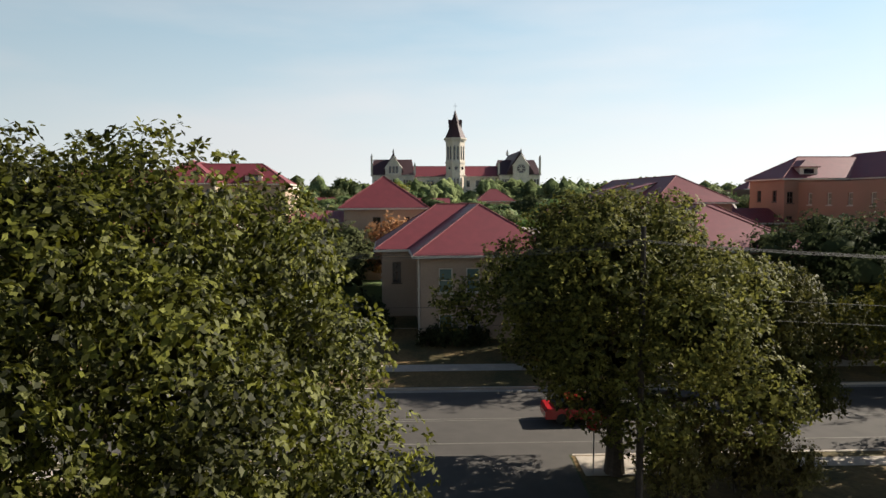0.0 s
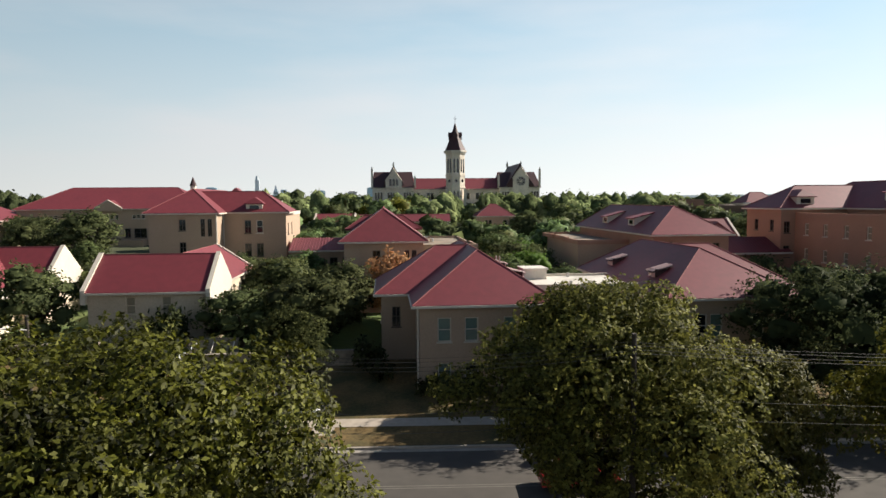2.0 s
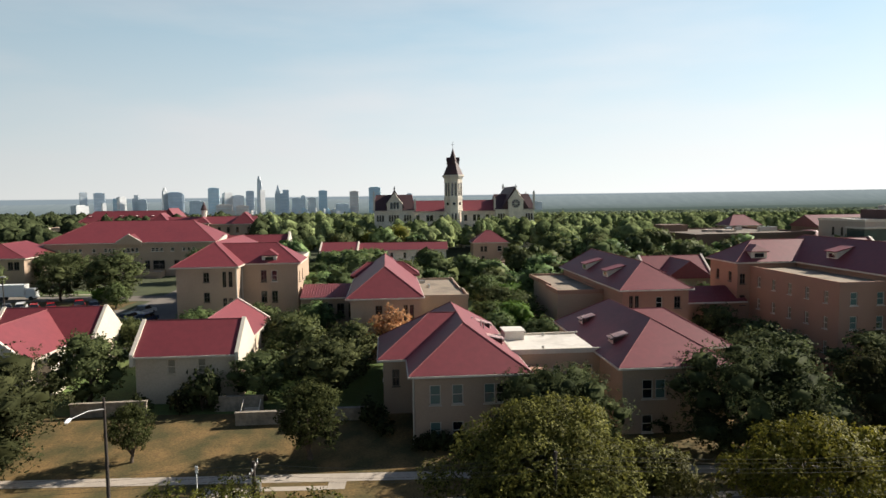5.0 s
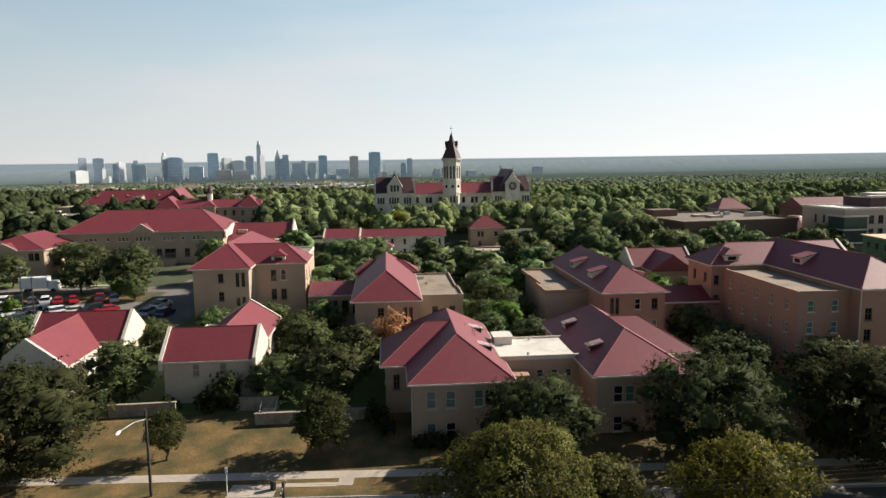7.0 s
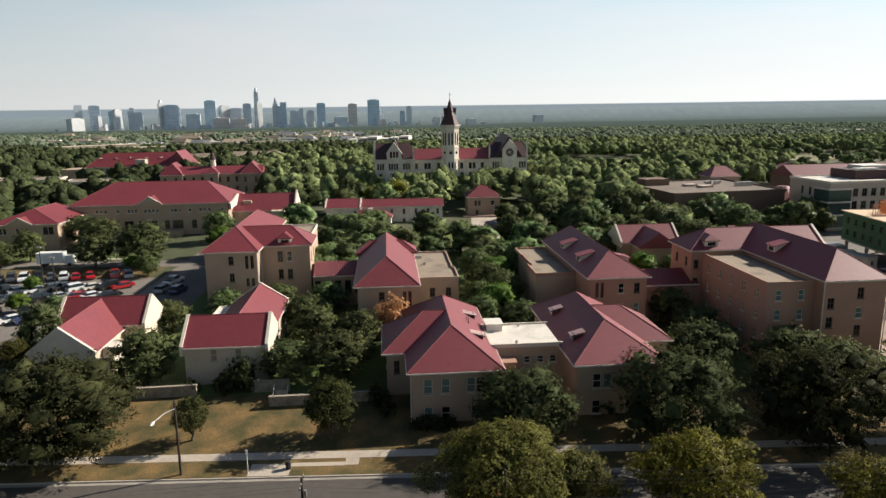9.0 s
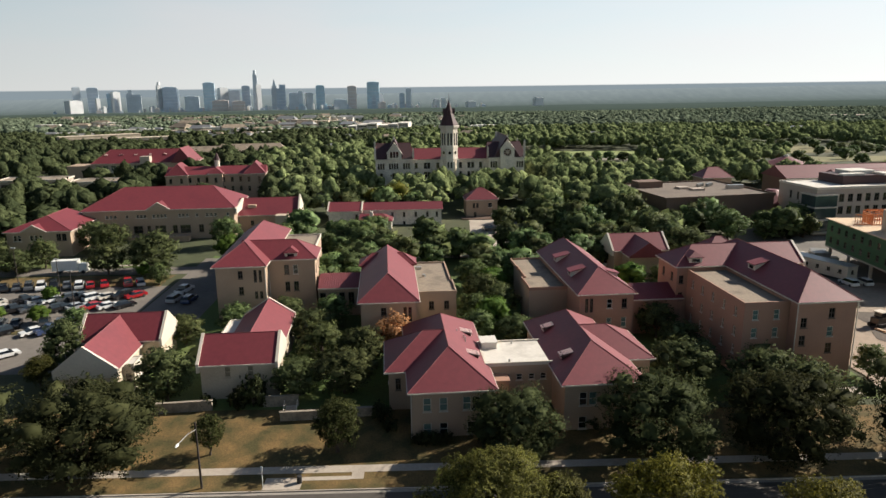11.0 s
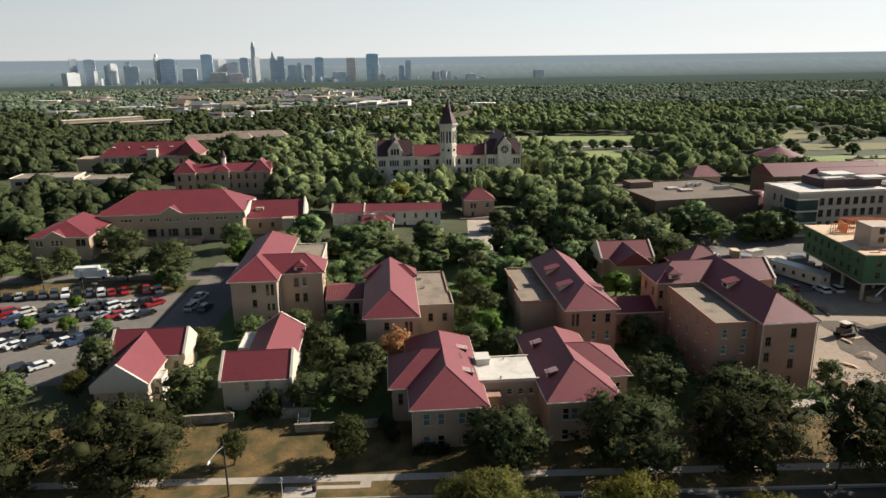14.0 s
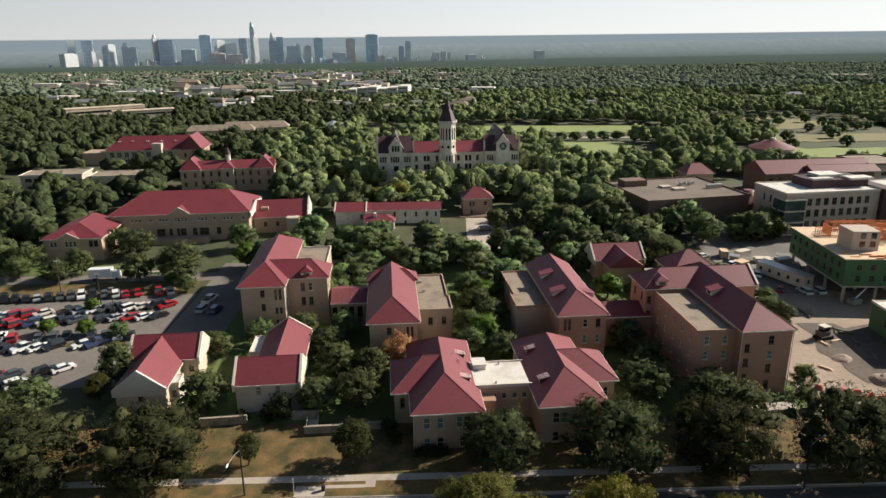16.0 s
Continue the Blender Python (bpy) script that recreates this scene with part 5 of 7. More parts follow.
def excavator(x, y, turn):
    e = tagged(new("site_loader"), "dark tracked loader standing on bare dirt", "machine")
    e.matrix_world = pose(x, y, land(x, y) + 0.22, 0, 0, turn)
    for s in (-1.0, 1.0):
        g = Geo()
        g.box(-1.8, 1.8, s - 0.25, s + 0.25, 0, 0.8)
        g.obj("track", RUBBER, e)
    g = Geo()
    g.box(-1.6, 1.0, -0.9, 0.9, 0.8, 1.9)
    g.obj("body", FRAME_DARK, e)
    g = Geo()
    g.box(-0.8, 0.7, -0.8, 0.8, 1.9, 3.0)
    g.obj("cab", CAR_GLASS, e)
    g = Geo()
    g.box(-1.1, 0.9, -1.0, 1.0, 3.0, 3.15)
    g.obj("cab_roof", TRIM, e)
    g = Geo()
    g.tube([(1.0, 0, 1.5), (2.6, 0, 2.3), (3.4, 0, 0.6)], [0.22, 0.2, 0.18], 6)
    g.obj("arm", FRAME_DARK, e)
    return e


def landing(x, y, w, d, turn):
    """A pale concrete landing with a steel handrail along its front."""
    z = land(x, y)
    e = tagged(new("landing"), "pale concrete landing with a thin steel handrail before the hall", "landing")
    e.matrix_world = pose(x, y, z, 0, 0, turn)
    g = Geo()
    g.box(-w / 2, w / 2, -d / 2, d / 2, -0.4, 0.55)
    g.obj("slab", CONCRETE, e)
    for k in range(5):
        g, u = Geo(), -w / 2 + 0.2 + k * (w - 0.4) / 4
        g.tube([(u, -d / 2 + 0.12, 0.55), (u, -d / 2 + 0.12, 1.55)], [0.03, 0.03], 5)
        g.obj("post", METAL, e)
    g = Geo()
    g.tube([(-w / 2 + 0.1, -d / 2 + 0.12, 1.55), (w / 2 - 0.1, -d / 2 + 0.12, 1.55)], [0.03, 0.03], 5)
    g.obj("rail", METAL, e)
    return e


landing(64.4, 67.6, 8.4, 2.6, 6)
excavator(90.0, 97.8, 20)
boom = tagged(new("boom_lift"), "white boom lift with raised arm", "machine")
boom.matrix_world = pose(108.0, 117.0, land(108, 117) + 0.14, 0, 0, 20)
g = Geo()
g.box(-1.5, 1.5, -1, 1, 0.4, 1.6)
g.obj("base", METAL, boom)
g = Geo()
g.tube([(0, 0, 1.6), (8, 1, 6.0)], [0.3, 0.22], 6)
g.obj("arm", METAL, boom)
rng = random.Random(8)
for k in range(11):
    x, y = 77.0 + 1.05 * k + rng.uniform(-0.4, 0.4), 73.6 + rng.uniform(-1.2, 1.2) - 0.3 * k
    g = Geo()
    g.box(-0.8, 0.8, -0.25, 0.25, 0, 0.5)
    g.prism([(-0.75, -0.2), (0.75, -0.2), (0.75, 0.2), (-0.75, 0.2)], 0.5, 1.0, 0.75)
    o = tagged(g.obj("site_barrier", RED_BARRIER), "red plastic site barrier on bare dirt", "barrier", "site barriers")
    o.matrix_world = pose(x, y, land(x, y) + 0.15, 0, 0, rng.uniform(-40, 40))
for k in range(9):
    x, y = 96 + rng.uniform(-9, 12), 150 + rng.uniform(-6, 6)
    g = Geo()
    w, d, h = rng.uniform(1, 2.5), rng.uniform(1, 2), rng.uniform(1, 2.4)
    g.box(-w, w, -d, d, 0, h)
    g.box(-w - 0.05, w + 0.05, -d - 0.05, d + 0.05, h, h + 0.1)
    o = tagged(g.obj("site_container", rng.choice((TRIM, METAL, PLY))), "pale container of building materials in the works yard", "container", "site containers")
    o.matrix_world = pose(x, y, land(x, y) + 0.13, 0, 0, rng.uniform(-30, 30))
for x, y, r, h in ((92.0, 78.0, 3.6, 1.5), (98.5, 74.5, 4.4, 1.9), (104.5, 78.5, 3.2, 1.2), (89.0, 88.0, 2.6, 0.9), (94.5, 112.5, 2.4, 1.0)):
    g = Geo()
    n, seed = 18, rng.uniform(0, 50)
    for j in range(6):
        q = 1 - j / 5
        for k in range(n):
            a = 2 * math.pi * k / n
            w = 1 + 0.28 * noise.noise((math.cos(a) * 1.3 + seed, math.sin(a) * 1.3, 0.5 * j))
            g.v.append((r * q * w * math.cos(a), r * q * w * math.sin(a) * 0.8, h * (1 - q ** 1.6) * (1 + 0.2 * noise.noise((a, seed, j)))))
    for j in range(5):
        for k in range(n):
            a, b_ = j * n + k, j * n + (k + 1) % n
            g.f.append((a, b_, b_ + n, a + n))
    g.mi = [0] * len(g.f)
    o = tagged(g.obj("dirt_mound", DIRT), "heap of pale bare earth on the building site", "earth heap", "earth heaps")
    o.matrix_world = pose(x, y, land(x, y) + 0.12, 0, 0, rng.uniform(0, 90))
for k in range(10):
    x, y = 88 + rng.uniform(-6, 14), 96 + rng.uniform(-14, 16)
    w, stock = rng.uniform(1.2, 3.4), rng.choice((PLY, FRAME_DARK, FRAME_DARK))
    o = tagged(new("timber_pile"), "small pile of boards lying on the bare ground", "timber pile", "timber piles")
    for q in range(3):
        g = Geo()
        g.box(-w + 0.2 * q, w - 0.1 * q, -0.35 + 0.05 * q, 0.35 - 0.04 * q, 0.11 * q, 0.11 * q + 0.10)
        g.obj("board", stock, o)
    o.matrix_world = pose(x, y, land(x, y) + 0.23, 0, 0, rng.uniform(0, 180))



# ---- lawn walls, poles, wires, sign ----
def low_wall(x0, y0, x1, y1, h, label="low weathered stone garden wall on the lawn"):
    ln, ang = math.hypot(x1 - x0, y1 - y0), math.degrees(math.atan2(y1 - y0, x1 - x0))
    g = Geo()
    g.box(0, ln, -0.2, 0.2, -0.5, h)
    w = tagged(g.obj("garden_wall", WALL_STONE), label, "wall", "garden walls")
    w.matrix_world = pose(x0, y0, land((x0 + x1) / 2, (y0 + y1) / 2), 0, 0, ang)
    g = Geo()
    g.box(-0.08, ln + 0.08, -0.28, 0.28, h, h + 0.14)
    g.obj("coping", WALL_STONE, w)
    return w


low_wall(-40.5, 62.3, -32.4, 63.3, 1.5)
low_wall(-25.0, 64.2, -19.6, 64.7, 1.6)
low_wall(-21.4, 60.2, -14.5, 60.8, 1.3)
low_wall(-13.5, 61.0, -7.2, 61.6, 1.3)
g = Geo()
for k in range(6):
    g.box(0, 1.6, 0.35 * k, 0.35 * k + 0.36, -0.3, 0.18 * (k + 1))
steps = tagged(g.obj("garden_steps", CONCRETE), "pale concrete steps up to the garden wall", "steps")
steps.matrix_world = pose(-20.9, 60.6, land(-20, 61), 0, 0, 5)
for x in (-0.15, 1.75):
    g = Geo()
    g.tube([(x, -0.02, 0), (x, 0, 0.9), (x, 2.1, 2.0)], [0.05, 0.05, 0.05], 5)
    g.obj("rail", TRIM, steps)


def street_lamp(x, y, h, arm, label, turn=0.0):
    z = land(x, y)
    p = tagged(new("street_lamp"), label, "street lamp", "street lamps")
    p.matrix_world = pose(x, y, z, 0, 0, turn)
    g = Geo()
    g.tube([(0, 0, -0.3), (0, 0, h)], [0.17, 0.11], 8)
    g.obj("pole", WOOD_POLE, p)
    g = Geo()
    g.tube([(0, 0, h - 1.0), (arm * 0.5, 0, h - 0.45), (arm, 0, h - 0.35)], [0.06, 0.05, 0.05], 6)
    a = g.obj("arm", METAL, p)
    g = Geo()
    sg = 1 if arm > 0 else -1
    g.tube([(arm, 0, h - 0.33), (arm + 0.25 * sg, 0, h - 0.36), (arm + 0.6 * sg, 0, h - 0.42), (arm + 0.8 * sg, 0, h - 0.42)], [0.07, 0.17, 0.15, 0.04], 8)
    g.obj("lamp_head", SIGN_WHITE, a, "white cobra-head lamp")
    return p


street_lamp(-28.0, 45.5, 9.2, -4.6, "street lamp on a dark wooden pole with white head", 86)
street_lamp(60.0, 46.5, 8.8, 3.0, "street lamp on a dark pole among the trees", 30)


def utility_pole(x, y, h, arms, label):
    z = land(x, y)
    p = tagged(new("utility_pole"), label, "utility pole", "utility poles")
    p.matrix_world = pose(x, y, z, 0, 0, 4)
    g = Geo()
    g.tube([(0, 0, -0.4), (0, 0, h)], [0.16, 0.10], 8)
    g.obj("pole", WOOD_POLE, p)
    if arms:
        g = Geo()
        g.box(-0.05, 0.05, -1.1, 1.1, h - 0.5, h - 0.40)
        a = g.obj("crossarm", WOOD_POLE, p)
        for s in (-1.0, -0.4, 0.4, 1.0):
            g = Geo()
            g.ring(0, s, 0.04, h - 0.40, h - 0.24, 6, 0.7)
            g.obj("insulator", SIGN_WHITE, a)
        g = Geo()
        g.ring(0.26, 0, 0.13, h - 1.7, h - 1.15, 10)
        g.obj("transformer", METAL, p)
    return p


utility_pole(7.7, 25.7, 11.7, False, "dark wooden utility pole standing inside a tree")
pole = utility_pole(-9.1, 24.7, 11.7, True, "wooden utility pole with transformer and insulators")
utility_pole(48.0, 29.0, 11.5, True, "dark wooden utility pole beside the street")
g = Geo()
g.tube([(0, 0, 8.2), (2.2, 0, 8.9), (4.1, 0, 8.95)], [0.05, 0.045, 0.045], 6)
g.obj("lamp_arm", METAL, pole)
g = Geo()
g.tube([(4.1, 0, 8.95), (4.35, 0, 8.93), (4.75, 0, 8.88), (4.95, 0, 8.88)], [0.07, 0.17, 0.15, 0.04], 8)
g.obj("lamp_head", SIGN_WHITE, pole, "white cobra-head lamp")
utility_pole(-70.0, 21.4, 11.4, True, "wooden utility pole beside the street")
spans = [((-70, 21.4), (-9.1, 24.7)), ((-9.1, 24.7), (7.7, 25.7)), ((7.7, 25.7), (48, 29.0)), ((48, 29.0), (110, 33))]
for off, hh in ((-1.0, 9.9), (-0.4, 9.9), (0.4, 9.9), (1.0, 9.9), (0.0, 8.0), (0.15, 7.2)):
    g = Geo()
    for (xa, ya), (xb, yb) in spans:
        pts = [(xa + (xb - xa) * t / 8, ya + off + (yb - ya) * t / 8, hh - 1.0 * (1 - (2 * t / 8 - 1) ** 2) * (0.5 if abs(xb - xa) < 40 else 1)) for t in range(9)]
        g.tube(pts, [0.0065] * 9, 4)
    tagged(g.obj("overhead_wire", WIRE), "thin dark overhead wire along the street", "wire", "overhead wires")

post = tagged(new("sign_post"), "slim white post beside the pavement", "post")
post.matrix_world = pose(-20.2, 45.4, land(-20.2, 45.4))
g = Geo()
g.tube([(0, 0, -0.2), (0, 0, 2.9)], [0.045, 0.045], 6)
g.obj("post", SIGN_WHITE, post)
g = Geo()
g.box(-0.12, 0.12, -0.03, 0.03, 2.5, 3.1)
g.obj("sign_plate", SIGN_WHITE, post)
bin_ = tagged(new("litter_bin"), "dark litter bin on the concrete slab", "bin")
bin_.matrix_world = pose(-15.8, 46.5, land(-15.8, 46.5) + 0.05)
g = Geo()
g.ring(0, 0, 0.32, 0, 0.9, 10, 1.08)
g.ring(0, 0, 0.36, 0.9, 1.0, 10, 0.8)
g.obj("bin_body", RUBBER, bin_)

stop = tagged(new("stop_sign"), "red octagonal STOP sign on a thin metal post", "stop sign")
stop.matrix_world = pose(7.1, 30.8, land(7.1, 30.8) + 0.05, 0, 0, 6)
g = Geo()
g.tube([(0, 0.04, -0.2), (0, 0.04, 2.85)], [0.035, 0.035], 6)
g.obj("post", METAL, stop)
octa = lambda r, y: [(r * math.cos(math.pi / 8 + math.pi * k / 4), y, 2.45 + r * math.sin(math.pi / 8 + math.pi * k / 4)) for k in range(8)]
g = Geo()
g.poly(*octa(0.45, 0.0))
g.poly(*octa(0.45, 0.012)[::-1])
plate = g.obj("sign_border", SIGN_WHITE, stop)
g = Geo()
g.poly(*octa(0.41, -0.006))
g.obj("sign_face", SIGN_RED, stop)
txt = bpy.data.curves.new("lettering", "FONT")
txt.body, txt.size, txt.align_x, txt.align_y, txt.extrude = "STOP", 0.34, "CENTER", "CENTER", 0.003
txt.materials.append(SIGN_WHITE)
lt = new("lettering", txt)
lt.parent, lt.matrix_basis = stop, pose(0, -0.012, 2.45, 90, 0, 0)


# ---- vehicles ----
def car_master(colour, kind):
    name, col, words = colour
    paint = bpy.data.materials.get("paint_" + name) or mat("paint_" + name, col, 0.25, 0.05, 0.5, 4.0, spec=0.7)
    c = tagged(new("car"), f"{words} {kind} parked in a row", "car", "parked cars")
    L, W, H, hood, zr = {"sedan": (4.7, 1.82, 1.45, 0.92, 0.78), "suv": (4.8, 1.92, 1.75, 1.05, 1.05), "pickup": (5.6, 1.98, 1.85, 1.12, 1.1)}[kind]
    g = Geo()
    prof = [(-L / 2, 0.32), (L / 2, 0.32), (L / 2, 0.62), (L / 2 - 0.15, hood - 0.12), (L / 2 - 1.1, hood), (-L / 2 + 0.1, hood), (-L / 2, 0.7)]
    a, b_ = [(x, -W / 2, z) for x, z in prof], [(x, W / 2, z) for x, z in prof]
    g.poly(*a)
    g.poly(*b_[::-1])
    for k in range(len(prof)):
        q = (k + 1) % len(prof)
        g.poly(a[k], b_[k], b_[q], a[q])
    body = g.obj("body", paint, c)
    x0, x1, t0, t1 = {"sedan": (-1.75, 1.25, -1.1, 0.45), "suv": (-2.3, 1.2, -2.0, 0.5), "pickup": (-0.9, 1.3, -0.7, 0.6)}[kind]
    lo, hi = W / 2 - 0.06, W / 2 - 0.26
    P = [(x0, -lo, hood), (x1, -lo, hood), (x1, lo, hood), (x0, lo, hood), (t0, -hi, H - 0.06), (t1, -hi, H - 0.06), (t1, hi, H - 0.06), (t0, hi, H - 0.06)]
    g = Geo()
    for f in ((0, 1, 5, 4), (1, 2, 6, 5), (2, 3, 7, 6), (3, 0, 4, 7)):
        g.poly(*[P[k] for k in f])
    g.obj("glasshouse", CAR_GLASS, c)
    g = Geo()
    g.prism([(t0 - 0.1, -hi - 0.03), (t1 + 0.1, -hi - 0.03), (t1 + 0.1, hi + 0.03), (t0 - 0.1, hi + 0.03)], H - 0.08, H, 0.92)
    g.obj("roof_panel", paint, c)
    if kind == "pickup":
        g = Geo()
        g.box(-L / 2 + 0.15, -1.0, -W / 2 + 0.12, W / 2 - 0.12, hood - 0.02, hood + 0.01)
        g.obj("truck_bed", RUBBER, c)
    for wx in (-L * 0.3, L * 0.31):
        for wy in (-W / 2 + 0.1, W / 2 - 0.1):
            g = Geo()
            g.tube([(wx, wy - 0.11, 0.33), (wx, wy + 0.11, 0.33)], [0.33, 0.33], 10)
            g.obj("wheel", RUBBER, c)
    return c


COLOURS = [("white", (0.72, 0.72, 0.70), "white"), ("silver", (0.36, 0.37, 0.38), "silver"), ("black", (0.012, 0.012, 0.014), "black"),
           ("grey", (0.07, 0.075, 0.08), "dark grey"), ("red", (0.36, 0.016, 0.02), "red"), ("blue", (0.03, 0.05, 0.12), "dark blue"), ("pearl", (0.62, 0.58, 0.50), "cream")]
MASTERS = []
rng = random.Random(21)


def park(colour, kind, x, y, turn, lift=0.055):
    key = next((m for m in MASTERS if m[0] == (colour, kind)), None)
    m = pose(x, y, land(x, y) + lift, 0, 0, turn)
    if key is None:
        ob = car_master(COLOURS[colour], kind)
        ob.matrix_basis = m
        MASTERS.append(((colour, kind), ob))
        return ob
    return copy_thing(key[1], m)


def car_row(x0, y0, x1, y1, n, turn, skip=(), dark=0):
    for k in range(n):
        if k in skip:
            continue
        t = k / (n - 1)
        c = rng.choice((2, 3, 3, 5, 2, 0, 4, 1) if dark else (0, 0, 1, 2, 2, 2, 3, 3, 4, 4, 5, 6))
        kd = rng.choice(("sedan", "sedan", "sedan", "suv", "suv", "pickup"))
        park(c, kd, x0 + (x1 - x0) * t + rng.uniform(-0.15, 0.15), y0 + (y1 - y0) * t + rng.uniform(-0.3, 0.3), turn + rng.uniform(-3, 3) + rng.choice((0, 180)))


car_row(-118, 116.2, -69.5, 123.2, 19, 118, (16,), 1)
car_row(-112, 106.0, -66.6, 114.6, 17, 48, (7,))
car_row(-110, 101.2, -66.4, 108.2, 15, 48, (9,))
car_row(-106, 94.8, -68.5, 97.8, 14, 112, (5, 9), 1)
car_row(-104, 88.4, -74.0, 93.4, 11, 52, (8,))
car_row(-100, 75.4, -75.6, 81.7, 9, 46, (6,))
car_row(-96, 71.0, -78.0, 77.0, 6, 46, (2,), 1)
for c, kd, x, y, a in ((0, "pickup", -57.0, 118, 80), (5, "suv", -53.5, 111.5, 84), (1, "suv", -56.8, 112, 82), (0, "sedan", 88, 145, 40), (0, "suv", 92, 137, 70), (3, "sedan", 89.5, 139.5, 60),
                       (0, "suv", 99.2, 124.5, 100), (0, "suv", 103.0, 125.0, 95), (4, "sedan", 93.5, 126, 60), (3, "suv", 17, 178, 20), (1, "sedan", 31, 170, 80), (4, "sedan", 30, 166, 80), (0, "suv", 29, 160, 85),
                       (0, "sedan", 82, 152, 30), (1, "suv", 78, 149, 20), (0, "sedan", 40, 118, 10), (4, "sedan", 8.3, 39.0, 2), (0, "suv", 46.5, 140, 10), (1, "sedan", 50, 141.5, 12)):
    park(c, kd, x, y, a)
truck = tagged(new("box_truck"), "white box truck on the campus drive", "truck")
truck.matrix_world = pose(-90.5, 132.4, land(-90.5, 132.4) + 0.06, 0, 0, 8)
g = Geo()
g.box(-4.2, 1.8, -1.2, 1.2, 0.9, 3.4)
g.obj("cargo_box", SIGN_WHITE, truck)
g = Geo()
g.prism([(1.9, -1.1), (3.9, -1.1), (3.9, 1.1), (1.9, 1.1)], 0.5, 2.5, 0.85)
g.obj("cab", SIGN_WHITE, truck)
for wx in (-2.8, 3.0):
    for wy in (-1.0, 1.0):
        g = Geo()
        g.tube([(wx, wy - 0.15, 0.45), (wx, wy + 0.15, 0.45)], [0.45, 0.45], 10)
        g.obj("wheel", RUBBER, truck)
for x, y in ((-97, 121.0), (-82, 112.0), (-108, 99.0), (-74.5, 103.5)):
    p = tagged(new("lot_light"), "tall dark car park light pole", "light pole", "car park lights")
    p.matrix_world = pose(x, y, land(x, y) + 0.05)
    g = Geo()
    g.tube([(0, 0, 0), (0, 0, 9.5)], [0.12, 0.08], 6)
    g.obj("pole", WOOD_POLE, p)
    g = Geo()
    g.box(-0.5, 0.5, -0.25, 0.25, 9.4, 9.6)
    g.obj("lamp_head", METAL, p)


# ---- trees ----
def unit(a):
    return a / np.maximum(np.linalg.norm(a, axis=1), 1e-9)[:, None]


def leaf_cloud(rs, centres, radii, squash, n, size, middle, inner=0.3, sprig=6, slim=0.72, droop=0.0):
    """n small leaves in sprigs on the shells of lobes: arrays of vertices (4 a leaf) and of their normals, which lean to the crown's outside."""
    m = int(n / sprig * 3.0)
    k = rs.choice(len(centres), m, p=radii ** 2 / np.sum(radii ** 2))
    d = rs.normal(size=(m, 3))
    d /= np.linalg.norm(d, axis=1)[:, None]
    rr = np.where(rs.rand(m) < inner, rs.uniform(0.6, 0.88, m), rs.uniform(0.88, 1.10, m))
    p = centres[k] + d * (radii[k] * rr)[:, None] * np.array([1, 1, squash])
    free = np.ones(m, bool)                                    # leaves grow towards the light: none deep inside
    for c, q in zip(centres, radii):
        free &= np.sum(((p - c) / np.array([1, 1, squash])) ** 2, 1) > (q * 0.58) ** 2
    keep = np.flatnonzero(free)[:n // sprig]
    p, d = np.repeat(p[keep], sprig, 0), np.repeat(d[keep], sprig, 0)
    n = len(p)
    nrm = d * 0.8 + rs.normal(size=(n, 3)) * 0.6
    nrm[:, 2] += 0.3
    nrm = unit(nrm)
    nrm *= np.where(np.sum(nrm * d, 1) < 0, -1, 1)[:, None]
    t = np.cross(nrm, rs.normal(size=(n, 3)))
    t /= np.linalg.norm(t, axis=1)[:, None]
    if droop:                                                  # leaves that hang outwards and down
        t = t * (1 - droop) + (d * 0.5 + np.array([0, 0, -0.8])) * droop
        t -= nrm * np.sum(t * nrm, 1)[:, None]
        t /= np.linalg.norm(t, axis=1)[:, None]
    s = np.cross(nrm, t)
    a = size * rs.uniform(0.6, 1.3, n)[:, None]
    p = p + t * a * rs.uniform(0.4, 2.2, n)[:, None] + rs.normal(size=(n, 3)) * size * 0.5
    v = np.stack([p + t * a, p + s * a * slim + nrm * a * 0.15, p - t * a, p - s * a * slim + nrm * a * 0.15], 1)
    soft = unit((unit(p - middle) * 0.5 + d * 0.45) * (0.55 if droop else 1.0) + nrm * 0.6)
    return v.reshape(-1, 3), np.repeat(soft, 4, 0)


def quad_mesh(name, v, normals, extra_v, extra_f, material):
    """A mesh of loose quads plus triangles, with a normal for each vertex."""
    n = len(v) // 4
    me = bpy.data.meshes.new(name)
    allv = np.concatenate([v, np.array(extra_v).reshape(-1, 3)]) if len(extra_v) else v
    ef = np.array(extra_f, dtype=np.int32).reshape(-1, 3) + len(v) if len(extra_f) else np.zeros((0, 3), np.int32)
    me.vertices.add(len(allv))
    me.vertices.foreach_set("co", allv.astype(np.float32).ravel())
    me.loops.add(4 * n + 3 * len(ef))
    me.loops.foreach_set("vertex_index", np.concatenate([np.arange(4 * n, dtype=np.int32), ef.ravel().astype(np.int32)]))
    me.polygons.add(n + len(ef))
    me.polygons.foreach_set("loop_start", np.concatenate([np.arange(n, dtype=np.int32) * 4, 4 * n + np.arange(len(ef), dtype=np.int32) * 3]))
    me.materials.append(material)
    me.polygons.foreach_set("use_smooth", np.ones(n + len(ef), bool))
    me.update(calc_edges=True)
    me.normals_split_custom_set_from_vertices(normals.astype(np.float32))
    return me


def ico(sub):
    bm = bmesh.new()
    bmesh.ops.create_icosphere(bm, subdivisions=sub, radius=1)
    v = np.array([q.co[:] for q in bm.verts])
    f = np.array([[w.index for w in q.verts] for q in bm.faces])
    bm.free()
    return v, f


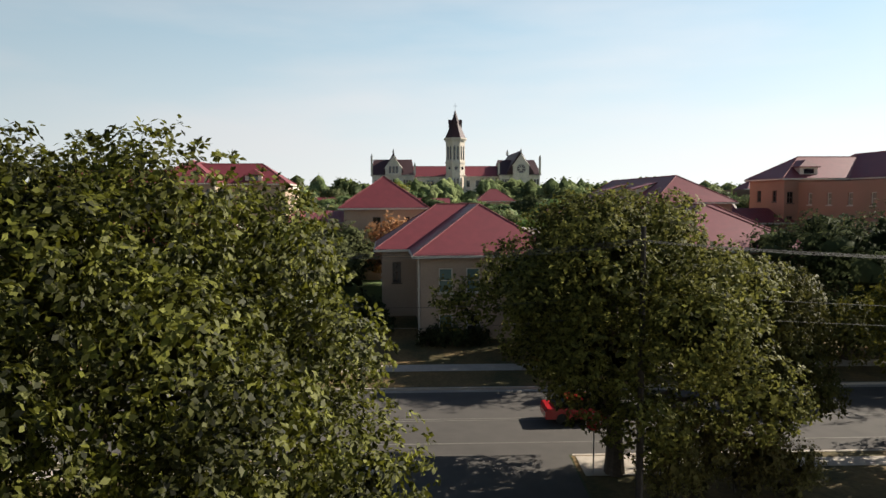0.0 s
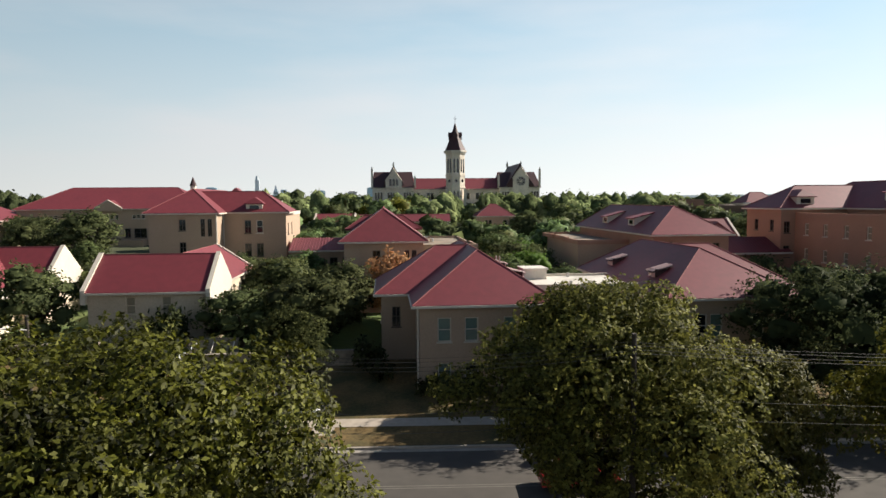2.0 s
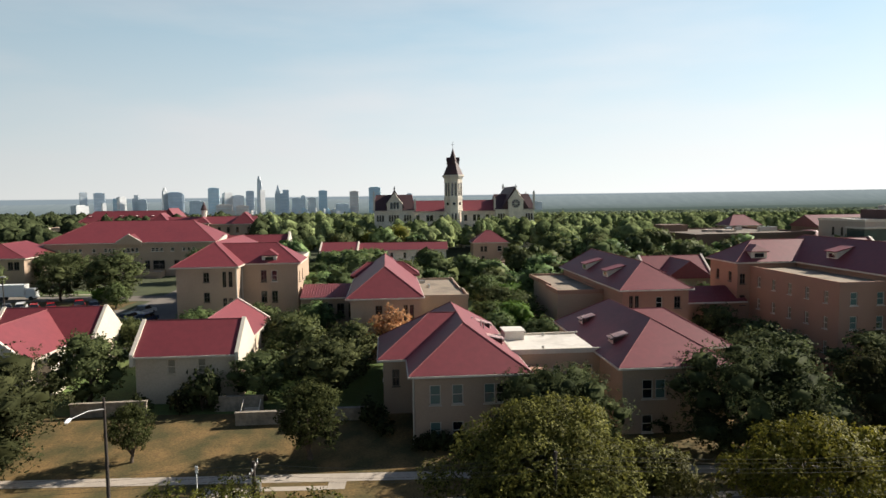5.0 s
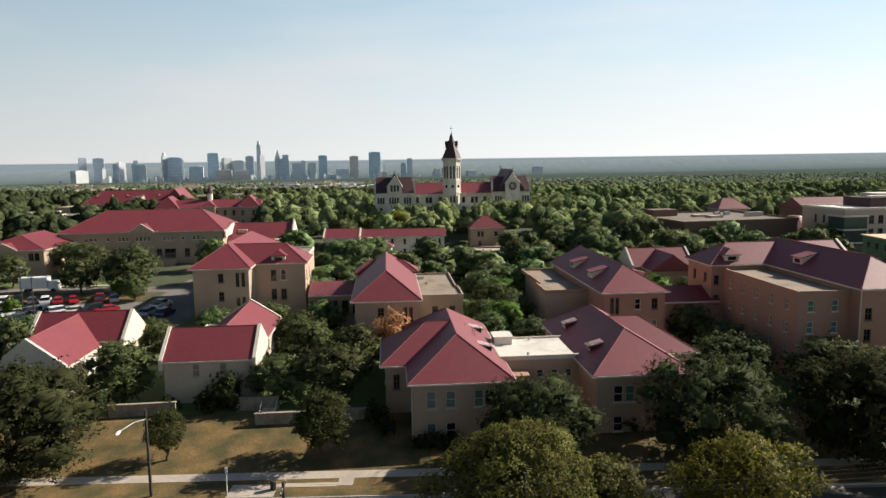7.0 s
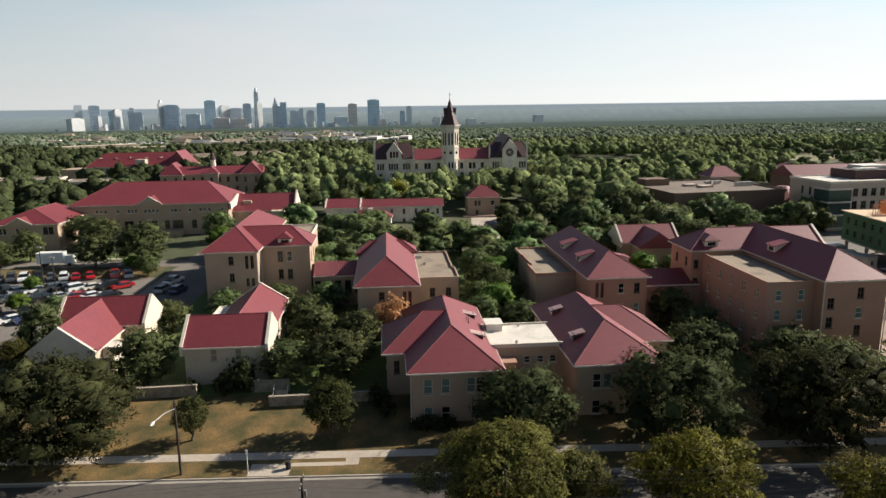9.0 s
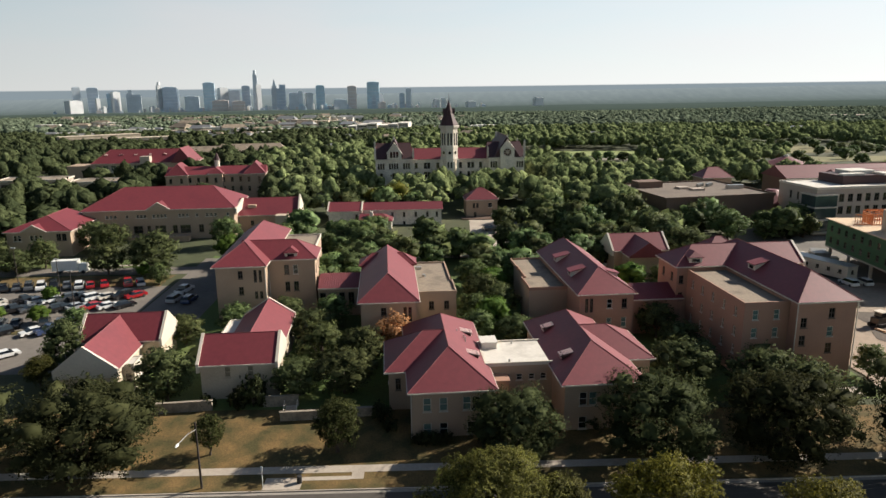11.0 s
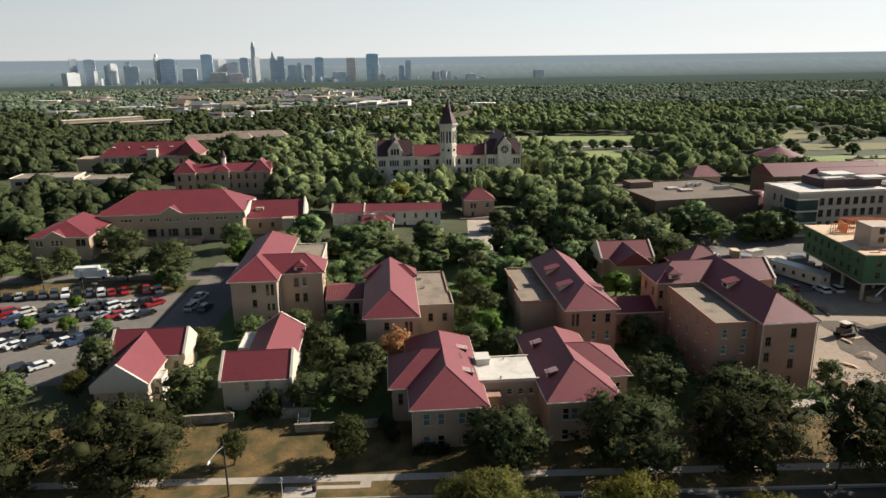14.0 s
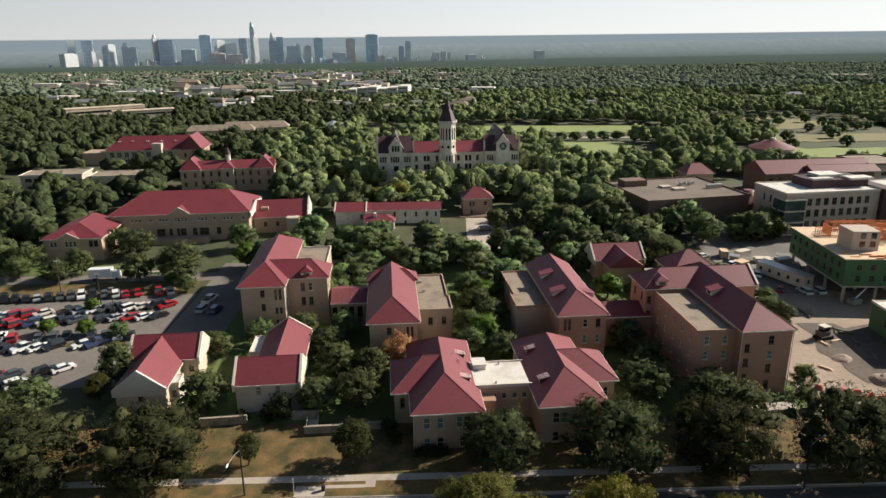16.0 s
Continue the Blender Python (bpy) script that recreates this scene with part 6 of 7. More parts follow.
ICO1 = ico(1)
DOME = (ICO1[0], ICO1[1][[np.mean(ICO1[0][q, 2]) > -0.5 for q in ICO1[1]]])


def tree_master(name, label, seed, h, r, leaves, size, material, lobes=14, squash=0.8, low=0.22, spread=1.0, category="tree", stems=1, fill=16, lobe=(0.30, 0.46), top=0.68, inner=0.3, cone=0.0, wild=0.0, slim=0.72, droop=0.0, core=0.0):
    """A tree h high with a crown of radius r; low: where the crown begins, as a share of h."""
    rs, rg = np.random.RandomState(seed), random.Random(seed)
    root = tagged(new(name), label, category)
    zc, hz = h * (1 + low) / 2, h * (1 - low) / 2
    cs, rad = [], []
    for k in range(lobes):
        a, e = 2 * math.pi * (k * 0.618 + rg.uniform(-0.06, 0.06)), -0.92 + 1.86 * ((k + rg.random()) / lobes)
        q = math.sqrt(max(0, 1 - e * e)) * rg.uniform(0.55, 0.74) * spread * (1 - cone * max(0, e + 0.4))
        lr = r * rg.uniform(*lobe)
        q *= 1 + wild * rg.uniform(-0.9, 0.6)
        cs.append((r * q * math.cos(a), r * q * math.sin(a), zc + hz * (e * top + wild * rg.uniform(-0.3, 0.3))))
        rad.append(min(lr, hz * 0.55))
    cs.append((0, 0, zc + hz * 0.25))
    rad.append(min(r * 0.55, hz * 0.75))
    if wild:
        cs += [(0, 0, zc + hz * 0.58), (r * 0.2, -r * 0.15, zc + hz * 0.5), (-r * 0.25, r * 0.1, zc + hz * 0.5)]
        rad += [r * 0.36, r * 0.34, r * 0.34]
    cs, rad = np.array(cs), np.array(rad)
    middle = np.array([0, 0, zc - hz * 0.35])
    v, nv = leaf_cloud(rs, cs, rad, squash, leaves, size, middle, inner, slim=slim, droop=droop, sprig=9 if droop else 6)
    nf = int(fill * len(cs))                                    # leafy masses that close the inside of each lobe
    k = rs.randint(0, len(cs), nf)
    d, t, s = (unit(rs.normal(size=(nf, 3))) for _ in range(3))
    p = cs[k] + d * (rad[k] * rs.uniform(0.15, 0.62, nf))[:, None] * np.array([1, 1, squash])
    a = (rad[k] * rs.uniform(0.6, 1.2, nf) * 1.1 / math.sqrt(max(fill, 1)))[:, None]
    v = np.concatenate([v, np.stack([p + t * a, p + s * a * 0.8, p - t * a, p - s * a * 0.8], 1).reshape(-1, 3)])
    nv = np.concatenate([nv, np.repeat(unit(p - middle), 4, 0)])
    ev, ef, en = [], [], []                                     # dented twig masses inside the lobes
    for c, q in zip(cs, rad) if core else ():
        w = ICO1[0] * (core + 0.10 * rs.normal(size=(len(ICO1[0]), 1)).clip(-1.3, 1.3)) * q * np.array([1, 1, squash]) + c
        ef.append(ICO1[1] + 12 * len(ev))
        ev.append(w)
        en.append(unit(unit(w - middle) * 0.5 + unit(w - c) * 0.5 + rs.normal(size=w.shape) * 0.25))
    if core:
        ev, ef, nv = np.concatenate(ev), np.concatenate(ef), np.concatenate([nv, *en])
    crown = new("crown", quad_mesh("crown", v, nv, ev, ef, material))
    crown.parent = root
    g = Geo()
    for s in range(stems):
        sx, sy = (0, 0) if stems == 1 else (rg.uniform(-0.5, 0.5), rg.uniform(-0.5, 0.5))
        tr = 0.028 * h * (1 if stems == 1 else 0.6)
        lean = (rg.uniform(-0.25, 0.25), rg.uniform(-0.25, 0.25))
        fork = h * max(low * 0.9, 0.12)
        g.tube([(sx, sy, -0.4), (sx, sy, fork * 0.5), (sx + lean[0], sy + lean[1], fork), (sx + lean[0] * 2, sy + lean[1] * 2, zc + hz * 0.2)], [tr * 1.35, tr, tr * 0.85, tr * 0.3], 8)
        for k in range(min(6, lobes)):
            c = cs[(k * 3 + s) % len(cs)]
            m = ((sx + c[0]) * 0.45, (sy + c[1]) * 0.45, fork + (c[2] - fork) * 0.6)
            g.tube([(sx + lean[0], sy + lean[1], fork * 0.95), m, tuple(c)], [tr * 0.5, tr * 0.33, tr * 0.12], 5)
    g.obj("trunk", BARK, root)
    return root


class Grove:
    """Kinds of trees, each built once; at() stands one anywhere at any size."""

    def __init__(self):
        self.kinds, self.used = {}, set()

    def add(self, key, h, r, *args, **kw):
        self.kinds.setdefault(key, []).append((tree_master(*args[:2], args[2], h, r, *args[3:], **kw), h, r))

    def at(self, key, x, y, h, r, label=""):
        ks = self.kinds[key]
        ob, h0, r0 = ks[rng.randrange(len(ks))]
        m = pose(x, y, land(x, y), 0, 0, rng.uniform(0, 360)) @ Matrix.Diagonal((r / r0, r / r0, h / h0, 1))
        if ob.name not in self.used:
            self.used.add(ob.name)
            ob.matrix_basis = m
        else:
            old = ob.scale.copy()
            ob_m = m @ Matrix.Diagonal((1 / old.x, 1 / old.y, 1 / old.z, 1))
            ob = copy_thing(ob, ob_m)
        if label:
            tagged(ob, label)
        return ob


rng = random.Random(77)
G = Grove()
G.add("near_left", 14.0, 7.2, "tree", "tall leafy broadleaf tree with bright green leaves beside the street", 3, 185000, 0.076, LEAF_NEAR, lobes=58, squash=0.95, low=0.03, spread=1.20, fill=300, lobe=(0.19, 0.29), top=0.84, inner=0.35, wild=0.12, slim=0.58, droop=0.5)
G.add("near_right", 12.9, 7.0, "tree", "broad elm-like tree with small leaves at the junction", 5, 78000, 0.092, LEAF_ELM, lobes=48, squash=0.85, low=0.22, spread=1.3, fill=150, lobe=(0.12, 0.30), top=0.80, inner=0.35, cone=0.30, wild=0.5, slim=0.65, droop=0.4)
G.add("near_olive", 10, 5, "tree", "olive-green street tree with small leaves", 7, 26000, 0.10, LEAF_OLIVE, lobes=30, squash=0.9, low=0.14, spread=1.15, fill=60, lobe=(0.16, 0.34), inner=0.35, cone=0.3, wild=0.45, slim=0.6, droop=0.3)
G.add("near_yellow", 11.4, 6.0, "tree", "yellow-green street tree in early autumn", 6, 24000, 0.115, LEAF_YELLOW, lobes=34, low=0.12, spread=1.2, fill=50, lobe=(0.14, 0.32), wild=0.5, slim=0.6, droop=0.3)
for s in (8, 9):
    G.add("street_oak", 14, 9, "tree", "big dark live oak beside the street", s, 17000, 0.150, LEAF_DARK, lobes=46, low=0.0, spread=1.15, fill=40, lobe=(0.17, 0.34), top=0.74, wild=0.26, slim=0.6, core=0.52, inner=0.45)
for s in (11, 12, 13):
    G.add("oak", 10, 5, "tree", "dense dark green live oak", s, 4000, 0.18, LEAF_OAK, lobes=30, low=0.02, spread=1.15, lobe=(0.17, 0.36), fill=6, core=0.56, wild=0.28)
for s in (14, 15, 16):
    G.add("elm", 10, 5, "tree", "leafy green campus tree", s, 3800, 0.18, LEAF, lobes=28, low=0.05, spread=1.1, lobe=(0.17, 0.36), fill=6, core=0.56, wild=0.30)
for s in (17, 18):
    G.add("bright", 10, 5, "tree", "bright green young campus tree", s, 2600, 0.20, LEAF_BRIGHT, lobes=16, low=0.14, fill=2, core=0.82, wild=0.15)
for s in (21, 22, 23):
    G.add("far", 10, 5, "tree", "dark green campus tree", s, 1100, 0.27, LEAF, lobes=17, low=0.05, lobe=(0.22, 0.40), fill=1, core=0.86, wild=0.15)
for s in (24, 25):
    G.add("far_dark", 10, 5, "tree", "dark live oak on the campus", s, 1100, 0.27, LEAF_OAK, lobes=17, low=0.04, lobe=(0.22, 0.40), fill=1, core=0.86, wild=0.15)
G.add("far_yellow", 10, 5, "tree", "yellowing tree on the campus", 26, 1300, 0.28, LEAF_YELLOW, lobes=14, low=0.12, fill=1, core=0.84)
G.add("autumn", 8, 3, "tree", "small tree in orange autumn colour", 31, 2400, 0.22, LEAF_AUTUMN, lobes=11, low=0.08, squash=1.1)
G.add("scrub", 3, 2.2, "shrub", "dry olive-brown scrub beside the street", 43, 5200, 0.055, LEAF_DRY, lobes=16, low=0.0, lobe=(0.22, 0.4), category="shrub", stems=3, inner=0.45)
G.add("lawn_tree", 8, 3.2, "tree", "young dark green tree on the lawn", 47, 9000, 0.12, LEAF_LAWN, lobes=24, low=0.12, squash=1.0, spread=1.1, fill=30, lobe=(0.20, 0.36), wild=0.25, slim=0.6, droop=0.3)
G.add("shrub", 2, 1.6, "shrub", "rounded evergreen shrub against a wall", 41, 700, 0.16, LEAF_DARK, lobes=7, low=0.0, category="shrub", stems=2)

# street trees, the near ones first
for key, x, y, h, r in (("near_left", -7.05, 14.4, 14.3, 7.0), ("near_right", 8.1, 31.0, 13.2, 7.5), ("near_yellow", 26.3, 32.4, 11.8, 6.2), ("near_olive", 15.8, 31.9, 9.8, 4.0),
                        ("near_yellow", 43.5, 32.4, 8.8, 5.2), ("scrub", 10.8, 28.8, 4.2, 2.2), ("scrub", 12.8, 28.5, 3.8, 2.2), ("scrub", 9.7, 28.0, 3.2, 1.7), ("scrub", 14.4, 28.2, 2.9, 2.0),
                        ("street_oak", -44.3, 49.2, 13.0, 10.0), ("street_oak", -62.5, 46.9, 12.9, 10.0), ("street_oak", -74.0, 52.0, 13.0, 8.0), ("lawn_tree", -29.2, 52.5, 6.2, 2.3), ("lawn_tree", -11.9, 53.0, 8.2, 3.7),
                        ("street_oak", 12.4, 51.8, 9.9, 6.9), ("street_oak", 31.2, 51.6, 11.8, 8.4), ("street_oak", 48.5, 51.0, 12.7, 8.5), ("street_oak", 67.5, 50.4, 14.6, 9.4), ("street_oak", 82.0, 52.0, 13.0, 8.0), ("street_oak", 98.0, 55.0, 12.0, 8.0)):
    G.at(key, x, y, h, r)
for key, x, y, h, r in (("oak", -40.6, 66.5, 9.2, 5.2), ("oak", -61.8, 77.0, 9.6, 4.2), ("near_olive", -62.8, 70.8, 5.4, 3.0), ("oak", -72.8, 65.6, 8.0, 5.2), ("elm", -45.5, 88, 6.0, 4.4), ("elm", -37.6, 93.5, 6.5, 4.4), ("elm", -50.0, 82.5, 6.6, 3.6),
                        ("oak", -20.2, 68.0, 6.6, 4.6), ("oak", -13.0, 68.5, 8.2, 5.4), ("elm", -18.6, 79.0, 8.4, 5.0), ("oak", -11.6, 77.5, 8.0, 4.8), ("oak", -21.5, 88.0, 7.6, 4.6), ("elm", -19.5, 97.0, 7.0, 4.6), ("oak", -29.0, 97.5, 6.6, 4.6),
                        ("autumn", -6.6, 82.5, 8.6, 3.0), ("oak", -25.0, 75.0, 5.0, 3.0)):
    G.at(key, x, y, h, r)
for key, x, y, h, r in (("bright", 12.5, 94.0, 7.6, 4.0), ("elm", 9.0, 88.0, 7.4, 4.2), ("oak", 16.0, 88.0, 6.6, 4.0), ("elm", 14.5, 103.0, 7.5, 4.6), ("oak", 11.0, 110, 7.6, 4.6), ("elm", 9.5, 120, 8.0, 4.6), ("bright", 13.5, 116, 7, 4), ("elm", 8.5, 99.0, 6.8, 3.8), ("oak", 21.5, 83.0, 6.0, 3.6),
                        ("oak", 41.6, 71.5, 8.6, 6.0), ("oak", 52.0, 66.5, 9.0, 6.2), ("oak", 44.5, 81.0, 7.6, 4.4), ("oak", 43.4, 91.7, 7.6, 4.2), ("elm", 43.8, 104.0, 7.6, 3.6), ("elm", 73.0, 73.6, 6.4, 2.9), ("elm", 82.1, 109.4, 5.9, 3.8), ("bright", 46.0, 121.0, 6.6, 4.4), ("elm", 52.5, 119.0, 6.6, 4.0),
                        ("oak", 80.5, 98, 5.2, 3.0), ("oak", 83.9, 106.2, 5.8, 4.0), ("oak", 83.7, 114.3, 6.0, 3.9), ("elm", 82.4, 127.2, 6.4, 3.5), ("oak", 49.2, 146.0, 8.7, 6.6), ("oak", 65.9, 144.2, 10.0, 7.2), ("elm", 87.6, 167.3, 9.5, 6.6), ("elm", 98.7, 167.3, 6.6, 4.2), ("oak", 56.0, 62.0, 9.0, 5.6)):
    G.at(key, x, y, h, r)
for key, x, y, h, r in (("oak", -80.8, 131.4, 8.4, 5.1), ("oak", -70.2, 133.0, 11.2, 7.4), ("elm", -65.1, 123.5, 5.5, 3.2), ("oak", -103.1, 130.6, 6.6, 5.6), ("elm", -99.5, 136.5, 8.0, 4.2), ("elm", -115.2, 133.1, 6.6, 4.8), ("oak", -117.0, 140.0, 8.0, 5.4), ("bright", -54.0, 142.0, 8.0, 4.0), ("oak", -90, 152, 9, 6),
                        ("oak", -96.5, 155, 8.5, 5), ("elm", -60, 158, 9, 5), ("oak", -130, 145, 9, 6), ("bright", -71, 129.5, 3.4, 2.2), ("bright", -88.5, 99.2, 3.6, 2.2), ("bright", -79, 98.6, 4.0, 2.4), ("elm", -70.5, 96.5, 4.4, 2.6), ("bright", -84, 111.5, 3.6, 2.0), ("bright", -105, 96.5, 4.0, 2.6)):
    G.at(key, x, y, h, r)
for k in range(16):
    G.at("shrub", -1.2 + 0.9 * k + (4 if k > 5 else 0), 54.6 + 0.08 * k, rng.uniform(1.2, 1.9), rng.uniform(0.9, 1.4))
for x, y, h, r in ((-6.5, 60.5, 2.8, 1.8), (-5.0, 58.0, 1.8, 1.3), (-26.5, 64.8, 4.6, 2.6), (-28.6, 64.2, 3.2, 2.0), (-33.5, 64.2, 2.0, 1.5), (24.0, 58.5, 2.0, 1.6), (36.0, 60.0, 3, 2.2)):
    G.at("shrub", x, y, h, r)
rng = random.Random(99)
# belts of campus trees: x range, y range, how many, height, radius, kinds
for x0, x1, y0, y1, n, h, r, kinds in ((-30, 12, 136, 164, 28, 7.4, 4.8, ("far", "far_dark")), (10, 27, 122, 140, 9, 7.5, 4.6, ("far",)), (-30, -16, 112, 134, 9, 7.0, 4.4, ("far", "far_dark")), (20, 30, 122, 136, 4, 6.5, 4.0, ("far",)), (20, 48, 140, 158, 14, 8.0, 4.4, ("far", "far_dark")), (38, 72, 146, 176, 22, 9.0, 5.0, ("far", "far_dark")),
                                       (20, 22, 179, 181, 1, 8.0, 4.1, ("far",)), (27, 28, 183, 184, 1, 8.0, 4.2, ("far",)), (-34, 4, 196, 206, 8, 11.5, 5.6, ("far", "far_yellow")), (33, 70, 172, 196, 15, 10.5, 5.6, ("far", "far_dark", "far")),
                                       (-170, -118, 140, 186, 22, 9.0, 5.2, ("far", "far_dark")),
                                       (-48, -38, 140, 166, 7, 9.0, 4.6, ("far",)), (70, 112, 168, 178, 12, 9.5, 5.0, ("far", "far_dark")), (58, 86, 120, 150, 10, 6.5, 3.8, ("far",)),
                                       (-140, -112, 50, 76, 14, 10, 6, ("far_dark",)), (-112, -84, 52, 70, 9, 10, 6, ("far_dark",)), (86, 140, 44, 66, 16, 10, 6, ("far_dark",)), (76, 98, 178, 182, 3, 11, 5.5, ("far",))):
    for k in range(n):
        u = (k + 0.5) / max(n, 1)
        x = rng.uniform(x0, x1)
        y = y0 + (y1 - y0) * ((k * 0.618) % 1)
        s = rng.uniform(0.75, 1.2)
        G.at(rng.choice(kinds), x, y, h * s * rng.uniform(0.9, 1.1), r * s)


for x, y, h, r in (*[(14 + 9.5 * k, 398 + 3 * (k % 3) + 0.5 * k, 6.0 + (k * 7 % 4) * 0.5, 4.2 + (k % 3) * 0.6) for k in range(17)], *[(222 + (k * 47 % 108), 440 + (k * 61 % 130), 6.5 + k % 3, 4.5 + k % 4 * 0.6) for k in range(22)], (236, 452, 7, 5), (244, 470, 8, 6), (270, 455, 7, 5), (292, 462, 8, 6), (312, 480, 9, 6), (300, 520, 8, 5.5), (180, 318, 7, 5), (222, 318, 6, 4), (250, 322, 6, 5), (285, 335, 7, 5),
                   (226, 398, 8, 5), (250, 372, 7.5, 5), (264, 412, 8.5, 5.5), (303, 384, 8, 5), (318, 420, 8, 5.5), (212, 362, 7, 4.5)):
    G.at("far", x, y, h, r)


# ---- the woods beyond ----
CLEAR = [(-31, 41, 246, 268), (-40, 10, 164, 196), (-112, -40, 130, 192), (-60, 130, 60, 190), (-120, 20, 120, 184), (-112, -62, 204, 248), (-185, -112, 262, 322), (-188, -120, 218, 256), (70, 122, 170, 232), (108, 205, 160, 262), (176, 218, 330, 374), (96, 116, 220, 236), (18, 172, 402, 516),
         (64, 126, 286, 402), (-60, 18, 408, 496), (218, 345, 430, 592), (216, 322, 360, 446), (160, 335, 272, 374), (-94, -62, 405, 465), (-345, -225, 505, 620), (-175, -100, 372, 450), (-150, -48, 900, 1050), (2, 27, 160, 210), (14, 220, 414, 434)]


rng = random.Random(123)
HOUSES = []
for k in range(240):
    y = 640 + 1700 * rng.random() ** 0.9
    x = (rng.uniform(-0.60, 0.06) if k % 3 else rng.gauss(-0.27, 0.10)) * (y + 40)
    if any(a - 10 < x < b_ + 10 and c - 10 < y < d + 10 for a, b_, c, d in CLEAR):
        continue
    w = rng.uniform(9, 16) * (1 + (rng.random() < 0.25) * 1.4) * (1 + y / 5000)
    HOUSES.append((x, y, w, w * rng.uniform(0.4, 0.6), rng.uniform(5.5, 8.5) * (1 + y / 6000), rng.choice((WHITE, WHITE, CREAM, PALE, TAN)), rng.choice((None, None, GRAVEL, METAL)), rng.uniform(-30, 30), "pale low building among trees in the distance"))
for k in range(40):
    y = 700 + 1500 * rng.random()
    x = rng.uniform(0.08, 0.72) * y
    w = rng.uniform(9, 18)
    HOUSES.append((x, y, w, w * 0.6, rng.uniform(5, 8), rng.choice((CREAM, PALE, TAN)), rng.choice((None, GRAVEL, METAL)), rng.uniform(-30, 30), "pale roof showing through distant woods"))
YARDS = [(x - w * 0.55 - 5, x + w * 0.55 + 5, y - d - y * 0.055, y + d * 0.6 + 5) for x, y, w, d, *rest in HOUSES]


def clump(rs, lobes, core, quads, leaf):
    """One crown of radius 1: dented lobes heaped round its middle and leaf masses on them, as vertices, triangles and normals."""
    bv, bf = core
    v, f, nv, n = [], [], [], 0
    if lobes > 1:
        a = np.arange(lobes) * 2.4 + rs.uniform(0, 6)
        e = np.linspace(-0.25, 0.95, lobes)
        q = np.sqrt(1 - e * e) * rs.uniform(0.45, 0.66, lobes)
        cs = np.stack([q * np.cos(a), q * np.sin(a), e * 0.55 + rs.uniform(-0.1, 0.1, lobes)], 1)
        rad = rs.uniform(0.36, 0.56, lobes)
    else:
        cs, rad = np.zeros((1, 3)), np.array([0.95])
    for c, r in zip(cs, rad):
        w = c + bv * r * (1 + 0.17 * rs.normal(size=(len(bv), 1)).clip(-1.4, 1.4)) * rs.uniform(0.85, 1.15, (1, 3))
        v.append(w)
        nv.append(unit(unit(w) * 0.45 + bv * 0.6 + rs.normal(size=bv.shape) * 0.22))
        f.append(bf + n)
        n += len(w)
    if quads:
        k = rs.randint(0, len(cs), quads)
        d = unit(rs.normal(size=(quads, 3)) + unit(cs[k] + 1e-6) * 0.7)
        p = cs[k] + d * (rad[k] * rs.uniform(0.95, 1.22, quads))[:, None]
        nrm = unit(d + rs.normal(size=(quads, 3)) * 0.45 + np.array([0, 0, 0.2]))
        t = unit(np.cross(nrm, rs.normal(size=(quads, 3))))
        b = np.cross(nrm, t)
        a = leaf * rs.uniform(0.6, 1.4, quads)[:, None]
        v.append(np.stack([p + t * a, p + b * a * 0.7 + nrm * a * 0.2, p - t * a, p - b * a * 0.7 + nrm * a * 0.2], 1).reshape(-1, 3))
        i = n + 4 * np.arange(quads)[:, None]
        f += [np.concatenate([i, i + 1, i + 2], 1), np.concatenate([i, i + 2, i + 3], 1)]
        nv.append(np.repeat(unit(d * 0.45 + unit(p) * 0.3 + nrm * 0.6), 4, 0))
    return np.concatenate(v), np.concatenate(f), np.concatenate(nv)


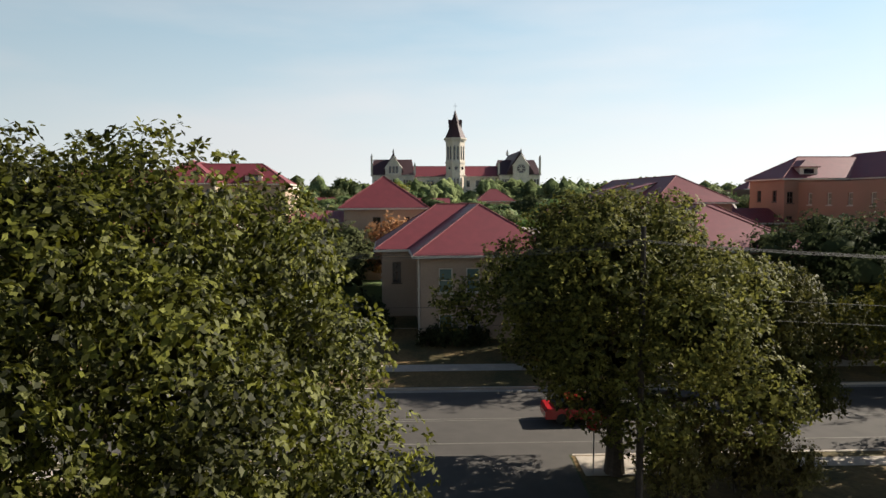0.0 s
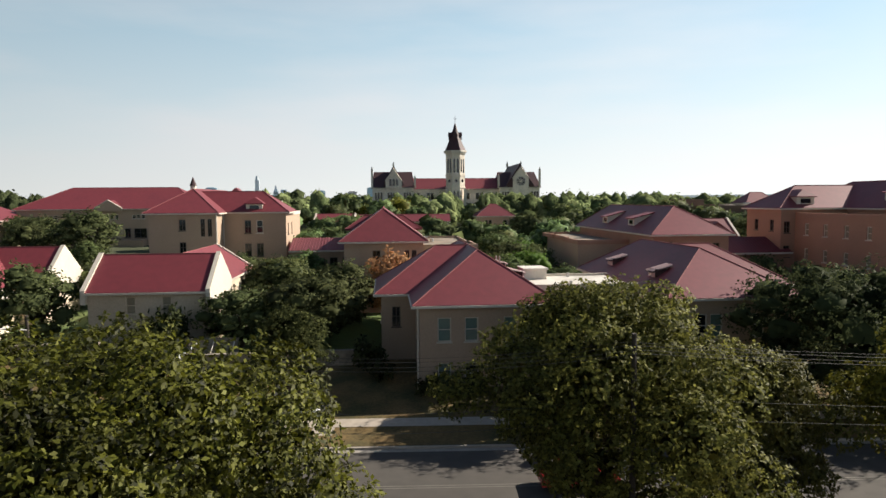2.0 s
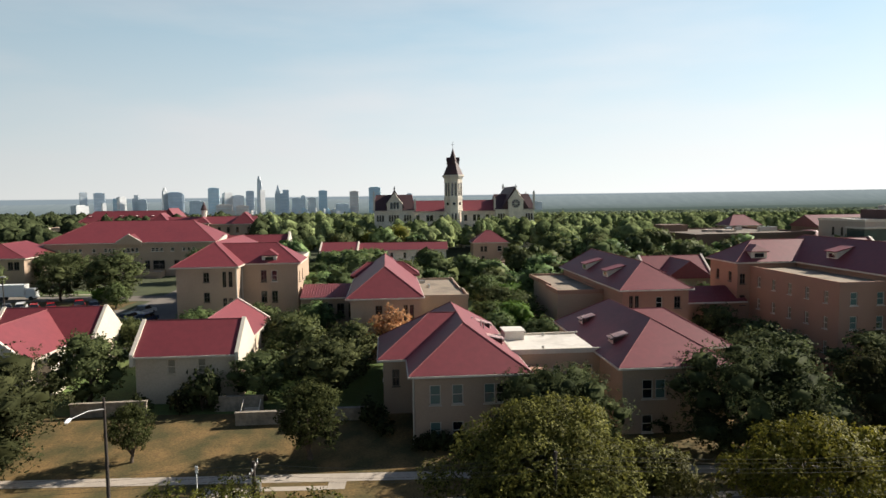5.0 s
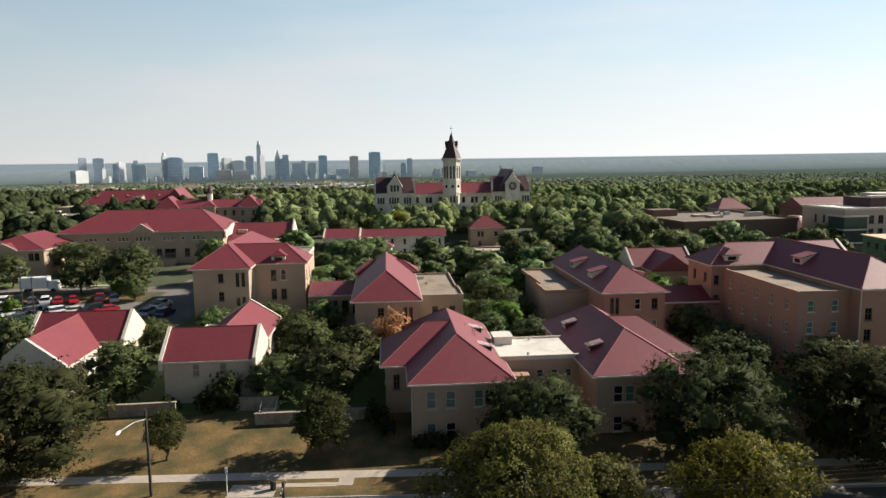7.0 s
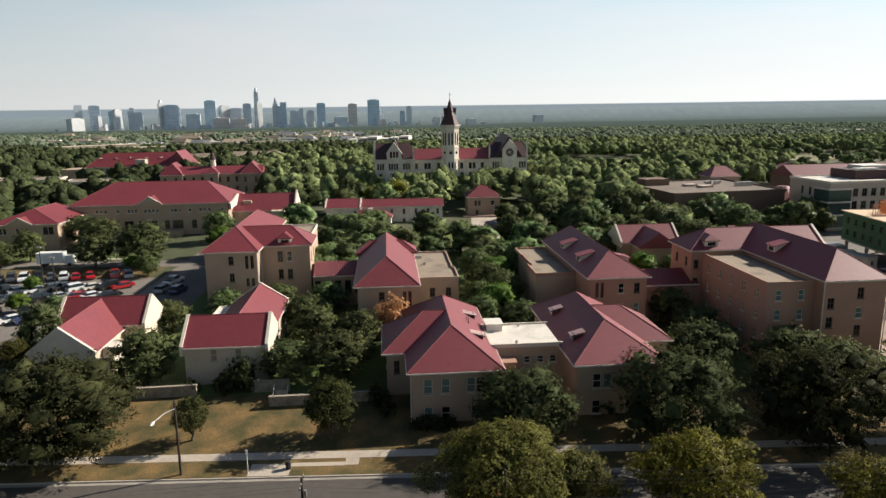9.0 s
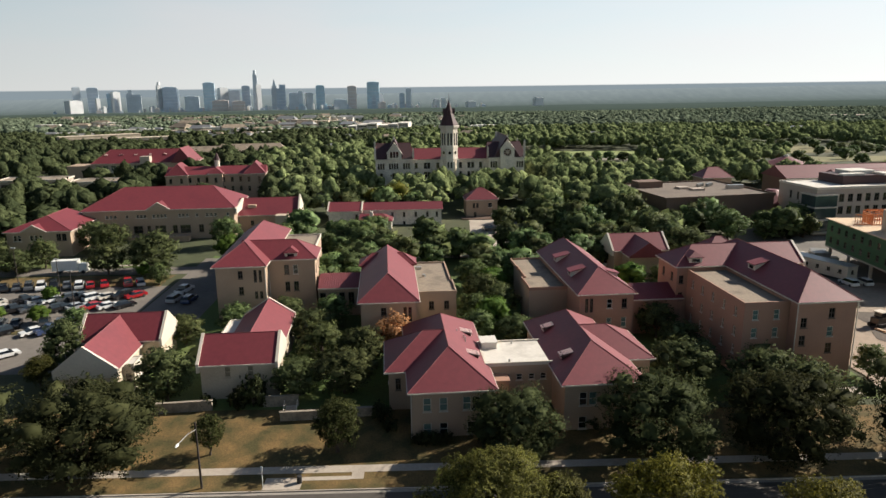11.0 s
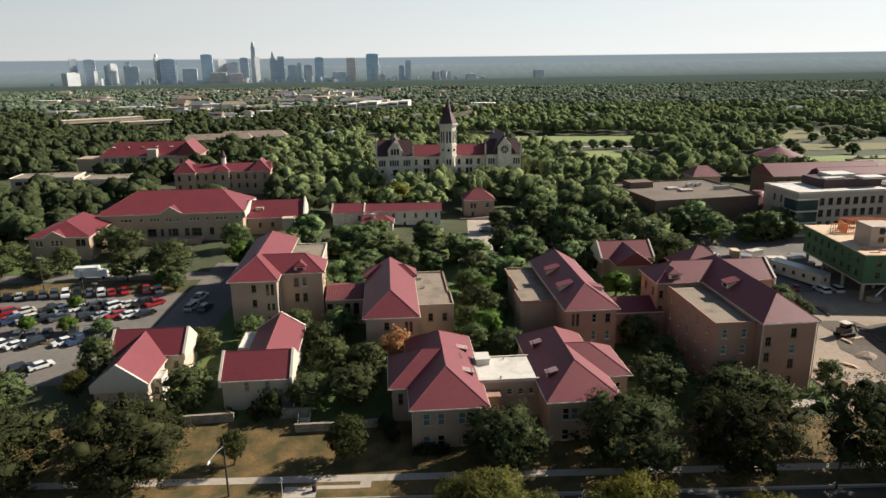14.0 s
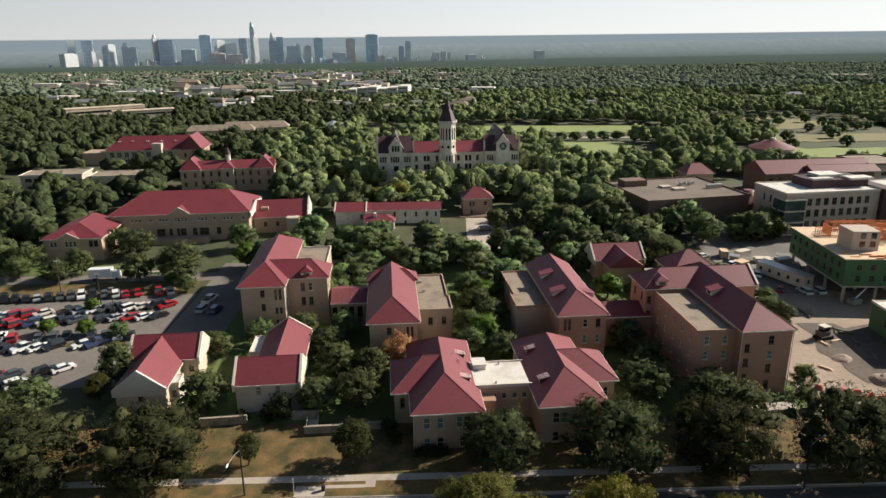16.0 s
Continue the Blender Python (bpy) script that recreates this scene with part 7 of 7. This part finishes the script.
def canopy(name, label, y0, y1, count, size, lobes, core, quads, leaf, seed, gap=0.0, rim=0.70, material=None, flat=0.7, edge=None, west=False):
    """Very many tree crowns, joined: lumpy domes of different sizes standing on the land."""
    rs, material = np.random.RandomState(seed), material or FOREST
    y = np.sqrt(rs.uniform((y0 + 60) ** 2, (y1 + 60) ** 2, count)) - 60
    x = rs.uniform(-1, 1, count) * rim * (y + 60)
    keep = np.ones(count, bool)
    if edge is not None:                                       # a darker copy of the canopy colour lies west of a line
        side = x < edge * (y + 60) + 30 * np.sin(y / 70) + rs.normal(size=count) * 0.05 * y
        keep &= side if west else ~side
    for a, b_, c, d in CLEAR + YARDS:
        keep &= ~((x > a) & (x < b_) & (y > c) & (y < d))
    if gap:
        dens = np.array([noise.noise((px / 160, py / 220, 7)) + 0.5 * noise.noise((px / 45, py / 60, 2)) for px, py in zip(x, y)])
        keep &= dens > np.where(x < 0.02 * y, gap, gap * 0.35) - 0.5
    x, y = x[keep], y[keep]
    n = len(x)
    z = np.array([land(px, py) for px, py in zip(x, y)])
    r = size * rs.uniform(0.55, 1.25, n)
    h = size * rs.uniform(0.8, 1.6, n)
    kinds = [clump(rs, lobes, core, quads, leaf) for _ in range(20)]
    bf, nv = kinds[0][1], len(kinds[0][0])
    which = rs.randint(0, 20, n)
    var = np.stack([k[0] for k in kinds])[which]
    ang = rs.uniform(0, 6.28, n)
    c, sn = np.cos(ang)[:, None], np.sin(ang)[:, None]
    vx = (var[:, :, 0] * c - var[:, :, 1] * sn) * r[:, None] + x[:, None]
    vy = (var[:, :, 0] * sn + var[:, :, 1] * c) * r[:, None] + y[:, None]
    vz = var[:, :, 2] * h[:, None] * flat + (z + h * 0.75)[:, None]
    v = np.stack([vx, vy, vz], 2).reshape(-1, 3)
    pick = np.stack([k[2] for k in kinds])[which]
    normals = np.stack([pick[:, :, 0] * c - pick[:, :, 1] * sn, pick[:, :, 0] * sn + pick[:, :, 1] * c, pick[:, :, 2]], 2).reshape(-1, 3)
    f = (bf[None] + (np.arange(n) * nv)[:, None, None]).reshape(-1, 3)
    me = bpy.data.meshes.new(name)
    me.vertices.add(len(v))
    me.vertices.foreach_set("co", v.astype(np.float32).ravel())
    me.loops.add(3 * len(f))
    me.loops.foreach_set("vertex_index", f.astype(np.int32).ravel())
    me.polygons.add(len(f))
    me.polygons.foreach_set("loop_start", np.arange(len(f), dtype=np.int32) * 3)
    me.materials.append(material)
    me.polygons.foreach_set("use_smooth", np.ones(len(f), bool))
    me.update(calc_edges=True)
    me.normals_split_custom_set_from_vertices(normals.astype(np.float32))
    return tagged(new(name, me), label, "woods", kind="stuff")


for west, m, words in ((False, None, "green"), (True, FOREST_WEST, "dark western")):
    canopy("woods_near", "dense " + words + " woods around the college building", 150, 520, 4300, 5.8, 6, DOME, 46, 0.09, 1, 0.0, 0.75, m, edge=-0.16, west=west)
    canopy("woods_middle", "rolling " + words + " woods with small gaps", 515, 1000, 7400, 6.4, 4, DOME, 14, 0.13, 2, 0.22, 0.70, m, 0.62, edge=-0.10, west=west)
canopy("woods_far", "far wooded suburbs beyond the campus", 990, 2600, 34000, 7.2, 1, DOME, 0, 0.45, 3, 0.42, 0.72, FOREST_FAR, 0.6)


# ---- far town ----
def far_block(x, y, w, d, h, material, roof, turn, label, cat="building", bands=0):
    b = Building("far_building", label, cat, x, y, land(x, y), turn, material, "far buildings")
    z = b.z
    g = b.geo()
    g.box(-w / 2, w / 2, -d / 2, d / 2, z - 2, z + h)
    wl_ = g.obj("wall", material, b.root)
    g = b.geo()
    if roof is None:
        g.box(-w / 2 - 0.3, w / 2 + 0.3, -d / 2 - 0.3, d / 2 + 0.3, z + h, z + h + 0.5)
        g.obj("flat_roof", WHITE if material is WHITE else CREAM if material is CREAM else PALE, b.root)
    else:
        g.hip(-w / 2 - 0.5, w / 2 + 0.5, -d / 2 - 0.5, d / 2 + 0.5, z + h, z + h + min(w, d) * 0.28, "x", d * 0.3, d * 0.3)
        g.obj("roof", roof, b.root)
    for k in range(bands):
        g = b.geo()
        zz = z + h * (k + 0.35) / bands
        g.box(-w / 2 + 0.8, w / 2 - 0.8, -d / 2 - 0.06, -d / 2 + 0.2, zz, zz + h / bands * 0.30)
        g.obj("window_band", GLASS, wl_)
    return b


for row in HOUSES:
    far_block(*row)
for k in range(6):
    far_block(-136 + 15.5 * k, 1020 + 5 * (k % 2), 14.5, 44, 13.5 + 1.5 * (k % 3), WHITE, None, -4, "white wing of an apartment range beyond the woods", bands=3)
far_block(-306, 580, 66, 14, 13, CREAM, None, 38, "tan balconied apartment range among trees", bands=2)
far_block(-262, 560, 50, 12, 11, CREAM, None, 30, "tan balconied apartment range among trees", bands=2)
far_block(-76.5, 444, 13, 22, 6, PALE, METAL, -28, "grey shed with a pale metal roof")
far_block(-130, 436, 46, 14, 6, PALE, GRAVEL, 10, "low grey shed roofs among trees", bands=1)
far_block(-148, 416, 44, 12, 6, PALE, GRAVEL, 10, "low grey shed roofs among trees", bands=1)
far_block(-520, 1120, 60, 20, 11, WHITE, None, 6, "long white roof on the edge of the town", bands=1)
far_block(900, 1500, 80, 30, 12, PALE, None, -10, "pale school-like block on a far slope", bands=2)
far_block(820, 1420, 60, 24, 9, TAN, None, -10, "low tan block on a far slope", bands=1)

# the farthest land, its haze painted in as a glow growing with distance
PLAIN = mat("painted_haze_plain", (0.022, 0.028, 0.020), 1.0, 0.3, 0.004, 0.03, spec=0.0)
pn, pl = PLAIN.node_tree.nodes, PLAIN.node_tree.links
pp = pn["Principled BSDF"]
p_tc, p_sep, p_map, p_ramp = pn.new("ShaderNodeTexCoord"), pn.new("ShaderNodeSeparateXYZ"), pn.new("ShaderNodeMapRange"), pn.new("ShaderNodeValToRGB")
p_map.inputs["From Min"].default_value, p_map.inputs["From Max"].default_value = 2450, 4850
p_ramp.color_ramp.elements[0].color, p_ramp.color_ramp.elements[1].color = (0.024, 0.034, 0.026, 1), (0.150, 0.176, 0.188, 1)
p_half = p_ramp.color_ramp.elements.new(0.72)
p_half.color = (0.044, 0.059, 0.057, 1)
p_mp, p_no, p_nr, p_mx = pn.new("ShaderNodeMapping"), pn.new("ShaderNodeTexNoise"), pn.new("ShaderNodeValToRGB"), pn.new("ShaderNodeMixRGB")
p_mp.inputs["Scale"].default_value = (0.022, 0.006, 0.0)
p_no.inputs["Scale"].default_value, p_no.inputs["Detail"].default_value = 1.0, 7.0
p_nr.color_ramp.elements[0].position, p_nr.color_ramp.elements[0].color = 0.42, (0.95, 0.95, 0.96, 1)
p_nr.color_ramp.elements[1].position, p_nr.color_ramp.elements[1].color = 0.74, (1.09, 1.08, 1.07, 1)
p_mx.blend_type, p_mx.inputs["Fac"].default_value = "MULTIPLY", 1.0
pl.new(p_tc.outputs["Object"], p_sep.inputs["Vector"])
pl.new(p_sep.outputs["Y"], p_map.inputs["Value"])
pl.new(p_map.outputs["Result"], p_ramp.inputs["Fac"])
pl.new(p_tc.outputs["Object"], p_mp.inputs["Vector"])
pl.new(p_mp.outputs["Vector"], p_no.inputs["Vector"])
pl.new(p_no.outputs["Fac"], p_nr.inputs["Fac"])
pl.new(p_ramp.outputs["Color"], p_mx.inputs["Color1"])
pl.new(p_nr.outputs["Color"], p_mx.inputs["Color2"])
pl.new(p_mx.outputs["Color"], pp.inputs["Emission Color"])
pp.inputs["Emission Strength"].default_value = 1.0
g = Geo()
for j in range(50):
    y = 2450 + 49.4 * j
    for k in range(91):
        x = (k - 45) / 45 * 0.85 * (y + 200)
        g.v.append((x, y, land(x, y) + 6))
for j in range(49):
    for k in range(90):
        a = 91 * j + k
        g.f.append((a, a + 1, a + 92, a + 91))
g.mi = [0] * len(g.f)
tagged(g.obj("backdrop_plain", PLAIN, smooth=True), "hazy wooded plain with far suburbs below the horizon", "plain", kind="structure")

# the city skyline; haze is put into the paler, bluer base colours
HAZED_TOWER_MATS = {"blue": mat("blue_glass_tower", (0.42, 0.50, 0.58), 0.4, 0.15, 0.004, 0.03, spec=0.7), "pale": mat("pale_tower", (0.64, 0.65, 0.65), 0.7, 0.1, 0.004, 0.03),
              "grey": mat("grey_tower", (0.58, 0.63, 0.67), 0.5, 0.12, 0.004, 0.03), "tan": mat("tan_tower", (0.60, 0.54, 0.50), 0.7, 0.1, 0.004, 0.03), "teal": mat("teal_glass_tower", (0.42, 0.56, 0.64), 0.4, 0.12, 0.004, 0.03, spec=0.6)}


def tower(x, y, w, z1, m, shape=""):
    """A tower of the skyline, w wide, its top at z1."""
    z0 = land(x, y) - 5
    t = tagged(new("skyscraper"), {"blue": "blue glass", "pale": "pale concrete", "grey": "grey", "tan": "tan", "teal": "teal glass"}[m] + " high-rise of the distant city", "skyscraper", "city skyline")
    t.matrix_world = pose(x, y, z0, 0, 0, math.degrees(math.atan2(-x, y)) + rng.uniform(-4, 4) + (22 if m == "pale" else 0))
    hgt, w = z1 - z0, w * 0.76
    g = Geo()
    if shape == "spire":
        g.box(-w / 2, w / 2, -w / 2, w / 2, 0, hgt * 0.72)
        g.prism([(-w * 0.42, -w * 0.42), (w * 0.42, -w * 0.42), (w * 0.42, w * 0.42), (-w * 0.42, w * 0.42)], hgt * 0.72, hgt, 0.08)
    elif shape == "taper":
        g.prism([(-w / 2, -w / 2), (w / 2, -w / 2), (w / 2, w / 2), (-w / 2, w / 2)], 0, hgt * 0.9, 0.72)
        g.ring(0, 0, w * 0.32, hgt * 0.9, hgt, 10, 0.7)
    elif shape == "step":
        g.box(-w / 2, w / 2, -w / 2, w / 2, 0, hgt * 0.86)
        g.box(-w * 0.2, w * 0.5, -w * 0.3, w * 0.3, hgt * 0.86, hgt)
    else:
        g.box(-w / 2, w / 2, -w / 2, w / 2, 0, hgt - 4)
        g.box(-w * 0.35, w * 0.3, -w * 0.3, w * 0.3, hgt - 4, hgt)
    g.obj("shaft", HAZED_TOWER_MATS[m], t)
    n = max(2, int(hgt / 22))
    for k in range(n):
        g = Geo()
        zz = hgt * 0.84 * (k + 0.4) / n
        q = w / 2 * (1 - (0.28 * zz / hgt if shape == "taper" else 0)) + 0.4
        g.box(-q, q, -q, q, zz, zz + 3.0)
        g.obj("storey_band", HAZED_TOWER_MATS["pale" if m in ("pale", "tan") else "grey"], t)
    return t


for row in ((-2244, 4140, 99, 7, "pale", ""), (-2294, 4280, 57, 88, "grey", ""), (-2192, 4280, 83, 83, "blue", ""), (-2095, 4140, 29, 18, "pale", ""), (-2094, 4280, 30, 46, "teal", ""), (-2052, 4280, 57, 57, "pale", ""),
            (-1964, 4280, 49, 65, "grey", "step"), (-1918, 4280, 61, 41, "grey", ""), (-1776, 4280, 45, 111, "pale", "taper"), (-1712, 4280, 110, 82, "blue", ""), (-1664, 4280, 30, 68, "grey", ""), (-1523, 4140, 106, 26, "grey", "")):
    tower(*row)
for row in ((-1464, 4280, 87, 106, "teal", ""), (-1379, 4280, 68, 75, "pale", ""), (-1354, 4140, 121, 1, "tan", ""), (-1244, 4140, 99, -5, "tan", ""), (-1310, 4280, 87, 58, "grey", ""), (-1234, 4280, 64, 84, "blue", ""),
            (-1174, 4280, 45, 175, "grey", "taper"), (-1161, 4280, 42, 90, "pale", ""), (-1058, 4280, 49, 118, "grey", "spire"), (-1016, 4280, 72, 88, "blue", "step"), (-940, 4280, 72, 38, "grey", ""), (-898, 4280, 34, 51, "grey", ""), (-845, 4280, 53, 37, "pale", "")):
    tower(*row)
for row in ((-773, 4280, 68, 82, "teal", ""), (-630, 4140, 99, -2, "grey", ""), (-575, 4280, 72, 76, "tan", ""), (-443, 4280, 97, 99, "teal", ""), (-407, 4280, 49, 29, "pale", ""), (-425, 4140, 33, 15, "blue", ""), (-265, 4280, 42, 28, "blue", ""),
            (-224, 4280, 45, 57, "grey", ""), (-52, 4140, 40, -7, "pale", ""), (-9, 4140, 33, -1, "pale", ""), (24, 4140, 26, -8, "pale", ""), (157, 4140, 66, -22, "pale", ""), (563, 4140, 66, -4, "pale", "")):
    tower(*row)
for k in range(130):                                           # the lower town between them
    x = rng.choice((rng.uniform(-2350, 250), rng.gauss(-1250, 430)))
    y = rng.uniform(4080, 4330)
    tower(x, y, rng.uniform(12, 42), land(x, y) + rng.uniform(10, 30) * rng.uniform(1, 1.8), rng.choice(("pale", "pale", "grey", "grey", "tan", "teal", "blue")))
